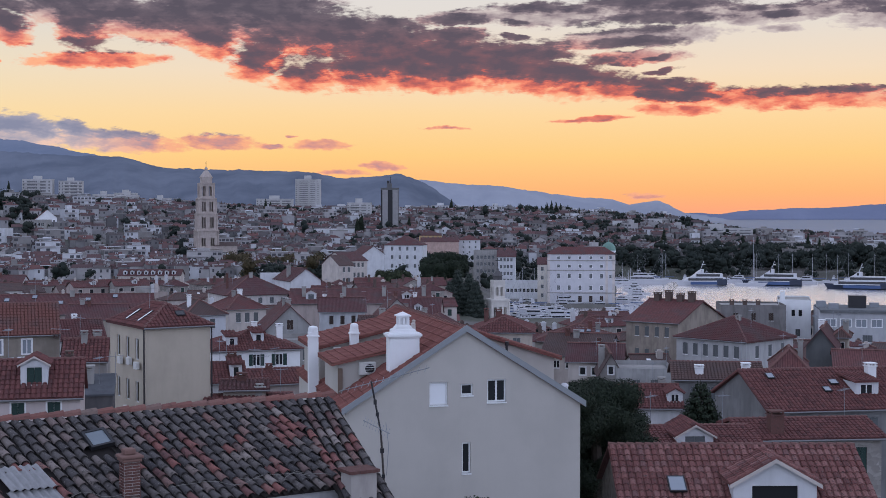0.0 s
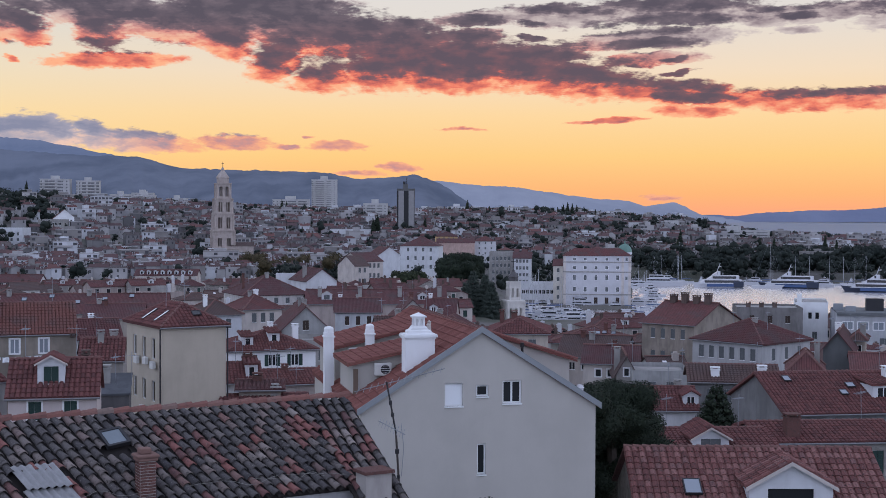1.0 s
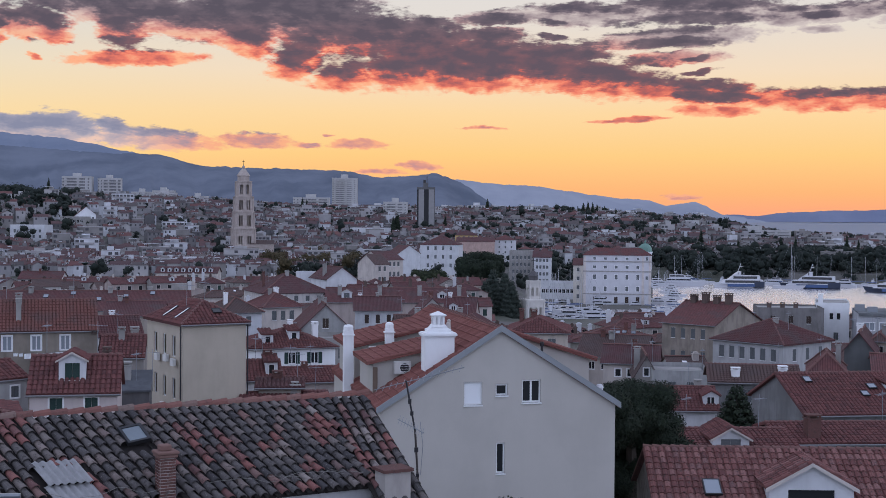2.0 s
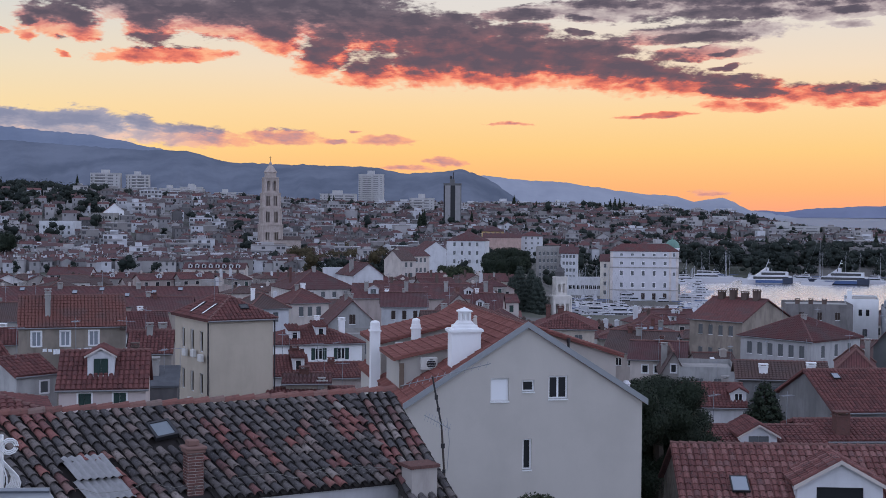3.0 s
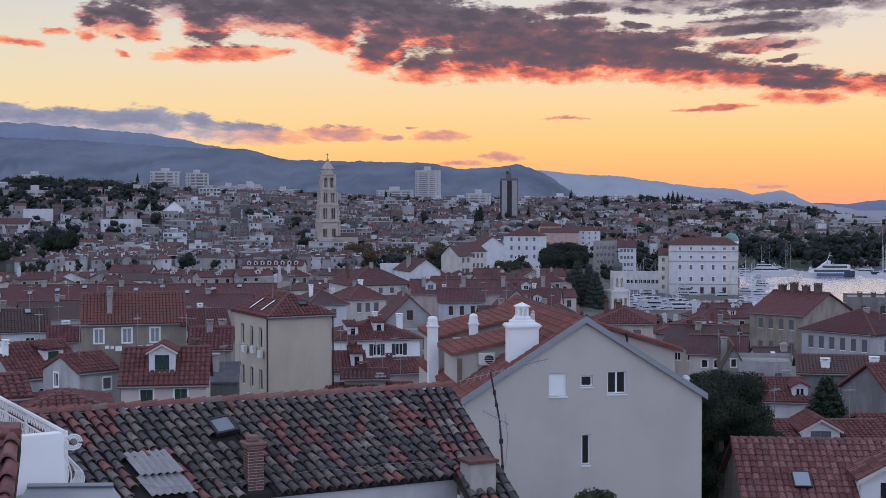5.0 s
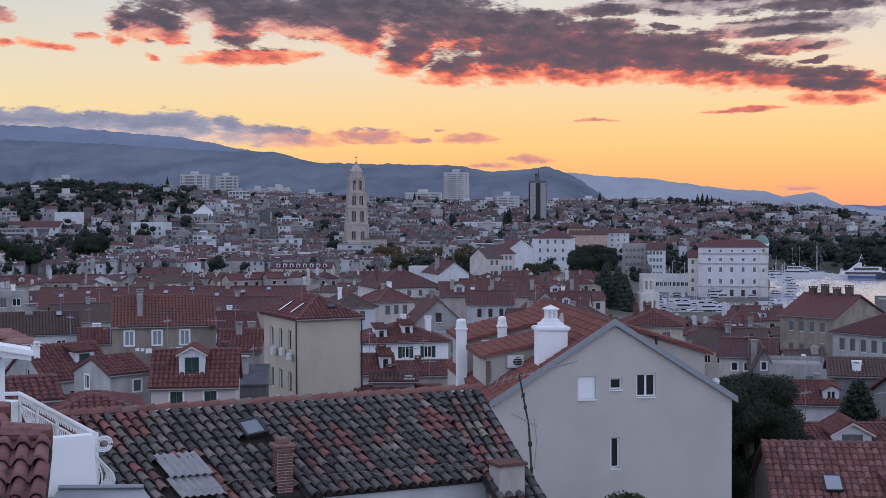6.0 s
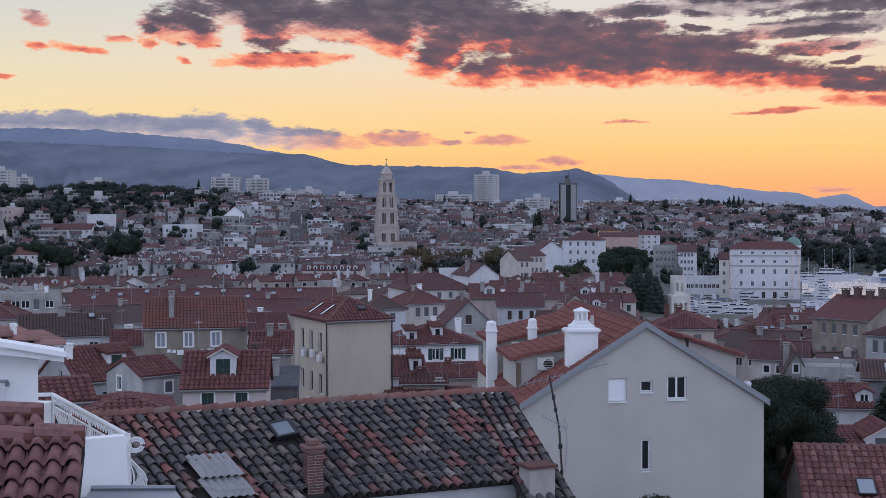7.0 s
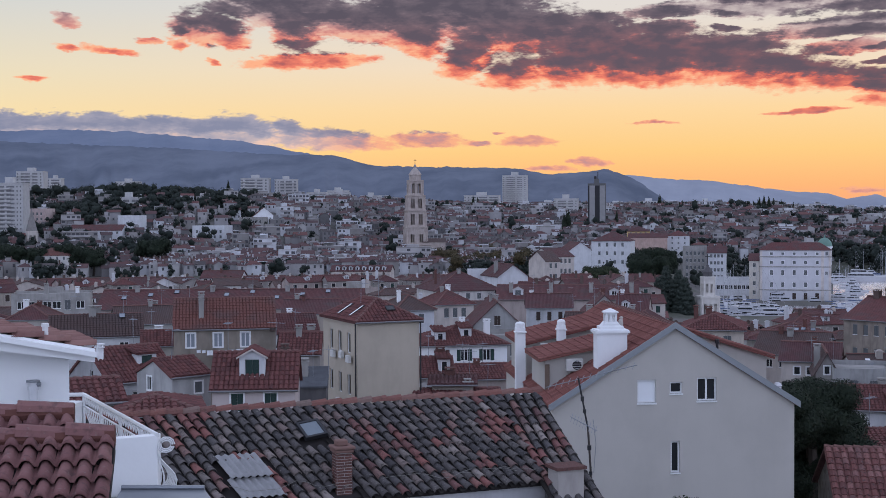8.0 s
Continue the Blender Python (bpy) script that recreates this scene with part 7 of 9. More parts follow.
def tower_block(label, bearing, dist, w, d, base, top, cols, floors, dark=False):
    root = thing("apartment_block", spot(bearing, dist, 0, bearing * 0.6), label, "building", "apartment blocks")
    c = root.matrix_basis.translation
    base = min(base, ground(c.x, c.y))
    FOOTPRINTS.append((c.x, c.y, 0.5 * math.hypot(w, d)))
    wall = plaster((0.46, 0.455, 0.46), 0.2) if not dark else plaster((0.14, 0.14, 0.145), 0.2)
    g = Geo()
    g.box(-w / 2, 0, base, w / 2, d, top)
    g.box(-w / 2 - 0.2, -0.2, top, w / 2 + 0.2, d + 0.2, top + 0.6)
    put("wall", g, wall, root)
    r = Geo()
    r.box(-w * 0.16, d * 0.3, top + 0.6, w * 0.12, d * 0.7, top + 4.0)
    put("roof_house", r, wall, root)
    if dark:
        for s in (-0.26, 0.32):
            f = Geo()
            f.box((s - 0.15) * w, -0.3, base, (s + 0.15) * w, -0.01, top - 1.0)
            put("facade_panel", f, plaster((0.3, 0.295, 0.3), 0.1), root)
        for a0, a1 in ((-0.1, 0.16), (-0.5, -0.42)):
            f = Geo()
            f.box(a0 * w, -0.12, base, a1 * w, -0.01, top - 1.0)
            put("glass_strip", f, plain("black_glass", (0.02, 0.02, 0.024), 0.4), root)
        m = Geo()
        m.box(-0.16 * w, d * 0.4, top + 0.6, -0.02 * w, d * 0.6, top + 6)
        m.tube([(0.05 * w, d / 2, top), (0.05 * w, d / 2, top + 9)], 0.3, 6)
        put("roof_mast", m, DARKMETAL, root)
        return root
    fh = min(3.2, (top - base - 3) / floors)
    for k in range(floors):
        z = top - 0.8 - (k + 1) * fh
        cw = w / cols
        for i in range(cols):
            in_band = (i < cols * 0.6) if cols % 2 else (i >= cols * 0.2)
            # wide ones behind balconies are flat dark panels painting the recess's shade
            deep = 0.97 if in_band and i % 3 else 0.36
            b = Geo()
            b.box(0, -0.03, 1.0, cw * deep, 0.05, fh - 0.45)
            key = ("block", round(cw, 2), round(fh, 2), deep)
            if key not in WINDOW_MESHES:
                WINDOW_MESHES[key] = b.mesh("window", [plain("shaded_glass", (0.17, 0.17, 0.18), 0.3)])
            put("window", WINDOW_MESHES[key], None, root, m=pose(-w / 2 + i * cw + cw * 0.14, 0, z))
        s = Geo()
        a0, a1 = (-w / 2, 0.1 * w) if cols % 2 else (-0.3 * w, w / 2)
        s.box(a0, -1.1, z, a1, -0.004, z + 0.9)
        put("balcony", s, plaster((0.52, 0.51, 0.51), 0.3), root)
    return root


tower_block("pale high-rise apartment block with banded balconies", -5.93, 1250, 23.9, 14.0, 34.1, 70.8, 7, 17)
tower_block("pale high-rise apartment block with banded balconies", -3.69, 1080, 20.2, 12.0, 27.4, 46.1, 7, 7)
tower_block("dark glass office tower with a pale concrete frame", -2.35, 960, 12.9, 13.0, 22.2, 55.5, 4, 24, dark=True)
tower_block("pale high-rise apartment block with banded balconies", -17.33, 1400, 29.8, 14.0, 53.8, 73.5, 7, 9)
tower_block("pale high-rise apartment block with banded balconies", -16.00, 1400, 23.1, 14.0, 54.0, 72.1, 8, 8)
tower_block("pale high-rise apartment block with banded balconies", -13.67, 1250, 19.6, 14.0, 40.4, 55.1, 6, 6)
tower_block("pale high-rise apartment block with banded balconies", -7.39, 1350, 37.0, 18.0, 40.0, 53.3, 10, 5)
tower_block("long pale institute building", -7.60, 1120, 76.0, 14.0, 29.6, 36.4, 30, 2)
tower_block("pale high-rise apartment block with banded balconies", -27.60, 790, 17.2, 14.0, 27.0, 52.5, 9, 13)
tower_block("pale high-rise apartment block with banded balconies", -26.71, 1250, 24.5, 16.0, 51.2, 74.8, 7, 11)
tower_block("pale high-rise apartment block with banded balconies", -25.73, 1550, 15.5, 14.0, 58.1, 77.3, 4, 7)
tower_block("pale high-rise apartment block with banded balconies", -14.65, 1400, 21.3, 14.0, 41.5, 58.3, 6, 6)
tower_block("pale high-rise apartment block with banded balconies", -22.73, 1500, 26.1, 16.0, 59.1, 72.3, 6, 4)
tower_block("long terraced apartment building with pale balconies", 7.70, 1000, 26.1, 14.0, 12.1, 27.8, 9, 5)
tower_block("long terraced apartment building with pale balconies", 9.34, 1040, 38.4, 14.0, 11.5, 29.4, 12, 6)
tower_block("long terraced apartment building with pale balconies", 11.87, 1080, 58.7, 14.0, 13.3, 25.2, 16, 4)
tower_block("pale high-rise apartment block with banded balconies", -12.29, 1450, 22.1, 14.0, 42.2, 55.2, 6, 4)
tower_block("pale high-rise apartment block with banded balconies", -13.74, 1450, 23.3, 14.0, 40.8, 60.9, 6, 6)
tower_block("long terraced apartment building with pale balconies", -22.74, 900, 15.7, 12.0, 27.6, 45.9, 6, 5)


# ---- boats ----
def hull(g, L, B, H, mat=0, deckmat=1, rake=0.12):
    """A lofted boat hull, bow at +x."""
    n, pts = 12, []
    for i in range(n + 1):
        t = i / n
        x = -L / 2 + L * t
        b = B / 2 * (1 - max(0, (t - 0.45) / 0.55) ** 2.2) * (0.9 + 0.1 * min(1, t * 4))
        h = H * (1 + 0.35 * t * t)
        xb = x - L * rake * (t ** 3)
        pts += [(xb, -b * 0.7, -0.3), (x, -b, h), (x, b, h), (xb, b * 0.7, -0.3)]
    f = []
    for i in range(n):
        a, c = 4 * i, 4 * (i + 1)
        f += [(a, c, c + 1, a + 1), (a + 2, c + 2, c + 3, a + 3)]
    g.add(pts, f + [(0, 1, 2, 3)], mat)
    g.add(pts, [(4 * i + 1, 4 * i + 5, 4 * i + 6, 4 * i + 2) for i in range(n)], deckmat)


def motor_yacht(L, label, dark=False):
    root = thing("motor_yacht", pose(0, 0, 0), label, "boat", "moored boats")
    B, H = L * 0.26, L * 0.085
    g = Geo()
    hull(g, L, B, H)
    put("hull", g, [HULL_BLUE if dark else HULL_WHITE, HULL_WHITE], root)
    z = H
    for k, (a, b) in enumerate(((-0.36, 0.22), (-0.3, 0.08))):
        c = Geo()
        x0, x1, w = a * L, b * L, B * (0.36 - 0.06 * k)
        h = L * 0.06 + 0.4
        v = [(x0, -w, z), (x1, -w, z), (x1, w, z), (x0, w, z), (x0 + 0.2, -w * 0.92, z + h), (x1 - L * 0.09, -w * 0.9, z + h), (x1 - L * 0.09, w * 0.9, z + h), (x0 + 0.2, w * 0.92, z + h)]
        c.add(v, [(4, 5, 6, 7), (0, 1, 5, 4), (1, 2, 6, 5), (2, 3, 7, 6), (3, 0, 4, 7)])
        cab = put("cabin", c, HULL_WHITE, root)
        s = Geo()
        for sy in (-1, 1):
            s.box(x0 + 0.4, sy * w * 0.965 - 0.05, z + h * 0.45, x1 - L * 0.07, sy * w * 0.965 + 0.05, z + h * 0.82)
        put("window_band", s, PANE, cab)
        z += h
    m = Geo()
    m.tube([(-0.12 * L, 0, z), (-0.16 * L, 0, z + L * 0.1)], 0.08, 6)
    m.box(-0.2 * L, -B * 0.25, z + L * 0.05, -0.14 * L, B * 0.25, z + L * 0.06)
    put("radar_arch", m, HULL_WHITE, root)
    return root


def sail_boat(L, mast):
    root = thing("sailing_boat", pose(0, 0, 0), "moored white sailing boat with bare mast and furled sail", "boat", "moored boats")
    g = Geo()
    hull(g, L, L * 0.28, L * 0.08)
    put("hull", g, [HULL_WHITE, HULL_WHITE], root)
    c = Geo()
    c.box(-L * 0.1, -L * 0.08, L * 0.08, L * 0.2, L * 0.08, L * 0.13)
    put("cabin", c, HULL_WHITE, root)
    m = Geo()
    m.tube([(L * 0.05, 0, 0.4), (L * 0.05, 0, mast)], [0.09, 0.05], 6)
    mo = put("mast", m, HULL_WHITE, root)
    b = Geo()
    b.tube([(L * 0.05, 0, L * 0.2), (-L * 0.35, 0, L * 0.2)], 0.16, 6)
    put("boom", b, plain("sail_cover", (0.1, 0.14, 0.25), 0.8), mo)
    for a in (L * 0.48, -L * 0.48):
        s = Geo()
        s.tube([(L * 0.05, 0, mast), (a, 0, L * 0.1)], 0.02, 4)
        put("stay", s, ZINC, root)
    return root


def ferry(L, label, blue):
    root = thing("catamaran_ferry", pose(0, 0, 0), label, "ferry", "moored ferries")
    B = L * 0.26
    g = Geo()
    hull(g, L, B, 2.0, 0, 1, 0.06)
    put("hull", g, [HULL_BLUE if blue else HULL_WHITE, HULL_WHITE], root)
    z = 2.0
    for k, (a, b) in enumerate(((-0.48, 0.36), (-0.42, 0.2), (-0.05, 0.1))):
        h, w = 2.0, B * (0.48 - 0.05 * k)
        x0, x1 = a * L, b * L
        c = Geo()
        v = [(x0, -w, z), (x1, -w, z), (x1, w, z), (x0, w, z), (x0, -w * 0.95, z + h), (x1 - 2.8, -w * 0.9, z + h), (x1 - 2.8, w * 0.9, z + h), (x0, w * 0.95, z + h)]
        c.add(v, [(4, 5, 6, 7), (0, 1, 5, 4), (1, 2, 6, 5), (2, 3, 7, 6), (3, 0, 4, 7)])
        cab = put("deckhouse", c, HULL_WHITE, root)
        s = Geo()
        for sy in (-1, 1):
            s.box(x0 + 1.5, sy * w * 0.97 - 0.08, z + 0.45, x1 - 2.4, sy * w * 0.97 + 0.08, z + 1.65)
        put("window_band", s, PANE, cab)
        z += h
    s = Geo()
    for sy in (-1, 1):
        s.box(-0.47 * L, sy * B * 0.49 - 0.06, 0.5, 0.22 * L, sy * B * 0.49 + 0.06, 1.9)
    put("stripe", s, plain("blue_stripe", (0.05, 0.09, 0.2), 0.5), root)
    st = Geo()
    st.box(-0.505 * L, -B * 0.5, 0.2, -0.3 * L, B * 0.5, 3.2)
    soft_edges(put("stern", st, HULL_BLUE, root, "dark blue stern"), 0.25)
    m = Geo()
    m.tube([(0, 0, z), (-1.5, 0, z + 4)], 0.15, 6)
    m.box(-2.2, -1.6, z + 2.2, -0.8, 1.6, z + 2.4)
    put("radar_mast", m, HULL_WHITE, root)
    return root


HULL_WHITE = plain("boat_white", (0.5, 0.51, 0.55), 0.35, vary=0.15)
HULL_BLUE = plain("boat_blue", (0.025, 0.034, 0.06), 0.45)


def moored(proto, first, bearing, dist, turn, m=Matrix.Identity(4)):
    at = spot(bearing, dist, 0.0, turn) @ m
    if first:
        proto.matrix_basis = at
        return proto
    return copy_thing(proto, at)


YACHT_S = motor_yacht(9.0, "moored white motor boat")
YACHT_M = motor_yacht(15.0, "moored white motor yacht with dark windows")
YACHT_L = motor_yacht(24.0, "large white motor yacht at the quay")
SAIL_S = sail_boat(12.0, 15.0)
SAIL_L = sail_boat(16.0, 24.0)
FERRY_W = ferry(25.0, "white fast ferry with a dark stern", False)
FERRY_B = ferry(29.0, "white and blue catamaran ferry", True)
FERRY_C = ferry(32.0, "long blue and white catamaran ferry", True)
moored(YACHT_S, True, 3.38, 454, 100)
moored(YACHT_S, False, 5.26, 459, 10)
moored(YACHT_S, False, 2.90, 498, 0)
moored(SAIL_S, True, 3.44, 479, 10)
moored(YACHT_S, False, 4.03, 433, -10)
moored(YACHT_S, False, 3.82, 431, 80)
moored(YACHT_S, False, 4.48, 431, 120)
moored(YACHT_S, False, 3.80, 498, 120)
moored(YACHT_S, False, 3.16, 424, 120)
moored(YACHT_S, False, 3.56, 497, 60)
moored(YACHT_S, False, 4.03, 441, 120)
moored(YACHT_S, False, 4.70, 427, 180)
moored(YACHT_S, False, 4.74, 451, 120)
moored(YACHT_S, False, 5.16, 491, 170)
moored(SAIL_S, False, 4.09, 477, 170)
moored(YACHT_S, False, 3.93, 448, 100)
moored(YACHT_S, False, 3.89, 433, 170)
moored(YACHT_S, False, 3.69, 451, 0)
moored(YACHT_S, False, 3.36, 470, 0)
moored(SAIL_S, False, 5.10, 422, 170)
moored(YACHT_S, False, 4.65, 442, -10)
moored(YACHT_S, False, 5.40, 428, 0)
moored(SAIL_S, False, 3.01, 446, 0)
moored(YACHT_S, False, 5.03, 452, 80)
moored(SAIL_S, False, 7.81, 539, 0)
moored(SAIL_S, False, 7.78, 474, -10)
moored(SAIL_S, False, 8.58, 670, 170)
moored(YACHT_S, False, 8.46, 462, 100)
moored(SAIL_S, False, 8.29, 481, 170)
moored(YACHT_S, False, 8.40, 576, 60)
moored(YACHT_S, False, 8.19, 442, 100)
moored(YACHT_S, False, 7.69, 641, 60)
moored(YACHT_S, False, 8.64, 446, 80)
moored(YACHT_S, False, 8.30, 625, 180)
moored(YACHT_S, False, 8.67, 573, 0)
moored(SAIL_S, False, 8.65, 458, 170)
moored(SAIL_S, False, 8.06, 462, 0)
moored(YACHT_S, False, 8.33, 514, 180)
moored(YACHT_S, False, 15.50, 697, 120)
moored(SAIL_S, False, 13.43, 702, 10)
moored(YACHT_S, False, 18.88, 707, 0)
moored(YACHT_S, False, 14.42, 705, 180)
moored(YACHT_S, False, 17.32, 697, 60)
moored(SAIL_S, False, 8.79, 704, 0)
moored(YACHT_M, True, 9.25, 704, 0)
moored(YACHT_S, False, 12.56, 698, -10)
moored(YACHT_S, False, 16.78, 716, 80)
moored(YACHT_S, False, 19.08, 716, 120)
moored(YACHT_S, False, 11.42, 707, 170)
moored(YACHT_S, False, 10.58, 712, 80)
moored(YACHT_M, False, 17.91, 711, 10)
moored(SAIL_S, False, 9.76, 700, 180)
moored(YACHT_S, False, 12.08, 712, -10)
moored(YACHT_M, False, 11.28, 712, 170)
moored(YACHT_S, False, 15.82, 714, 80)
moored(SAIL_S, False, 19.02, 703, 170)
moored(SAIL_S, False, 13.51, 699, 0)
moored(SAIL_S, False, 9.48, 701, -10)
moored(SAIL_S, False, 18.34, 707, -10)
moored(SAIL_S, False, 17.30, 715, 10)
moored(YACHT_S, False, 3.02, 463, 120)
moored(YACHT_M, False, 3.64, 441, 180)
moored(YACHT_S, False, 4.13, 422, 80)
moored(YACHT_S, False, 4.75, 412, 0)
moored(YACHT_S, False, 3.51, 412, 180)
moored(YACHT_M, False, 5.57, 493, 0)
moored(YACHT_S, False, 6.97, 490, 10)
moored(YACHT_S, False, 5.37, 429, 170)
moored(SAIL_S, False, 4.38, 469, 10)
moored(YACHT_S, False, 3.89, 399, 60)
moored(YACHT_S, False, 8.32, 483, 170)
moored(YACHT_S, False, 7.95, 516, 0)
moored(YACHT_S, False, 8.44, 554, 170)
moored(YACHT_S, False, 8.27, 598, 170)
moored(SAIL_S, False, 8.03, 441, -10)
moored(YACHT_S, False, 7.71, 463, 120)
moored(YACHT_L, True, 8.93, 666, 0)
moored(SAIL_S, False, 9.53, 684, -10)
moored(YACHT_M, False, 7.95, 660, 0)
moored(SAIL_L, True, 13.37, 660, 0)
moored(FERRY_W, True, 11.22, 660, 190)
moored(FERRY_B, True, 14.19, 666, 178)
moored(FERRY_C, True, 17.76, 643, 178)
moored(YACHT_M, False, 15.47, 684, 170)
moored(SAIL_S, False, 15.93, 696, 180)
moored(SAIL_S, False, 16.39, 696, 0)
moored(SAIL_S, False, 15.01, 696, 0)
moored(YACHT_M, False, 12.66, 690, 170)
moored(SAIL_S, False, 16.85, 690, 0)
moored(SAIL_S, False, 14.54, 696, 180)
moored(YACHT_S, False, 3.71, 418, 60)
moored(YACHT_M, False, 4.26, 419, 0)
moored(YACHT_M, False, 5.29, 414, 10)
moored(YACHT_M, False, 3.60, 426, 80)
moored(YACHT_S, False, 4.44, 411, 10)
moored(YACHT_M, False, 4.64, 433, 180)
moored(YACHT_S, False, 4.89, 424, 10)
moored(YACHT_S, False, 4.93, 420, 80)
moored(SAIL_S, False, 3.22, 433, 60)
moored(SAIL_S, False, 4.84, 434, 180)
moored(YACHT_S, False, 4.86, 419, 170)
moored(YACHT_S, False, 3.38, 398, 170)
moored(YACHT_S, False, 5.42, 412, 180)
moored(YACHT_S, False, 4.34, 410, 60)
moored(YACHT_S, False, 4.52, 420, 120)
moored(YACHT_S, False, 5.30, 393, 60)
moored(YACHT_S, False, 4.73, 399, 60)
moored(YACHT_S, False, 5.28, 419, 120)
moored(YACHT_S, False, 5.10, 419, 0)
moored(SAIL_S, False, 3.30, 432, 0)
moored(YACHT_S, False, 3.96, 395, 0)
moored(YACHT_S, False, 3.84, 428, 0)
moored(SAIL_S, False, 4.57, 428, 120)
moored(YACHT_S, False, 4.53, 418, 60)
moored(YACHT_S, False, 3.70, 393, 0)
moored(YACHT_S, False, 3.40, 417, 180)


# ---- trees ----
def leaf_crown(blobs, n, size, mat, fill=0.6, core=0.8):
    """Leaf clumps scattered through uneven lobes (x, y, z, rx, ry, rz), round a dark inner mass."""
    rng = np.random.RandomState(len(blobs) * 13 + n % 1000)
    B = np.array(blobs, dtype=float)
    vol = B[:, 3] * B[:, 4] * B[:, 5]
    share = np.maximum(6, (n * vol ** 0.8 / (vol ** 0.8).sum()).astype(int))
    idx = np.repeat(np.arange(len(B)), share)
    k = len(idx)
    d = rng.normal(size=(k, 3))
    d /= np.linalg.norm(d, axis=1)[:, None]
    p = d * rng.uniform(fill, 1.1, size=(k, 1)) * B[idx, 3:] + B[idx, :3]
    a = rng.normal(size=(k, 3))
    a -= d * (a * d).sum(1)[:, None] * 0.6
    a /= np.linalg.norm(a, axis=1)[:, None]
    b = np.cross(d, a) + rng.normal(size=(k, 3)) * 0.3
    s = size * rng.uniform(0.6, 1.4, size=(k, 1))
    quads = np.stack([p - a * s, p + b * s * 0.55, p + a * s, p - b * s * 0.55 + d * s * 0.2], 1).reshape(-1, 3)
    # inner masses: small knobbly spheres
    rows, cols = 5, 8
    th = np.linspace(0.15, 2.99, rows)
    ring = np.array([(math.sin(t) * math.cos(6.2832 * c / cols), math.sin(t) * math.sin(6.2832 * c / cols), math.cos(t)) for t in th for c in range(cols)])
    knob = rng.uniform(0.82, 1.08, size=(len(B), len(ring), 1))
    inner = (ring[None] * knob * core * B[:, None, 3:] + B[:, None, :3]).reshape(-1, 3)
    one = [(i * cols + c, (i + 1) * cols + c, (i + 1) * cols + (c + 1) % cols, i * cols + (c + 1) % cols) for i in range(rows - 1) for c in range(cols)]
    one = np.array(one)
    fq = np.arange(4 * k).reshape(-1, 4)
    fi = (one[None] + (np.arange(len(B)) * len(ring))[:, None, None]).reshape(-1, 4) + 4 * k
    v, f = np.concatenate([quads, inner]), np.concatenate([fq, fi])
    me = bpy.data.meshes.new("crown")
    me.vertices.add(len(v))
    me.vertices.foreach_set("co", v.ravel())
    me.loops.add(f.size)
    me.loops.foreach_set("vertex_index", f.ravel())
    me.polygons.add(len(f))
    me.polygons.foreach_set("loop_start", np.arange(0, f.size, 4))
    me.materials.append(mat)
    me.update(calc_edges=True)
    me.validate()
    return me


def broad_tree(h, r, n, size, mat, label, seed, trunk=0.3):
    rng = random.Random(seed)
    root = thing("tree", pose(0, 0, 0), label, "tree", "town trees")
    t = Geo()
    th = h - r * 1.3
    t.tube([(0, 0, -1.5), (0.05 * r, 0, th * 0.5), (0, 0.04 * r, th + r * 0.3)], [trunk * 1.2, trunk, trunk * 0.6], 8)
    blobs = [(0, 0, h - r, r * 0.75, r * 0.75, r * 0.7)]
    for k in range(11):
        a, e = 6.2832 * k / 11 + rng.uniform(-0.3, 0.3), rng.uniform(-0.5, 0.8)
        q = Vector((math.cos(a) * r * 0.62, math.sin(a) * r * 0.62, h - r + e * r * 0.6))
        rr = r * rng.uniform(0.28, 0.46)
        blobs.append((*q, rr, rr, rr * 0.85))
        t.tube([(0, 0, th * 0.8), (q.x * 0.5, q.y * 0.5, (th * 0.8 + q.z) / 2), tuple(q)], [trunk * 0.5, trunk * 0.3, trunk * 0.1], 5)
    put("trunk", t, BARK, root)
    put("crown", leaf_crown(blobs, n, size, mat), None, root)
    return root


def cypress(h, r, n, size, mat, label, seed):
    root = thing("cypress", pose(0, 0, 0), label, "tree", "town cypresses")
    t = Geo()
    t.tube([(0, 0, -1.5), (0, 0, h * 0.9)], [r * 0.25, 0.03], 6)
    put("trunk", t, BARK, root)
    rng = random.Random(seed)
    blobs = [(rng.uniform(-0.1, 0.1) * r, rng.uniform(-0.1, 0.1) * r, h * (0.1 + 0.09 * k), r * s, r * s, h * 0.09) for k, s in enumerate((0.75, 0.9, 1.0, 0.98, 0.92, 0.8, 0.66, 0.5, 0.34, 0.18))]
    put("crown", leaf_crown(blobs, n, size, mat, fill=0.6), None, root)
    return root


def conifer(h, r, n, size, mat, label):
    root = thing("conifer", pose(0, 0, 0), label, "tree")
    t = Geo()
    t.tube([(0, 0, -1.5), (0, 0, h)], [0.16, 0.02], 8)
    blobs = []
    for k in range(9):
        z = h * (0.18 + 0.09 * k)
        rr = r * (1 - (k / 9.5)) ** 0.8
        for j in range(6):
            a = j * 1.047 + k * 0.7
            blobs.append((math.cos(a) * rr * 0.6, math.sin(a) * rr * 0.6, z, rr * 0.42, rr * 0.42, h * 0.06))
            t.tube([(0, 0, z), (math.cos(a) * rr, math.sin(a) * rr, z - 0.1 * rr)], [0.05, 0.012], 4)
    put("trunk", t, BARK, root)
    put("crown", leaf_crown(blobs, n, size, mat, 0.5, 0.55), None, root)
    return root


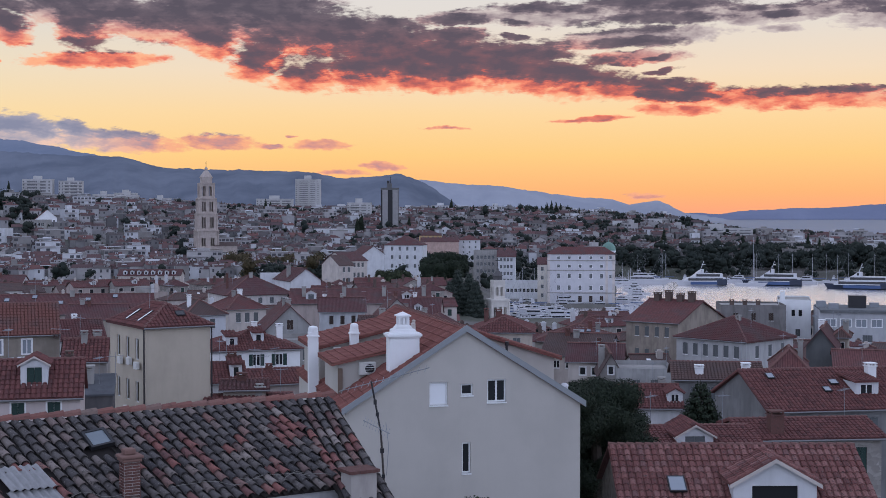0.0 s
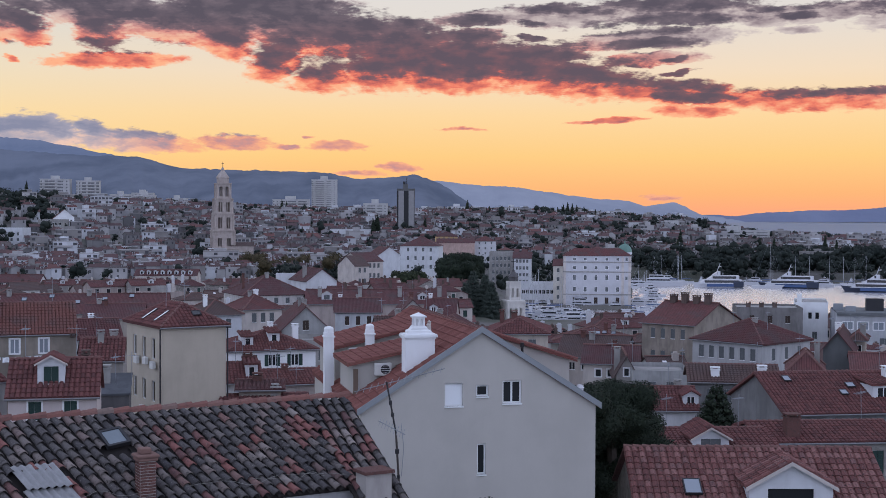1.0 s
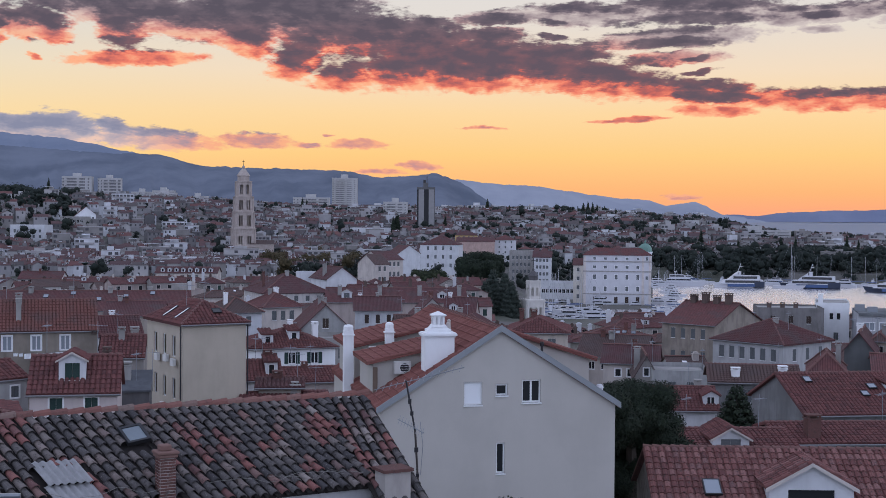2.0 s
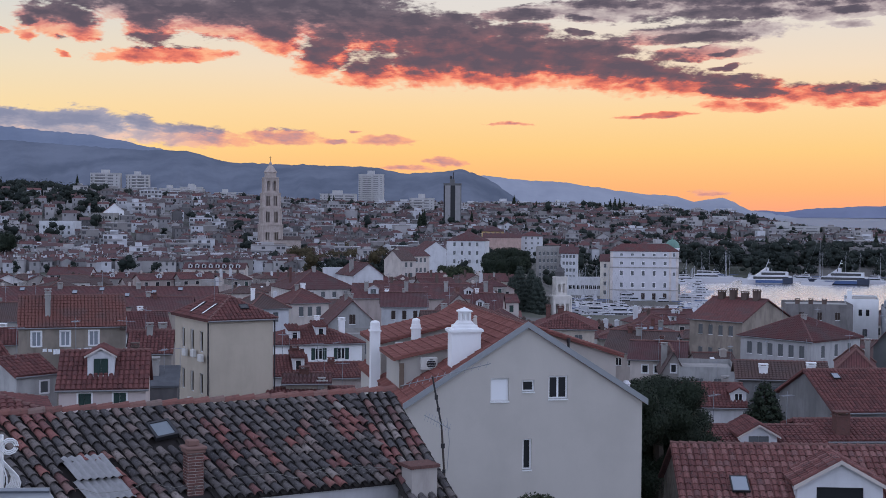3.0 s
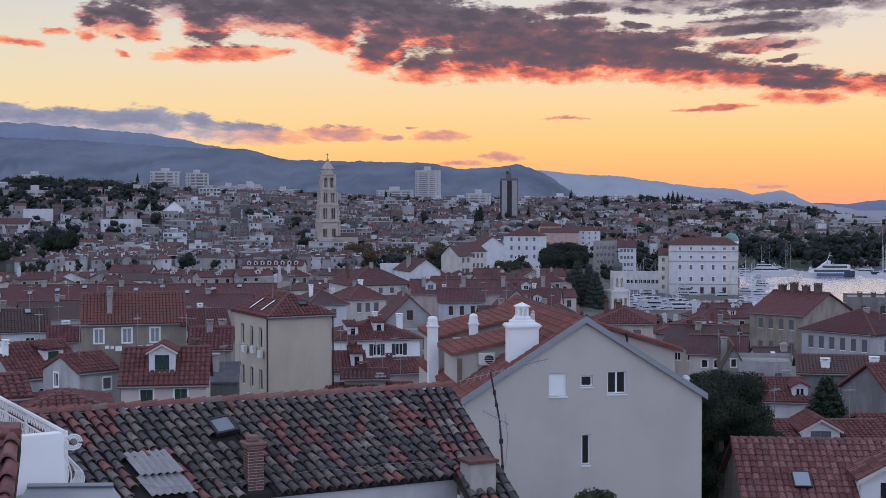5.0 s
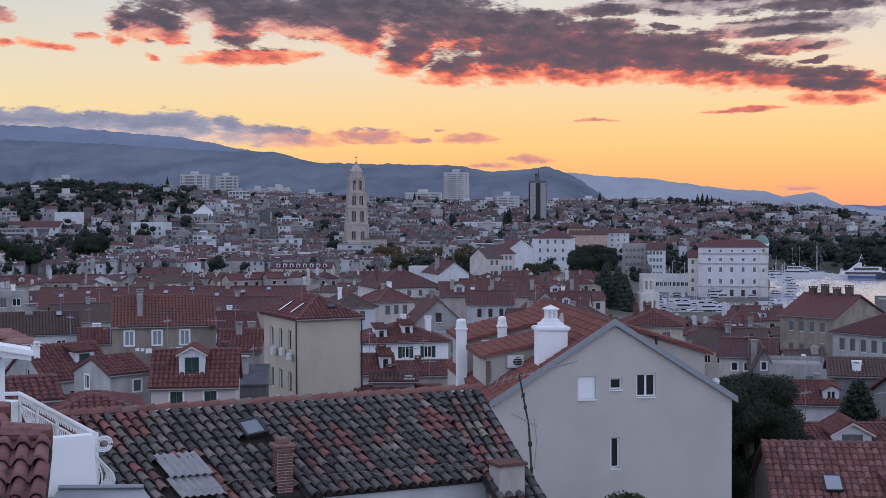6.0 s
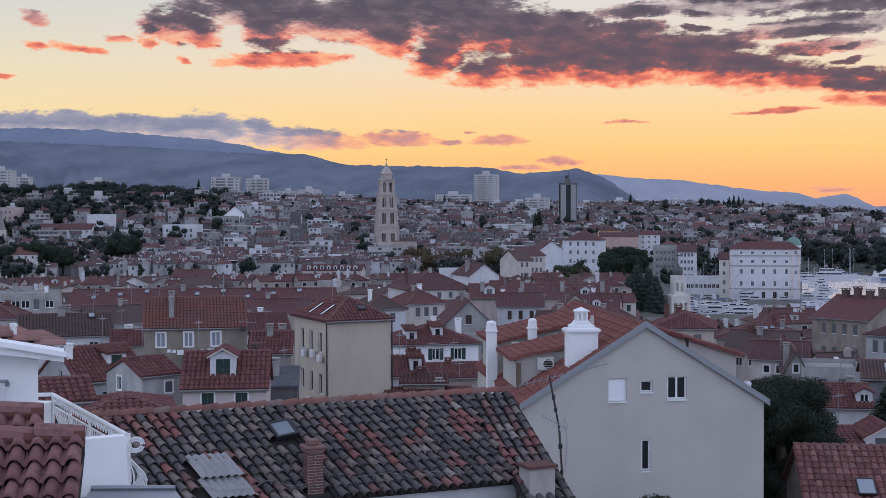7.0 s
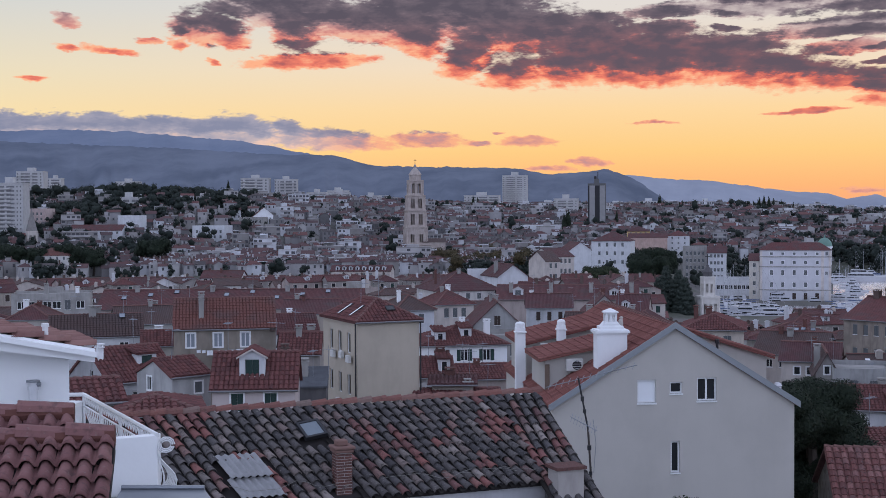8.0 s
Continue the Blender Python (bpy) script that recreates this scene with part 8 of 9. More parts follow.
TREE_BIG = broad_tree(7.4, 2.35, 60000, 0.055, LEAF_DARK, "dense dark green tree between the houses", 1)
TREE_BIG.matrix_basis = pose(7.7, 65.6, 18.2)
copy_thing(TREE_BIG, pose(5.6, 61.8, 18.3, 0, 0, 70))
copy_thing(TREE_BIG, pose(9.0, 67.4, 16.2, 0, 0, 170))
copy_thing(TREE_BIG, pose(6.9, 66.6, 14.6, 0, 0, 250))
SHRUB = broad_tree(4.0, 0.95, 6000, 0.06, LEAF_MID, "leafy green shrub beside the gabled wall", 6, 0.06)
SHRUB.matrix_basis = pose(1.11, 48.99, 18.75)
PINE = conifer(5.2, 2.2, 9000, 0.09, LEAF_DARK, "dark young conifer between the roofs")
PINE.matrix_basis = pose(17.55, 88.27, 16.88)
GROVE = broad_tree(14.0, 6.5, 9000, 0.4, LEAF_DARK, "dark rounded evergreen tree near the quay", 4, 0.5)
GROVE_B = broad_tree(12.0, 5.0, 6000, 0.38, LEAF_MID, "loose grey-green tree by the road", 8, 0.4)
GROVE.matrix_basis = pose(-3.6, 560.0, 4.6, 0, 0, 330)
copy_thing(GROVE, pose(1.0, 565.0, 6.8, 0, 0, 127))
copy_thing(GROVE, pose(5.6, 570.0, 5.3, 0, 0, 232))
copy_thing(GROVE, pose(4.0, 556.9, 3.42, 0, 0, 201))
copy_thing(GROVE, pose(-4.1, 553.0, 2.6, 0, 0, 129))
GROVE_B.matrix_basis = pose(-17.2, 419.6, 6.03, 0, 0, 188)
copy_thing(GROVE_B, pose(-13.3, 424.8, 5.48, 0, 0, 306))
AVENUE_PINE = conifer(15.5, 4.6, 20000, 0.19, LEAF_GREY, "loose grey-green conifer beside the road")
AVENUE_PINE.matrix_basis = pose(4.6, 412.0, 2.2, 0, 0, 179)
copy_thing(AVENUE_PINE, pose(8.2, 404.9, 1.3, 0, 0, 284))
copy_thing(AVENUE_PINE, pose(2.2, 400.0, -0.8, 0, 0, 214))
copy_thing(AVENUE_PINE, pose(10.0, 397.8, -0.6, 0, 0, 42))
copy_thing(GROVE, pose(-258.2, 639.8, 9.03, 0, 0, 192))
copy_thing(GROVE, pose(-250.0, 637.7, 9.92, 0, 0, 256))
copy_thing(GROVE, pose(-281.0, 597.2, 7.84, 0, 0, 120))
copy_thing(GROVE, pose(-274.2, 594.9, 6.51, 0, 0, 211))
copy_thing(GROVE, pose(-304.5, 591.2, 7.17, 0, 0, 82))
copy_thing(GROVE, pose(-295.3, 590.3, 6.08, 0, 0, 212))
copy_thing(GROVE, pose(-266.1, 593.0, 5.99, 0, 0, 353))
copy_thing(GROVE, pose(-311.9, 593.0, 7.97, 0, 0, 291))
CYPRESS = cypress(14.0, 1.8, 2600, 0.3, LEAF_DARK, "slim dark cypress on the slope", 2)
CYPRESS.matrix_basis = pose(-57.4, 898.2, 22.12)
copy_thing(CYPRESS, pose(86.0, 1136.8, 30.85))
copy_thing(CYPRESS, pose(90.0, 1138.4, 31.86))
copy_thing(CYPRESS, pose(94.3, 1136.1, 32.33))
copy_thing(CYPRESS, pose(99.5, 1138.7, 31.37))
copy_thing(CYPRESS, pose(102.6, 1135.4, 29.85))
copy_thing(CYPRESS, pose(110.0, 1139.7, 27.42))
copy_thing(CYPRESS, pose(115.3, 1134.2, 25.90))
copy_thing(CYPRESS, pose(6.4, 1130.0, 32.75))
copy_thing(CYPRESS, pose(10.3, 1128.0, 31.25))
copy_thing(CYPRESS, pose(23.4, 1099.8, 29.03))
copy_thing(CYPRESS, pose(32.1, 1119.5, 27.27))
copy_thing(CYPRESS, pose(-56.2, 898.2, 22.90))
copy_thing(CYPRESS, pose(-59.1, 894.1, 20.55))
copy_thing(CYPRESS, pose(-23.8, 929.7, 17.38))
copy_thing(CYPRESS, pose(125.0, 1123.1, 23.88))
copy_thing(CYPRESS, pose(138.2, 1111.4, 22.86))
copy_thing(CYPRESS, pose(-159.5, 1169.2, 37.28))
copy_thing(CYPRESS, pose(-155.5, 1169.7, 35.77))
copy_thing(CYPRESS, pose(-261.7, 965.1, 29.90))
copy_thing(CYPRESS, pose(-274.1, 982.5, 30.95))
copy_thing(CYPRESS, pose(-396.0, 1185.6, 54.01))
copy_thing(CYPRESS, pose(-59.0, 893.1, 18.22))
copy_thing(CYPRESS, pose(-25.6, 979.7, 21.80))
copy_thing(CYPRESS, pose(7.5, 1150.0, 36.99))
copy_thing(CYPRESS, pose(6.4, 1140.0, 34.40))
copy_thing(CYPRESS, pose(25.8, 1099.7, 31.15))
copy_thing(CYPRESS, pose(91.7, 1146.3, 33.96))
copy_thing(CYPRESS, pose(95.6, 1146.0, 35.45))
copy_thing(CYPRESS, pose(99.6, 1145.7, 34.45))
copy_thing(CYPRESS, pose(103.5, 1145.3, 32.96))
copy_thing(CYPRESS, pose(109.9, 1144.7, 31.46))
copy_thing(CYPRESS, pose(119.8, 1143.7, 29.46))
copy_thing(CYPRESS, pose(102.1, 793.5, 1.06))
copy_thing(CYPRESS, pose(165.3, 833.8, 7.40))
copy_thing(CYPRESS, pose(202.1, 835.9, 9.19))
copy_thing(CYPRESS, pose(135.7, 808.7, 7.75))
copy_thing(CYPRESS, pose(193.5, 838.0, 8.07))
copy_thing(CYPRESS, pose(150.8, 887.3, 13.60))
copy_thing(CYPRESS, pose(-307.7, 1108.1, 40.83))
copy_thing(CYPRESS, pose(-256.7, 1172.2, 36.74))
copy_thing(CYPRESS, pose(-251.9, 1173.3, 36.75))
copy_thing(CYPRESS, pose(-338.6, 1099.0, 31.42))
copy_thing(CYPRESS, pose(-357.9, 715.5, 0.68))
copy_thing(CYPRESS, pose(-309.9, 1107.4, 33.80))
copy_thing(CYPRESS, pose(-283.5, 1166.0, 28.90))
copy_thing(CYPRESS, pose(-253.1, 1173.0, 33.98))
copy_thing(CYPRESS, pose(-265.6, 964.1, 30.20))
copy_thing(CYPRESS, pose(235.2, 837.6, 10.26))
copy_thing(CYPRESS, pose(236.4, 816.5, 7.64))
copy_thing(CYPRESS, pose(246.7, 792.5, 6.25))


# ---- the rest of the town ----
def far_window(st):
    if (st, "far") not in WINDOW_MESHES:
        fr = Geo()
        fr.ring(-0.58, -0.1, 0.58, 1.58, 0.12, -0.06, 0.0)
        fr.box(-0.46, -0.03, 0.0, 0.46, -0.002, 1.48, 1)
        WINDOW_MESHES[(st, "far")] = fr.mesh("window", [LIMESTONE, {"grey": GREYSH, "plain": PANE, "green": GREEN, "brown": BROWNSH}[st]])
    return WINDOW_MESHES[(st, "far")]


def town_house(w, d, h, rise, roof, seed):
    """A town house of the crowd, front to -y, standing at z 0."""
    rng = random.Random(seed)
    root = thing("town_house", pose(0, 0, 0), "old town house with rendered walls and a %s" % ("flat roof terrace" if roof == "flat" else "red clay roof"), "house", "town houses")
    g, r = Geo(), Geo()
    k = 0.25
    g.box(-w / 2, 0, -3, w / 2, d, h)
    if roof == "gx":
        g.add([(-w / 2, 0, h), (-w / 2, d, h), (-w / 2, d / 2, h + rise)], [(0, 1, 2)])
        g.add([(w / 2, 0, h), (w / 2, d, h), (w / 2, d / 2, h + rise)], [(0, 2, 1)])
        s = [[(-w / 2 - k, -k, h), (w / 2 + k, -k, h), (w / 2 + k, d / 2, h + rise + 0.12), (-w / 2 - k, d / 2, h + rise + 0.12)], [(w / 2 + k, d + k, h), (-w / 2 - k, d + k, h), (-w / 2 - k, d / 2, h + rise + 0.12), (w / 2 + k, d / 2, h + rise + 0.12)]]
        top = [((-w / 2 - k, d / 2, h + rise + 0.14), (w / 2 + k, d / 2, h + rise + 0.14))]
    elif roof == "gy":
        g.add([(-w / 2, 0, h), (w / 2, 0, h), (0, 0, h + rise)], [(0, 1, 2)])
        g.add([(-w / 2, d, h), (w / 2, d, h), (0, d, h + rise)], [(0, 2, 1)])
        s = [[(-w / 2 - k, d + k, h), (-w / 2 - k, -k, h), (0, -k, h + rise + 0.12), (0, d + k, h + rise + 0.12)], [(w / 2 + k, -k, h), (w / 2 + k, d + k, h), (0, d + k, h + rise + 0.12), (0, -k, h + rise + 0.12)]]
        top = [((0, -k, h + rise + 0.14), (0, d + k, h + rise + 0.14))]
    elif roof == "hip":
        X, Y0, Y1, hi = w / 2 + k, -k, d + k, h + rise
        m = min(X, (Y1 - Y0) / 2)
        if w < d:
            a, b = (0, Y0 + m, hi), (0, Y1 - m, hi)
            s = [[(-X, Y0, h), (X, Y0, h), a], [(X, Y0, h), (X, Y1, h), b, a], [(X, Y1, h), (-X, Y1, h), b], [(-X, Y1, h), (-X, Y0, h), a, b]]
        else:
            a, b = (-X + m, d / 2, hi), (X - m, d / 2, hi)
            s = [[(-X, Y0, h), (X, Y0, h), b, a], [(X, Y0, h), (X, Y1, h), b], [(X, Y1, h), (-X, Y1, h), a, b], [(-X, Y1, h), (-X, Y0, h), a]]
        top = [(a, b), ((-X, Y0, h + 0.02), a), ((X, Y0, h + 0.02), a if w < d else b)]
    else:
        s, top = [], []
        for x0, y0, x1, y1 in ((-w / 2, 0, w / 2, 0.25), (-w / 2, d - 0.25, w / 2, d), (-w / 2, 0.25, -w / 2 + 0.25, d - 0.25), (w / 2 - 0.25, 0.25, w / 2, d - 0.25)):
            g.box(x0, y0, h + 0.002, x1, y1, h + 0.8)
        r.box(-w * 0.2, d * 0.4, h + 0.002, w * 0.15, d * 0.7, h + 2.2)
    for q in s:
        r.slab(q, 0.15)
    put("wall", g, rng.choice([PLASTERS, PLASTERS, PLASTERS, STONE, LIMESTONE]), root)
    for a, b in top:
        if (Vector(a) - Vector(b)).length > 0.6:
            ridge_tiles(r, a, b, 0.15, 1.0, 1)
    put("roof", r, [(ROOF_OLD if rng.random() < 0.4 else ROOF_FAR) if s else CONCRETE, RIDGE_CLAY], root)
    st = rng.choice(["grey", "plain", "green", "brown"])
    for ang, width, off in ((0, w, (0, 0)), (-90, d, (-w / 2, d / 2)), (90, d, (w / 2, d / 2))):
        n = max(1, int(width / 2.6))
        for row in range(1):
            for i in range(n):
                if rng.random() < (0.75 if ang == 0 else 0.35):
                    m = pose(off[0], off[1], h - 2.1 - 2.9 * row, 0, 0, ang) @ pose(-width / 2 + (i + 0.5) * width / n, 0, 0)
                    put("window", far_window(st if rng.random() < 0.7 else "plain"), None, root, m=m)
    if roof == "gy" and rng.random() < 0.7:
        put("window", far_window("plain"), None, root, m=pose(0, 0, h - 0.1))
    for _ in range(rng.choice([1, 1, 2])):
        c = Geo()
        x, y, q = rng.uniform(-0.38, 0.38) * w, d * rng.uniform(0.25, 0.7), rng.uniform(0.25, 0.42)
        zt = h + rise * rng.uniform(0.7, 1.0) + rng.uniform(0.4, 1.2)
        c.box(x - q, y - q * 0.8, h, x + q, y + q * 0.8, zt)
        c.box(x - q - 0.08, y - q * 0.8 - 0.08, zt, x + q + 0.08, y + q * 0.8 + 0.08, zt + 0.12)
        c.box(x - q * 0.6, y - q * 0.5, zt + 0.12, x + q * 0.6, y + q * 0.5, zt + 0.32)
        put("chimney", c, rng.choice([CONCRETE, WHITE, LIMESTONE, SOOTY, SOOTY]), root)
    if roof == "gx" and rng.random() < 0.3:
        for x in [rng.uniform(-0.3, 0.3) * w] if w < 9 else [-0.25 * w, 0.2 * w]:
            dormer(root, x, d * 0.12, h + rise * 0.24, 1.3, 1.0, d * 0.25, ROOF_FAR, False, "plain", None, rng.choice(["gable", "shed"]))
    if s and roof != "gy" and rng.random() < 0.25:
        p = math.degrees(math.atan2(rise, d / 2))
        skylight(root, pose(rng.uniform(-0.2, 0.2) * w, d * 0.2, h + 0.1 + d * 0.2 * math.tan(radians(p)), p), 0.7, 0.9, rng.choice([PALE_PANE, GLINT_PANE]))
    return root


def clear_of(x, y, r):
    return all((x - a) ** 2 + (y - b) ** 2 > (r * 0.9 + c) ** 2 for a, b, c in FOOTPRINTS)


def crowd():
    rng = random.Random(5)
    kinds = []
    for k in range(20):
        w, d = rng.uniform(5, 10.5), rng.uniform(6, 10)
        hh, rise = rng.uniform(8.5, 11.5), min(w, d) * rng.uniform(0.2, 0.27)
        kinds.append([town_house(w, d, hh, rise, ["gx", "gx", "hip", "gy", "gx", "hip", "flat"][k % 7], k), True, math.hypot(w, d) / 2, hh + rise])
    count, r = 0, 175.0
    while r < 520 and count < 245:
        b = -30.0
        while b < 24:
            bb, rr = b + rng.uniform(-0.4, 0.4), r + rng.uniform(-4, 4)
            b += math.degrees(11.0 / r)
            x, y = rr * math.sin(radians(bb)), rr * math.cos(radians(bb))
            if in_harbour(bb, rr + 8) or in_harbour(bb, rr - 6) or (rr > 380 and bb > 1.4) or (rr > 330 and 0 < bb < 9):
                continue
            kd = rng.choice(kinds)
            if not clear_of(x, y, kd[2]):
                continue
            low = 1.5 if rr < 260 else rng.uniform(-1.0, 1.5)
            # keep the sight lines to the quays open
            lid = EYE - rr * (0.046 if bb < 0 else 0.084 if bb < 6.5 else 0.072)
            low = max(low, ground(x, y) + kd[3] - lid)
            if low > 5.5:
                continue
            FOOTPRINTS.append((x, y, kd[2] * 0.72))
            m = pose(x, y, ground(x, y) - low, 0, 0, -bb + rng.choice([12, 14, 10, -78, 16]) + rng.uniform(-6, 6))
            if kd[1]:
                kd[0].matrix_basis, kd[1] = m, False
            else:
                copy_thing(kd[0], m)
            count += 1
        r += 13.5 + r * 0.012


crowd()


def roof_aerials():
    """Television aerials and dishes on the roofs."""
    rng = random.Random(31)
    proto = thing("roof_aerial", pose(0, 0, 0), "thin rooftop television aerial on a pole", "antenna", "roof aerials")
    g = Geo()
    g.tube([(0, 0, -0.8), (0, 0, 2.2)], 0.02, 5)
    put("pole", g, ZINC, proto)
    g = Geo()
    g.tube([(-0.6, 0, 1.9), (0.6, 0, 1.95)], 0.015, 4)
    boom = put("boom", g, ZINC, proto)
    for k in range(7):
        e = Geo()
        x = -0.55 + 0.18 * k
        e.tube([(x, -0.25, 1.93), (x, 0.25, 1.93)], 0.009, 4)
        put("aerial_rod", e, ZINC, boom)
    first = True
    for q in ROOFTOPS:
        if rng.random() < 0.55 and math.hypot(q.x, q.y) > 70:
            m = pose(q.x + rng.uniform(-1, 1), q.y, q.z, 0, rng.uniform(-3, 3), rng.uniform(0, 180))
            if first:
                proto.matrix_basis, first = m, False
            else:
                copy_thing(proto, m)


roof_aerials()


def far_town():
    """The thousands of houses further out, joined: slots 0-5 walls, 6-8 roofs, 9 window, 10 chimney, 11 pale awning."""
    rng = random.Random(9)
    g = Geo()
    r = 235.0
    while r < 1520:
        b = -31.0
        while b < 24:
            bb, rr = b + rng.uniform(-0.3, 0.3) * 500 / max(r, 500), r + rng.uniform(-5, 5)
            b += math.degrees((rng.uniform(5.0, 9.0) if r < 760 else rng.uniform(5.5, 10.5)) / r)
            x, y = rr * math.sin(radians(bb)), rr * math.cos(radians(bb))
            if in_harbour(bb, rr + 10) or in_harbour(bb, rr - 14) or (bb > 1.4 and 380 < rr < 770) or (rr > 320 and -1 < bb < 9 and rr < 770) or not clear_of(x, y, 3.2 if rr < 640 else 5):
                continue
            if rr < 640 and EYE - rr * (0.05 if bb < 0 else 0.086 if bb < 6.5 else 0.074) < ground(x, y) + 8:
                continue
            if bb > 10 and (rr > 1230 or rng.random() < 0.5):
                continue
            if bb < -13.5 and 700 < rr < 1250 and rng.random() < 0.45:
                continue
            if rng.random() < (0.06 if rr < 760 else 0.14):
                continue
            z = ground(x, y)
            kind = rng.random()
            big = rr > 660 and kind < 0.05
            flat = big or kind > (0.93 if rr < 640 else 0.88)
            w, d, h = (rng.uniform(8, 20), rng.uniform(8, 11), rng.uniform(6.5, 11)) if big else (rng.uniform(4.2, 9.5), rng.uniform(5.0, 7.5), rng.uniform(3.8, 7.8)) if rr > 760 else (rng.uniform(4.0, 9.0), rng.uniform(4.8, 7.0), 5.6 + 1.6 * noise.noise((x / 40.0, y / 40.0, 4.0)) + rng.uniform(-0.7, 0.7))
            m = pose(x, y, z, 0, 0, -bb * 0.7 + rng.choice([4, 8, 14, 8, -75, -82, 30] if rr > 760 else [4, 8, 12, 8, 2, 16, -80]) + rng.uniform(-7, 7))
            wall = rng.choice([1, 2, 4, 5]) if big else rng.choice([0, 1, 1, 2, 4, 4, 5, 5]) if rr < 760 else rng.choice([0, 0, 1, 1, 2, 2, 3, 3, 5, 5, 4 if bb < 2 else 2, 4])
            P = lambda *q: tuple(m @ Vector(q))
            rise = 0.0 if flat else min(w, d) * rng.uniform(0.2, 0.28)
            hip = not flat and rng.random() < 0.25

            def block(x0, y0, z0, x1, y1, z1, mat):
                g.add([P(x0, y0, z0), P(x1, y0, z0), P(x1, y1, z0), P(x0, y1, z0), P(x0, y0, z1), P(x1, y0, z1), P(x1, y1, z1), P(x0, y1, z1)], [(4, 5, 6, 7), (0, 1, 5, 4), (1, 2, 6, 5), (2, 3, 7, 6), (3, 0, 4, 7)], mat)
            gab = not flat and not hip
            g.add([P(-w / 2, -d / 2, -3), P(w / 2, -d / 2, -3), P(w / 2, d / 2, -3), P(-w / 2, d / 2, -3), P(-w / 2, -d / 2, h), P(w / 2, -d / 2, h), P(w / 2, d / 2, h), P(-w / 2, d / 2, h), P(-w / 2, 0, h + rise), P(w / 2, 0, h + rise)],
                  [(0, 1, 5, 4), (1, 2, 6, 9, 5) if gab else (1, 2, 6, 5), (2, 3, 7, 6), (3, 0, 4, 8, 7) if gab else (3, 0, 4, 7)], wall)
            if flat:
                block(-w / 2 - 0.15, -d / 2 - 0.15, h, w / 2 + 0.15, d / 2 + 0.15, h + 0.35, rng.choice([2, 1, 5]))
                block(-w * 0.2, -d * 0.1, h + 0.36, w * 0.15, d * 0.3, h + rng.uniform(1.4, 2.8), wall)
                if rng.random() < 0.35:
                    block(-w * 0.45, -d * 0.45, h + 1.9, w * 0.1, -d * 0.1, h + 2.05, 11)
                for k in range(int(h / 3.1) if big else 0):
                    zb = h - 3.0 - 3.1 * k
                    block(-w / 2, -d / 2 - 1.0, zb, w * 0.3, -d / 2 - 0.004, zb + 1.0, 5)
            else:
                e, rm = 0.35, rng.choice([6, 6, 6, 7, 8])
                q = min(w, d) / 2 + e if hip else 0.0
                lo, hi = h - 0.1, h + rise + 0.15
                for sgn in (-1, 1):
                    g.add([P(-w / 2 - e, sgn * (d / 2 + e), lo), P(w / 2 + e, sgn * (d / 2 + e), lo), P(max(0.0, w / 2 + e - q), 0, hi), P(min(0.0, -w / 2 - e + q), 0, hi)], [(0, 1, 2, 3) if sgn < 0 else (3, 2, 1, 0)], rm)
                    if hip:
                        g.add([P(sgn * (w / 2 + e), -sgn * (d / 2 + e), lo), P(sgn * (w / 2 + e), sgn * (d / 2 + e), lo), P(sgn * max(0.0, w / 2 + e - q), 0, hi)], [(0, 1, 2)], rm)
                if rr < 900 and rng.random() < 0.3:       # dormer
                    dx, dy = rng.uniform(-0.25, 0.25) * w, -d * 0.32
                    block(dx - 0.65, dy, h, dx + 0.65, dy + d * 0.25, h + rise * 0.36 + 0.9, rng.choice([4, 5]))
                    block(dx - 0.8, dy - 0.15, h + rise * 0.36 + 0.91, dx + 0.8, dy + d * 0.25, h + rise * 0.36 + 1.1, rm)
                    g.add([P(dx - 0.4, dy - 0.03, h + rise * 0.36), P(dx + 0.4, dy - 0.03, h + rise * 0.36), P(dx + 0.4, dy - 0.03, h + rise * 0.36 + 0.75), P(dx - 0.4, dy - 0.03, h + rise * 0.36 + 0.75)], [(0, 1, 2, 3)], 9)
                if rng.random() < 0.1:       # roof light or terrace canopy
                    block(-w * 0.2, -d * 0.35, h + rise * 0.4 + 0.2, w * 0.1, -d * 0.15, h + rise * 0.6 + 0.3, 11)
            for _ in range(rng.choice([0, 1, 1, 2])):
                cx, cy, cw = rng.uniform(-0.4, 0.4) * w, rng.uniform(-0.25, 0.25) * d, rng.uniform(0.25, 0.45)
                block(cx - cw, cy - cw, h, cx + cw, cy + cw, h + rise + rng.uniform(0.6, 1.5), rng.choice([10, 10, 1, 4, 5] if rr < 760 else [10, 10, 2, 3, 1]))
            for face, width, depth in ((0, w, d), (1, d, w)):
                n = max(1, int(width / 2.4))
                side = Matrix.Rotation(radians(90 * face * (1 if rng.random() < 0.5 else -1)), 4, "Z")
                for row in range(int(h / 2.9)):
                    for i in range(n):
                        if rng.random() < 0.66:
                            cx, cz, ww = -width / 2 + (i + 0.5) * width / n, h - 2.1 - 2.9 * row, 0.48 if not big else 0.95
                            q = [side @ Vector((cx + a, -depth / 2 - 0.04, cz + c)) for a, c in ((-ww, 0), (ww, 0), (ww, 1.45), (-ww, 1.45))]
                            g.add([P(*v) for v in q], [(0, 1, 2, 3)], 9)
        r += 6.8 if r < 760 else 8.6 + (r - 560) * 0.008
    walls = [plain("far_render_%d" % i, c, 0.95, vary=0.5, scale=0.25, spec=0.1) for i, c in enumerate(((0.25, 0.24, 0.245), (0.4, 0.39, 0.4), (0.32, 0.305, 0.3), (0.18, 0.175, 0.18), (0.7, 0.71, 0.75), (0.5, 0.485, 0.49)))]
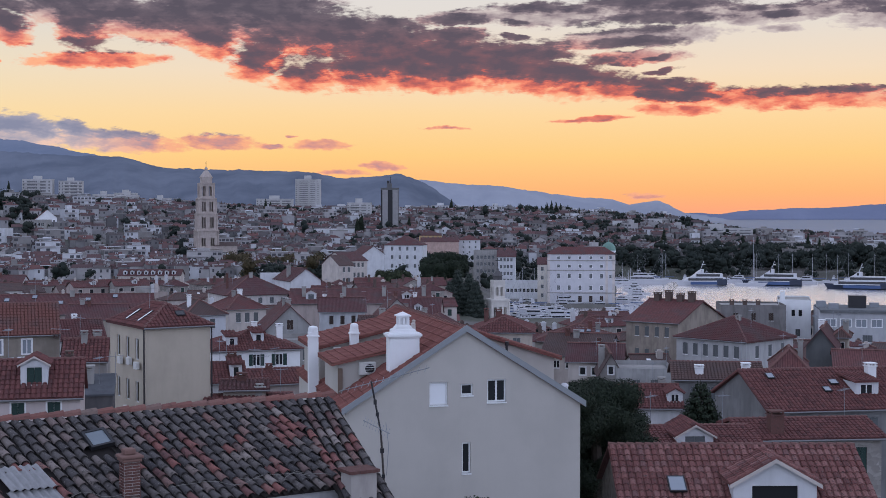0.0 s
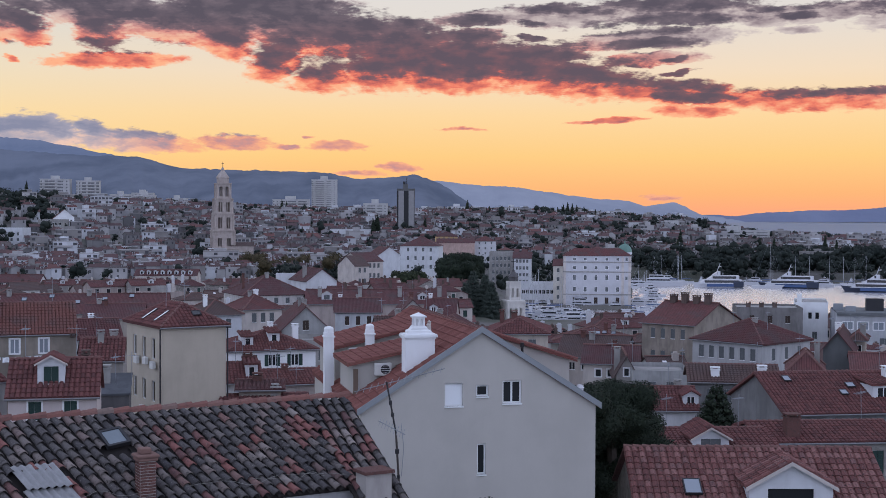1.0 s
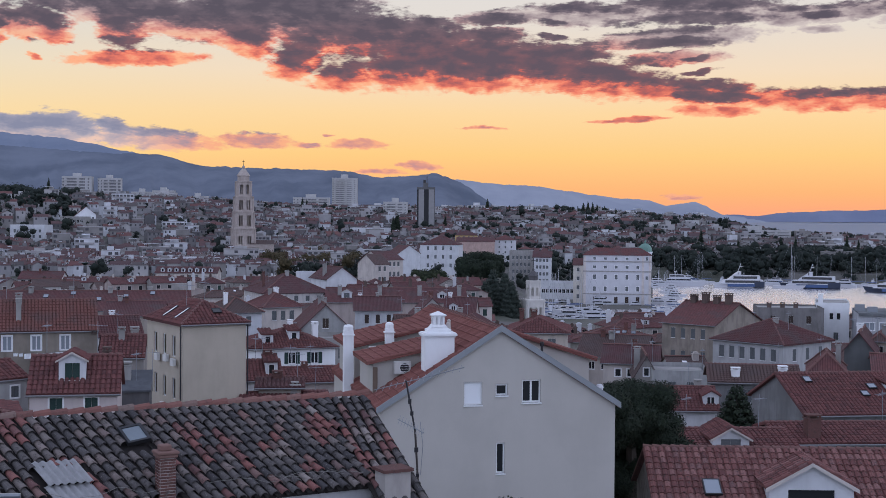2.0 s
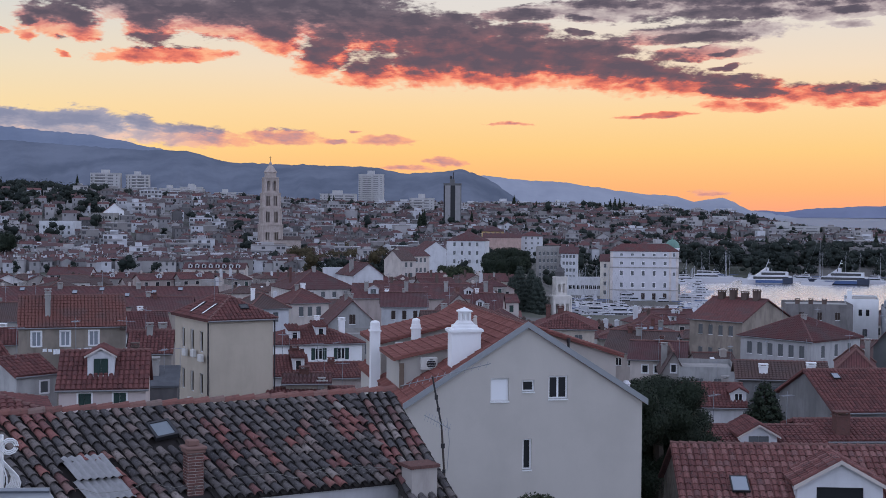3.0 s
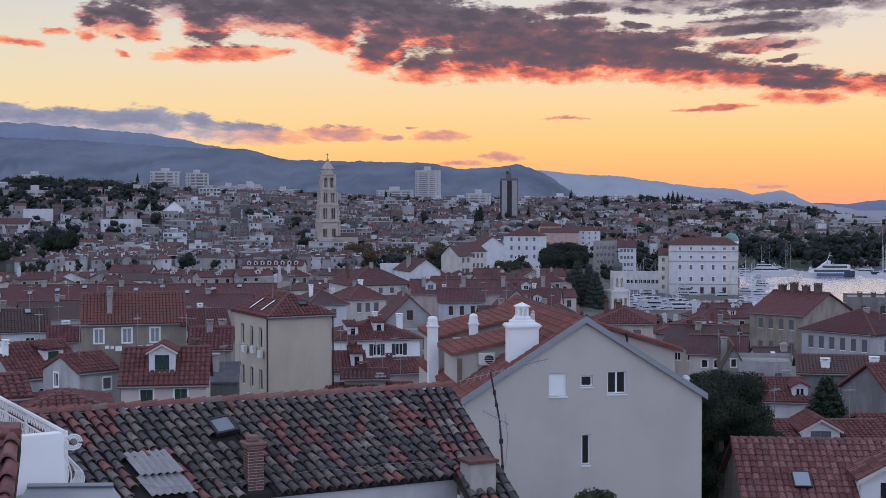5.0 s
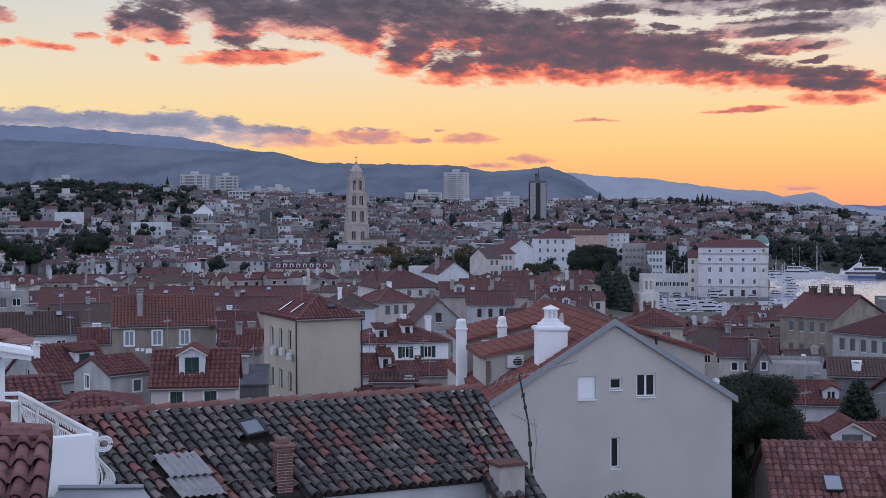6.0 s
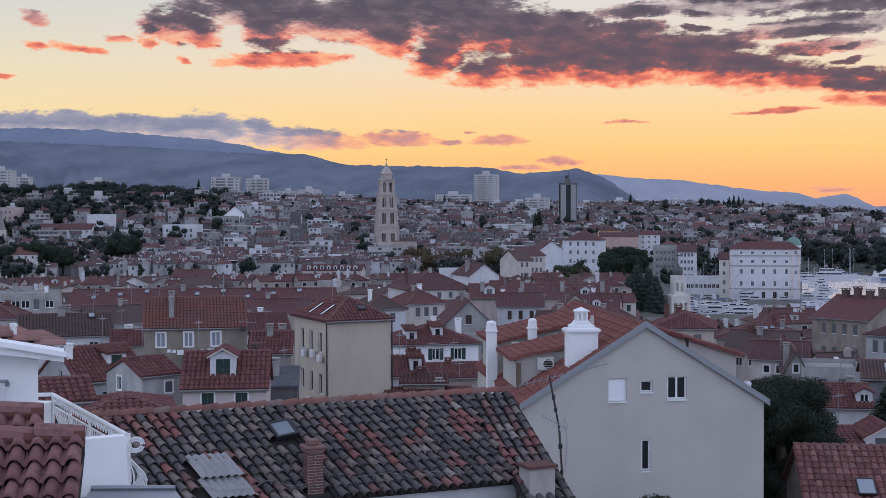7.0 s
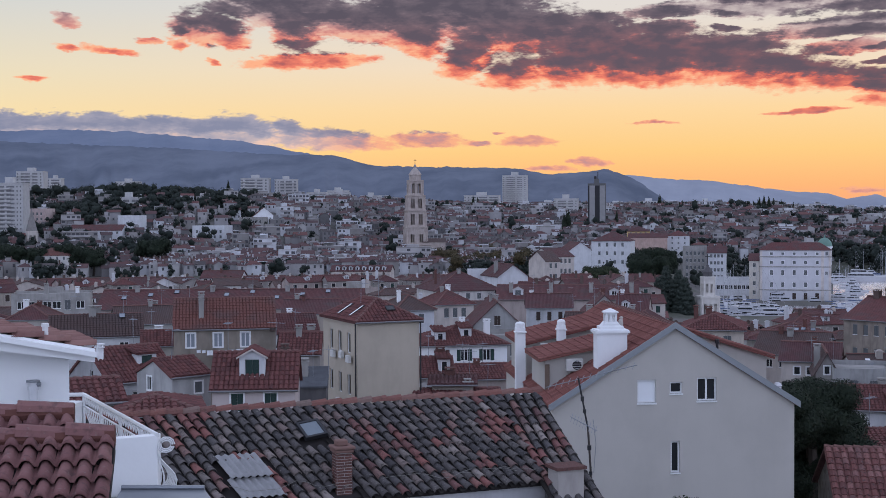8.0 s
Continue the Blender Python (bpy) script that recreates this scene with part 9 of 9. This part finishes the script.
    roofs = [roof_tiles("far_clay_roof", [(0, (0.11, 0.066, 0.068)), (0.5, (0.088, 0.063, 0.066)), (1, (0.135, 0.077, 0.076))], 0.3),
             roof_tiles("far_brown_roof", [(0, (0.11, 0.094, 0.094)), (0.5, (0.085, 0.076, 0.078)), (1, (0.145, 0.12, 0.115))], 0.3),
             roof_tiles("far_bright_roof", [(0, (0.135, 0.066, 0.064)), (0.5, (0.115, 0.062, 0.062)), (1, (0.165, 0.082, 0.077))], 0.2)]
    ob = put("far_town", g, walls + roofs + [plain("far_glass", (0.075, 0.075, 0.085), 0.35), SOOTY, plain("pale_awning", (0.72, 0.73, 0.76), 0.7, vary=0.1)])
    tagged(ob, "hundreds of pale houses with red roofs on the far slopes", "town", kind="stuff")


far_town()


def far_woods():
    """Dark clumps of trees between the far houses, on the hill and along the shore."""
    rng = random.Random(21)
    blobs = []
    def clump(b, r, n, spread, h):
        nonlocal blobs
        for _ in range(n):
            bb, rr = b + rng.gauss(0, spread), r + rng.gauss(0, 25)
            if in_harbour(bb, rr) or in_harbour(bb, rr - 8):
                continue
            x, y = rr * math.sin(radians(bb)), rr * math.cos(radians(bb))
            z, s = ground(x, y), h * rng.uniform(0.6, 1.1)
            w = s * rng.uniform(0.42, 0.62)
            for k in range(6):       # uneven lobes
                a, q = rng.uniform(0, 6.283), w * rng.uniform(0.35, 0.7)
                o = w * rng.uniform(0.1, 0.75)
                blobs.append((x + math.cos(a) * o, y + math.sin(a) * o, z + s * rng.uniform(0.25, 0.92), q, q, q * rng.uniform(0.6, 1.1)))
    clump(-26.57, 900, 50, 1.2, 11)
    clump(-24.50, 860, 50, 1.2, 11)
    clump(-21.93, 900, 60, 1.2, 11)
    clump(-19.78, 940, 40, 1, 10)
    clump(-18.82, 900, 30, 0.8, 9)
    clump(-25.65, 1050, 60, 1.3, 12)
    clump(-23.34, 1000, 60, 1.3, 13)
    clump(-20.50, 1060, 60, 1.2, 12)
    clump(-18.57, 1120, 40, 1, 11)
    clump(-27.24, 1000, 40, 1.2, 12)
    clump(-24.27, 720, 36, 0.9, 9)
    clump(-22.40, 740, 30, 0.7, 10)
    clump(-26.11, 700, 30, 0.9, 9)
    clump(-27.69, 760, 30, 0.8, 10)
    clump(-17.92, 1050, 30, 0.8, 11)
    clump(9.04, 780, 60, 1.2, 10)
    clump(11.45, 790, 60, 1, 11)
    clump(13.82, 800, 60, 1, 11)
    clump(16.15, 800, 50, 1, 11)
    clump(18.42, 800, 60, 1.2, 11)
    clump(20.63, 800, 40, 1.2, 11)
    clump(1.64, 1150, 30, 1, 9)
    clump(4.13, 1180, 40, 1, 10)
    clump(7.82, 1150, 40, 1, 9)
    clump(2.39, 740, 20, 0.5, 8)
    clump(4.38, 720, 24, 0.5, 8)
    clump(-5.56, 640, 24, 0.8, 7)
    clump(-7.53, 640, 18, 0.6, 7)
    clump(12.64, 1150, 50, 1.5, 9)
    clump(16.15, 1150, 60, 1.5, 8)
    for _ in range(620):
        clump(rng.uniform(-14, 10), rng.uniform(840, 1320), 1, 0.1, rng.uniform(5, 9))
    for _ in range(300):
        clump(rng.uniform(8, 24), rng.uniform(738, 775), 1, 0.1, rng.uniform(6, 10))
    for _ in range(560):
        clump(rng.uniform(0, 13), rng.uniform(760, 1300), 1, 0.1, rng.uniform(6, 10))
    for _ in range(900):
        clump(rng.uniform(-30, 10), rng.uniform(600, 1420), 1, 0.1, rng.uniform(5, 10))
    dry, blobs = blobs, []
    for _ in range(40):
        clump(rng.uniform(-9.4, -4.4), rng.uniform(655, 690), 1, 0.1, rng.uniform(8, 11))
    dry, blobs = blobs, dry
    row = leaf_crown(dry, 26000, 0.5, LEAF_DRY, fill=0.7, core=0.72)
    tagged(put("promenade_trees", row, None), "row of promenade trees in dull autumn leaf", "trees", kind="stuff")
    me = leaf_crown(blobs, 260000, 0.55, LEAF_FAR, fill=0.7, core=0.72)
    tagged(put("far_woods", me, None), "dark evergreen trees among the far houses", "trees", kind="stuff")


far_woods()
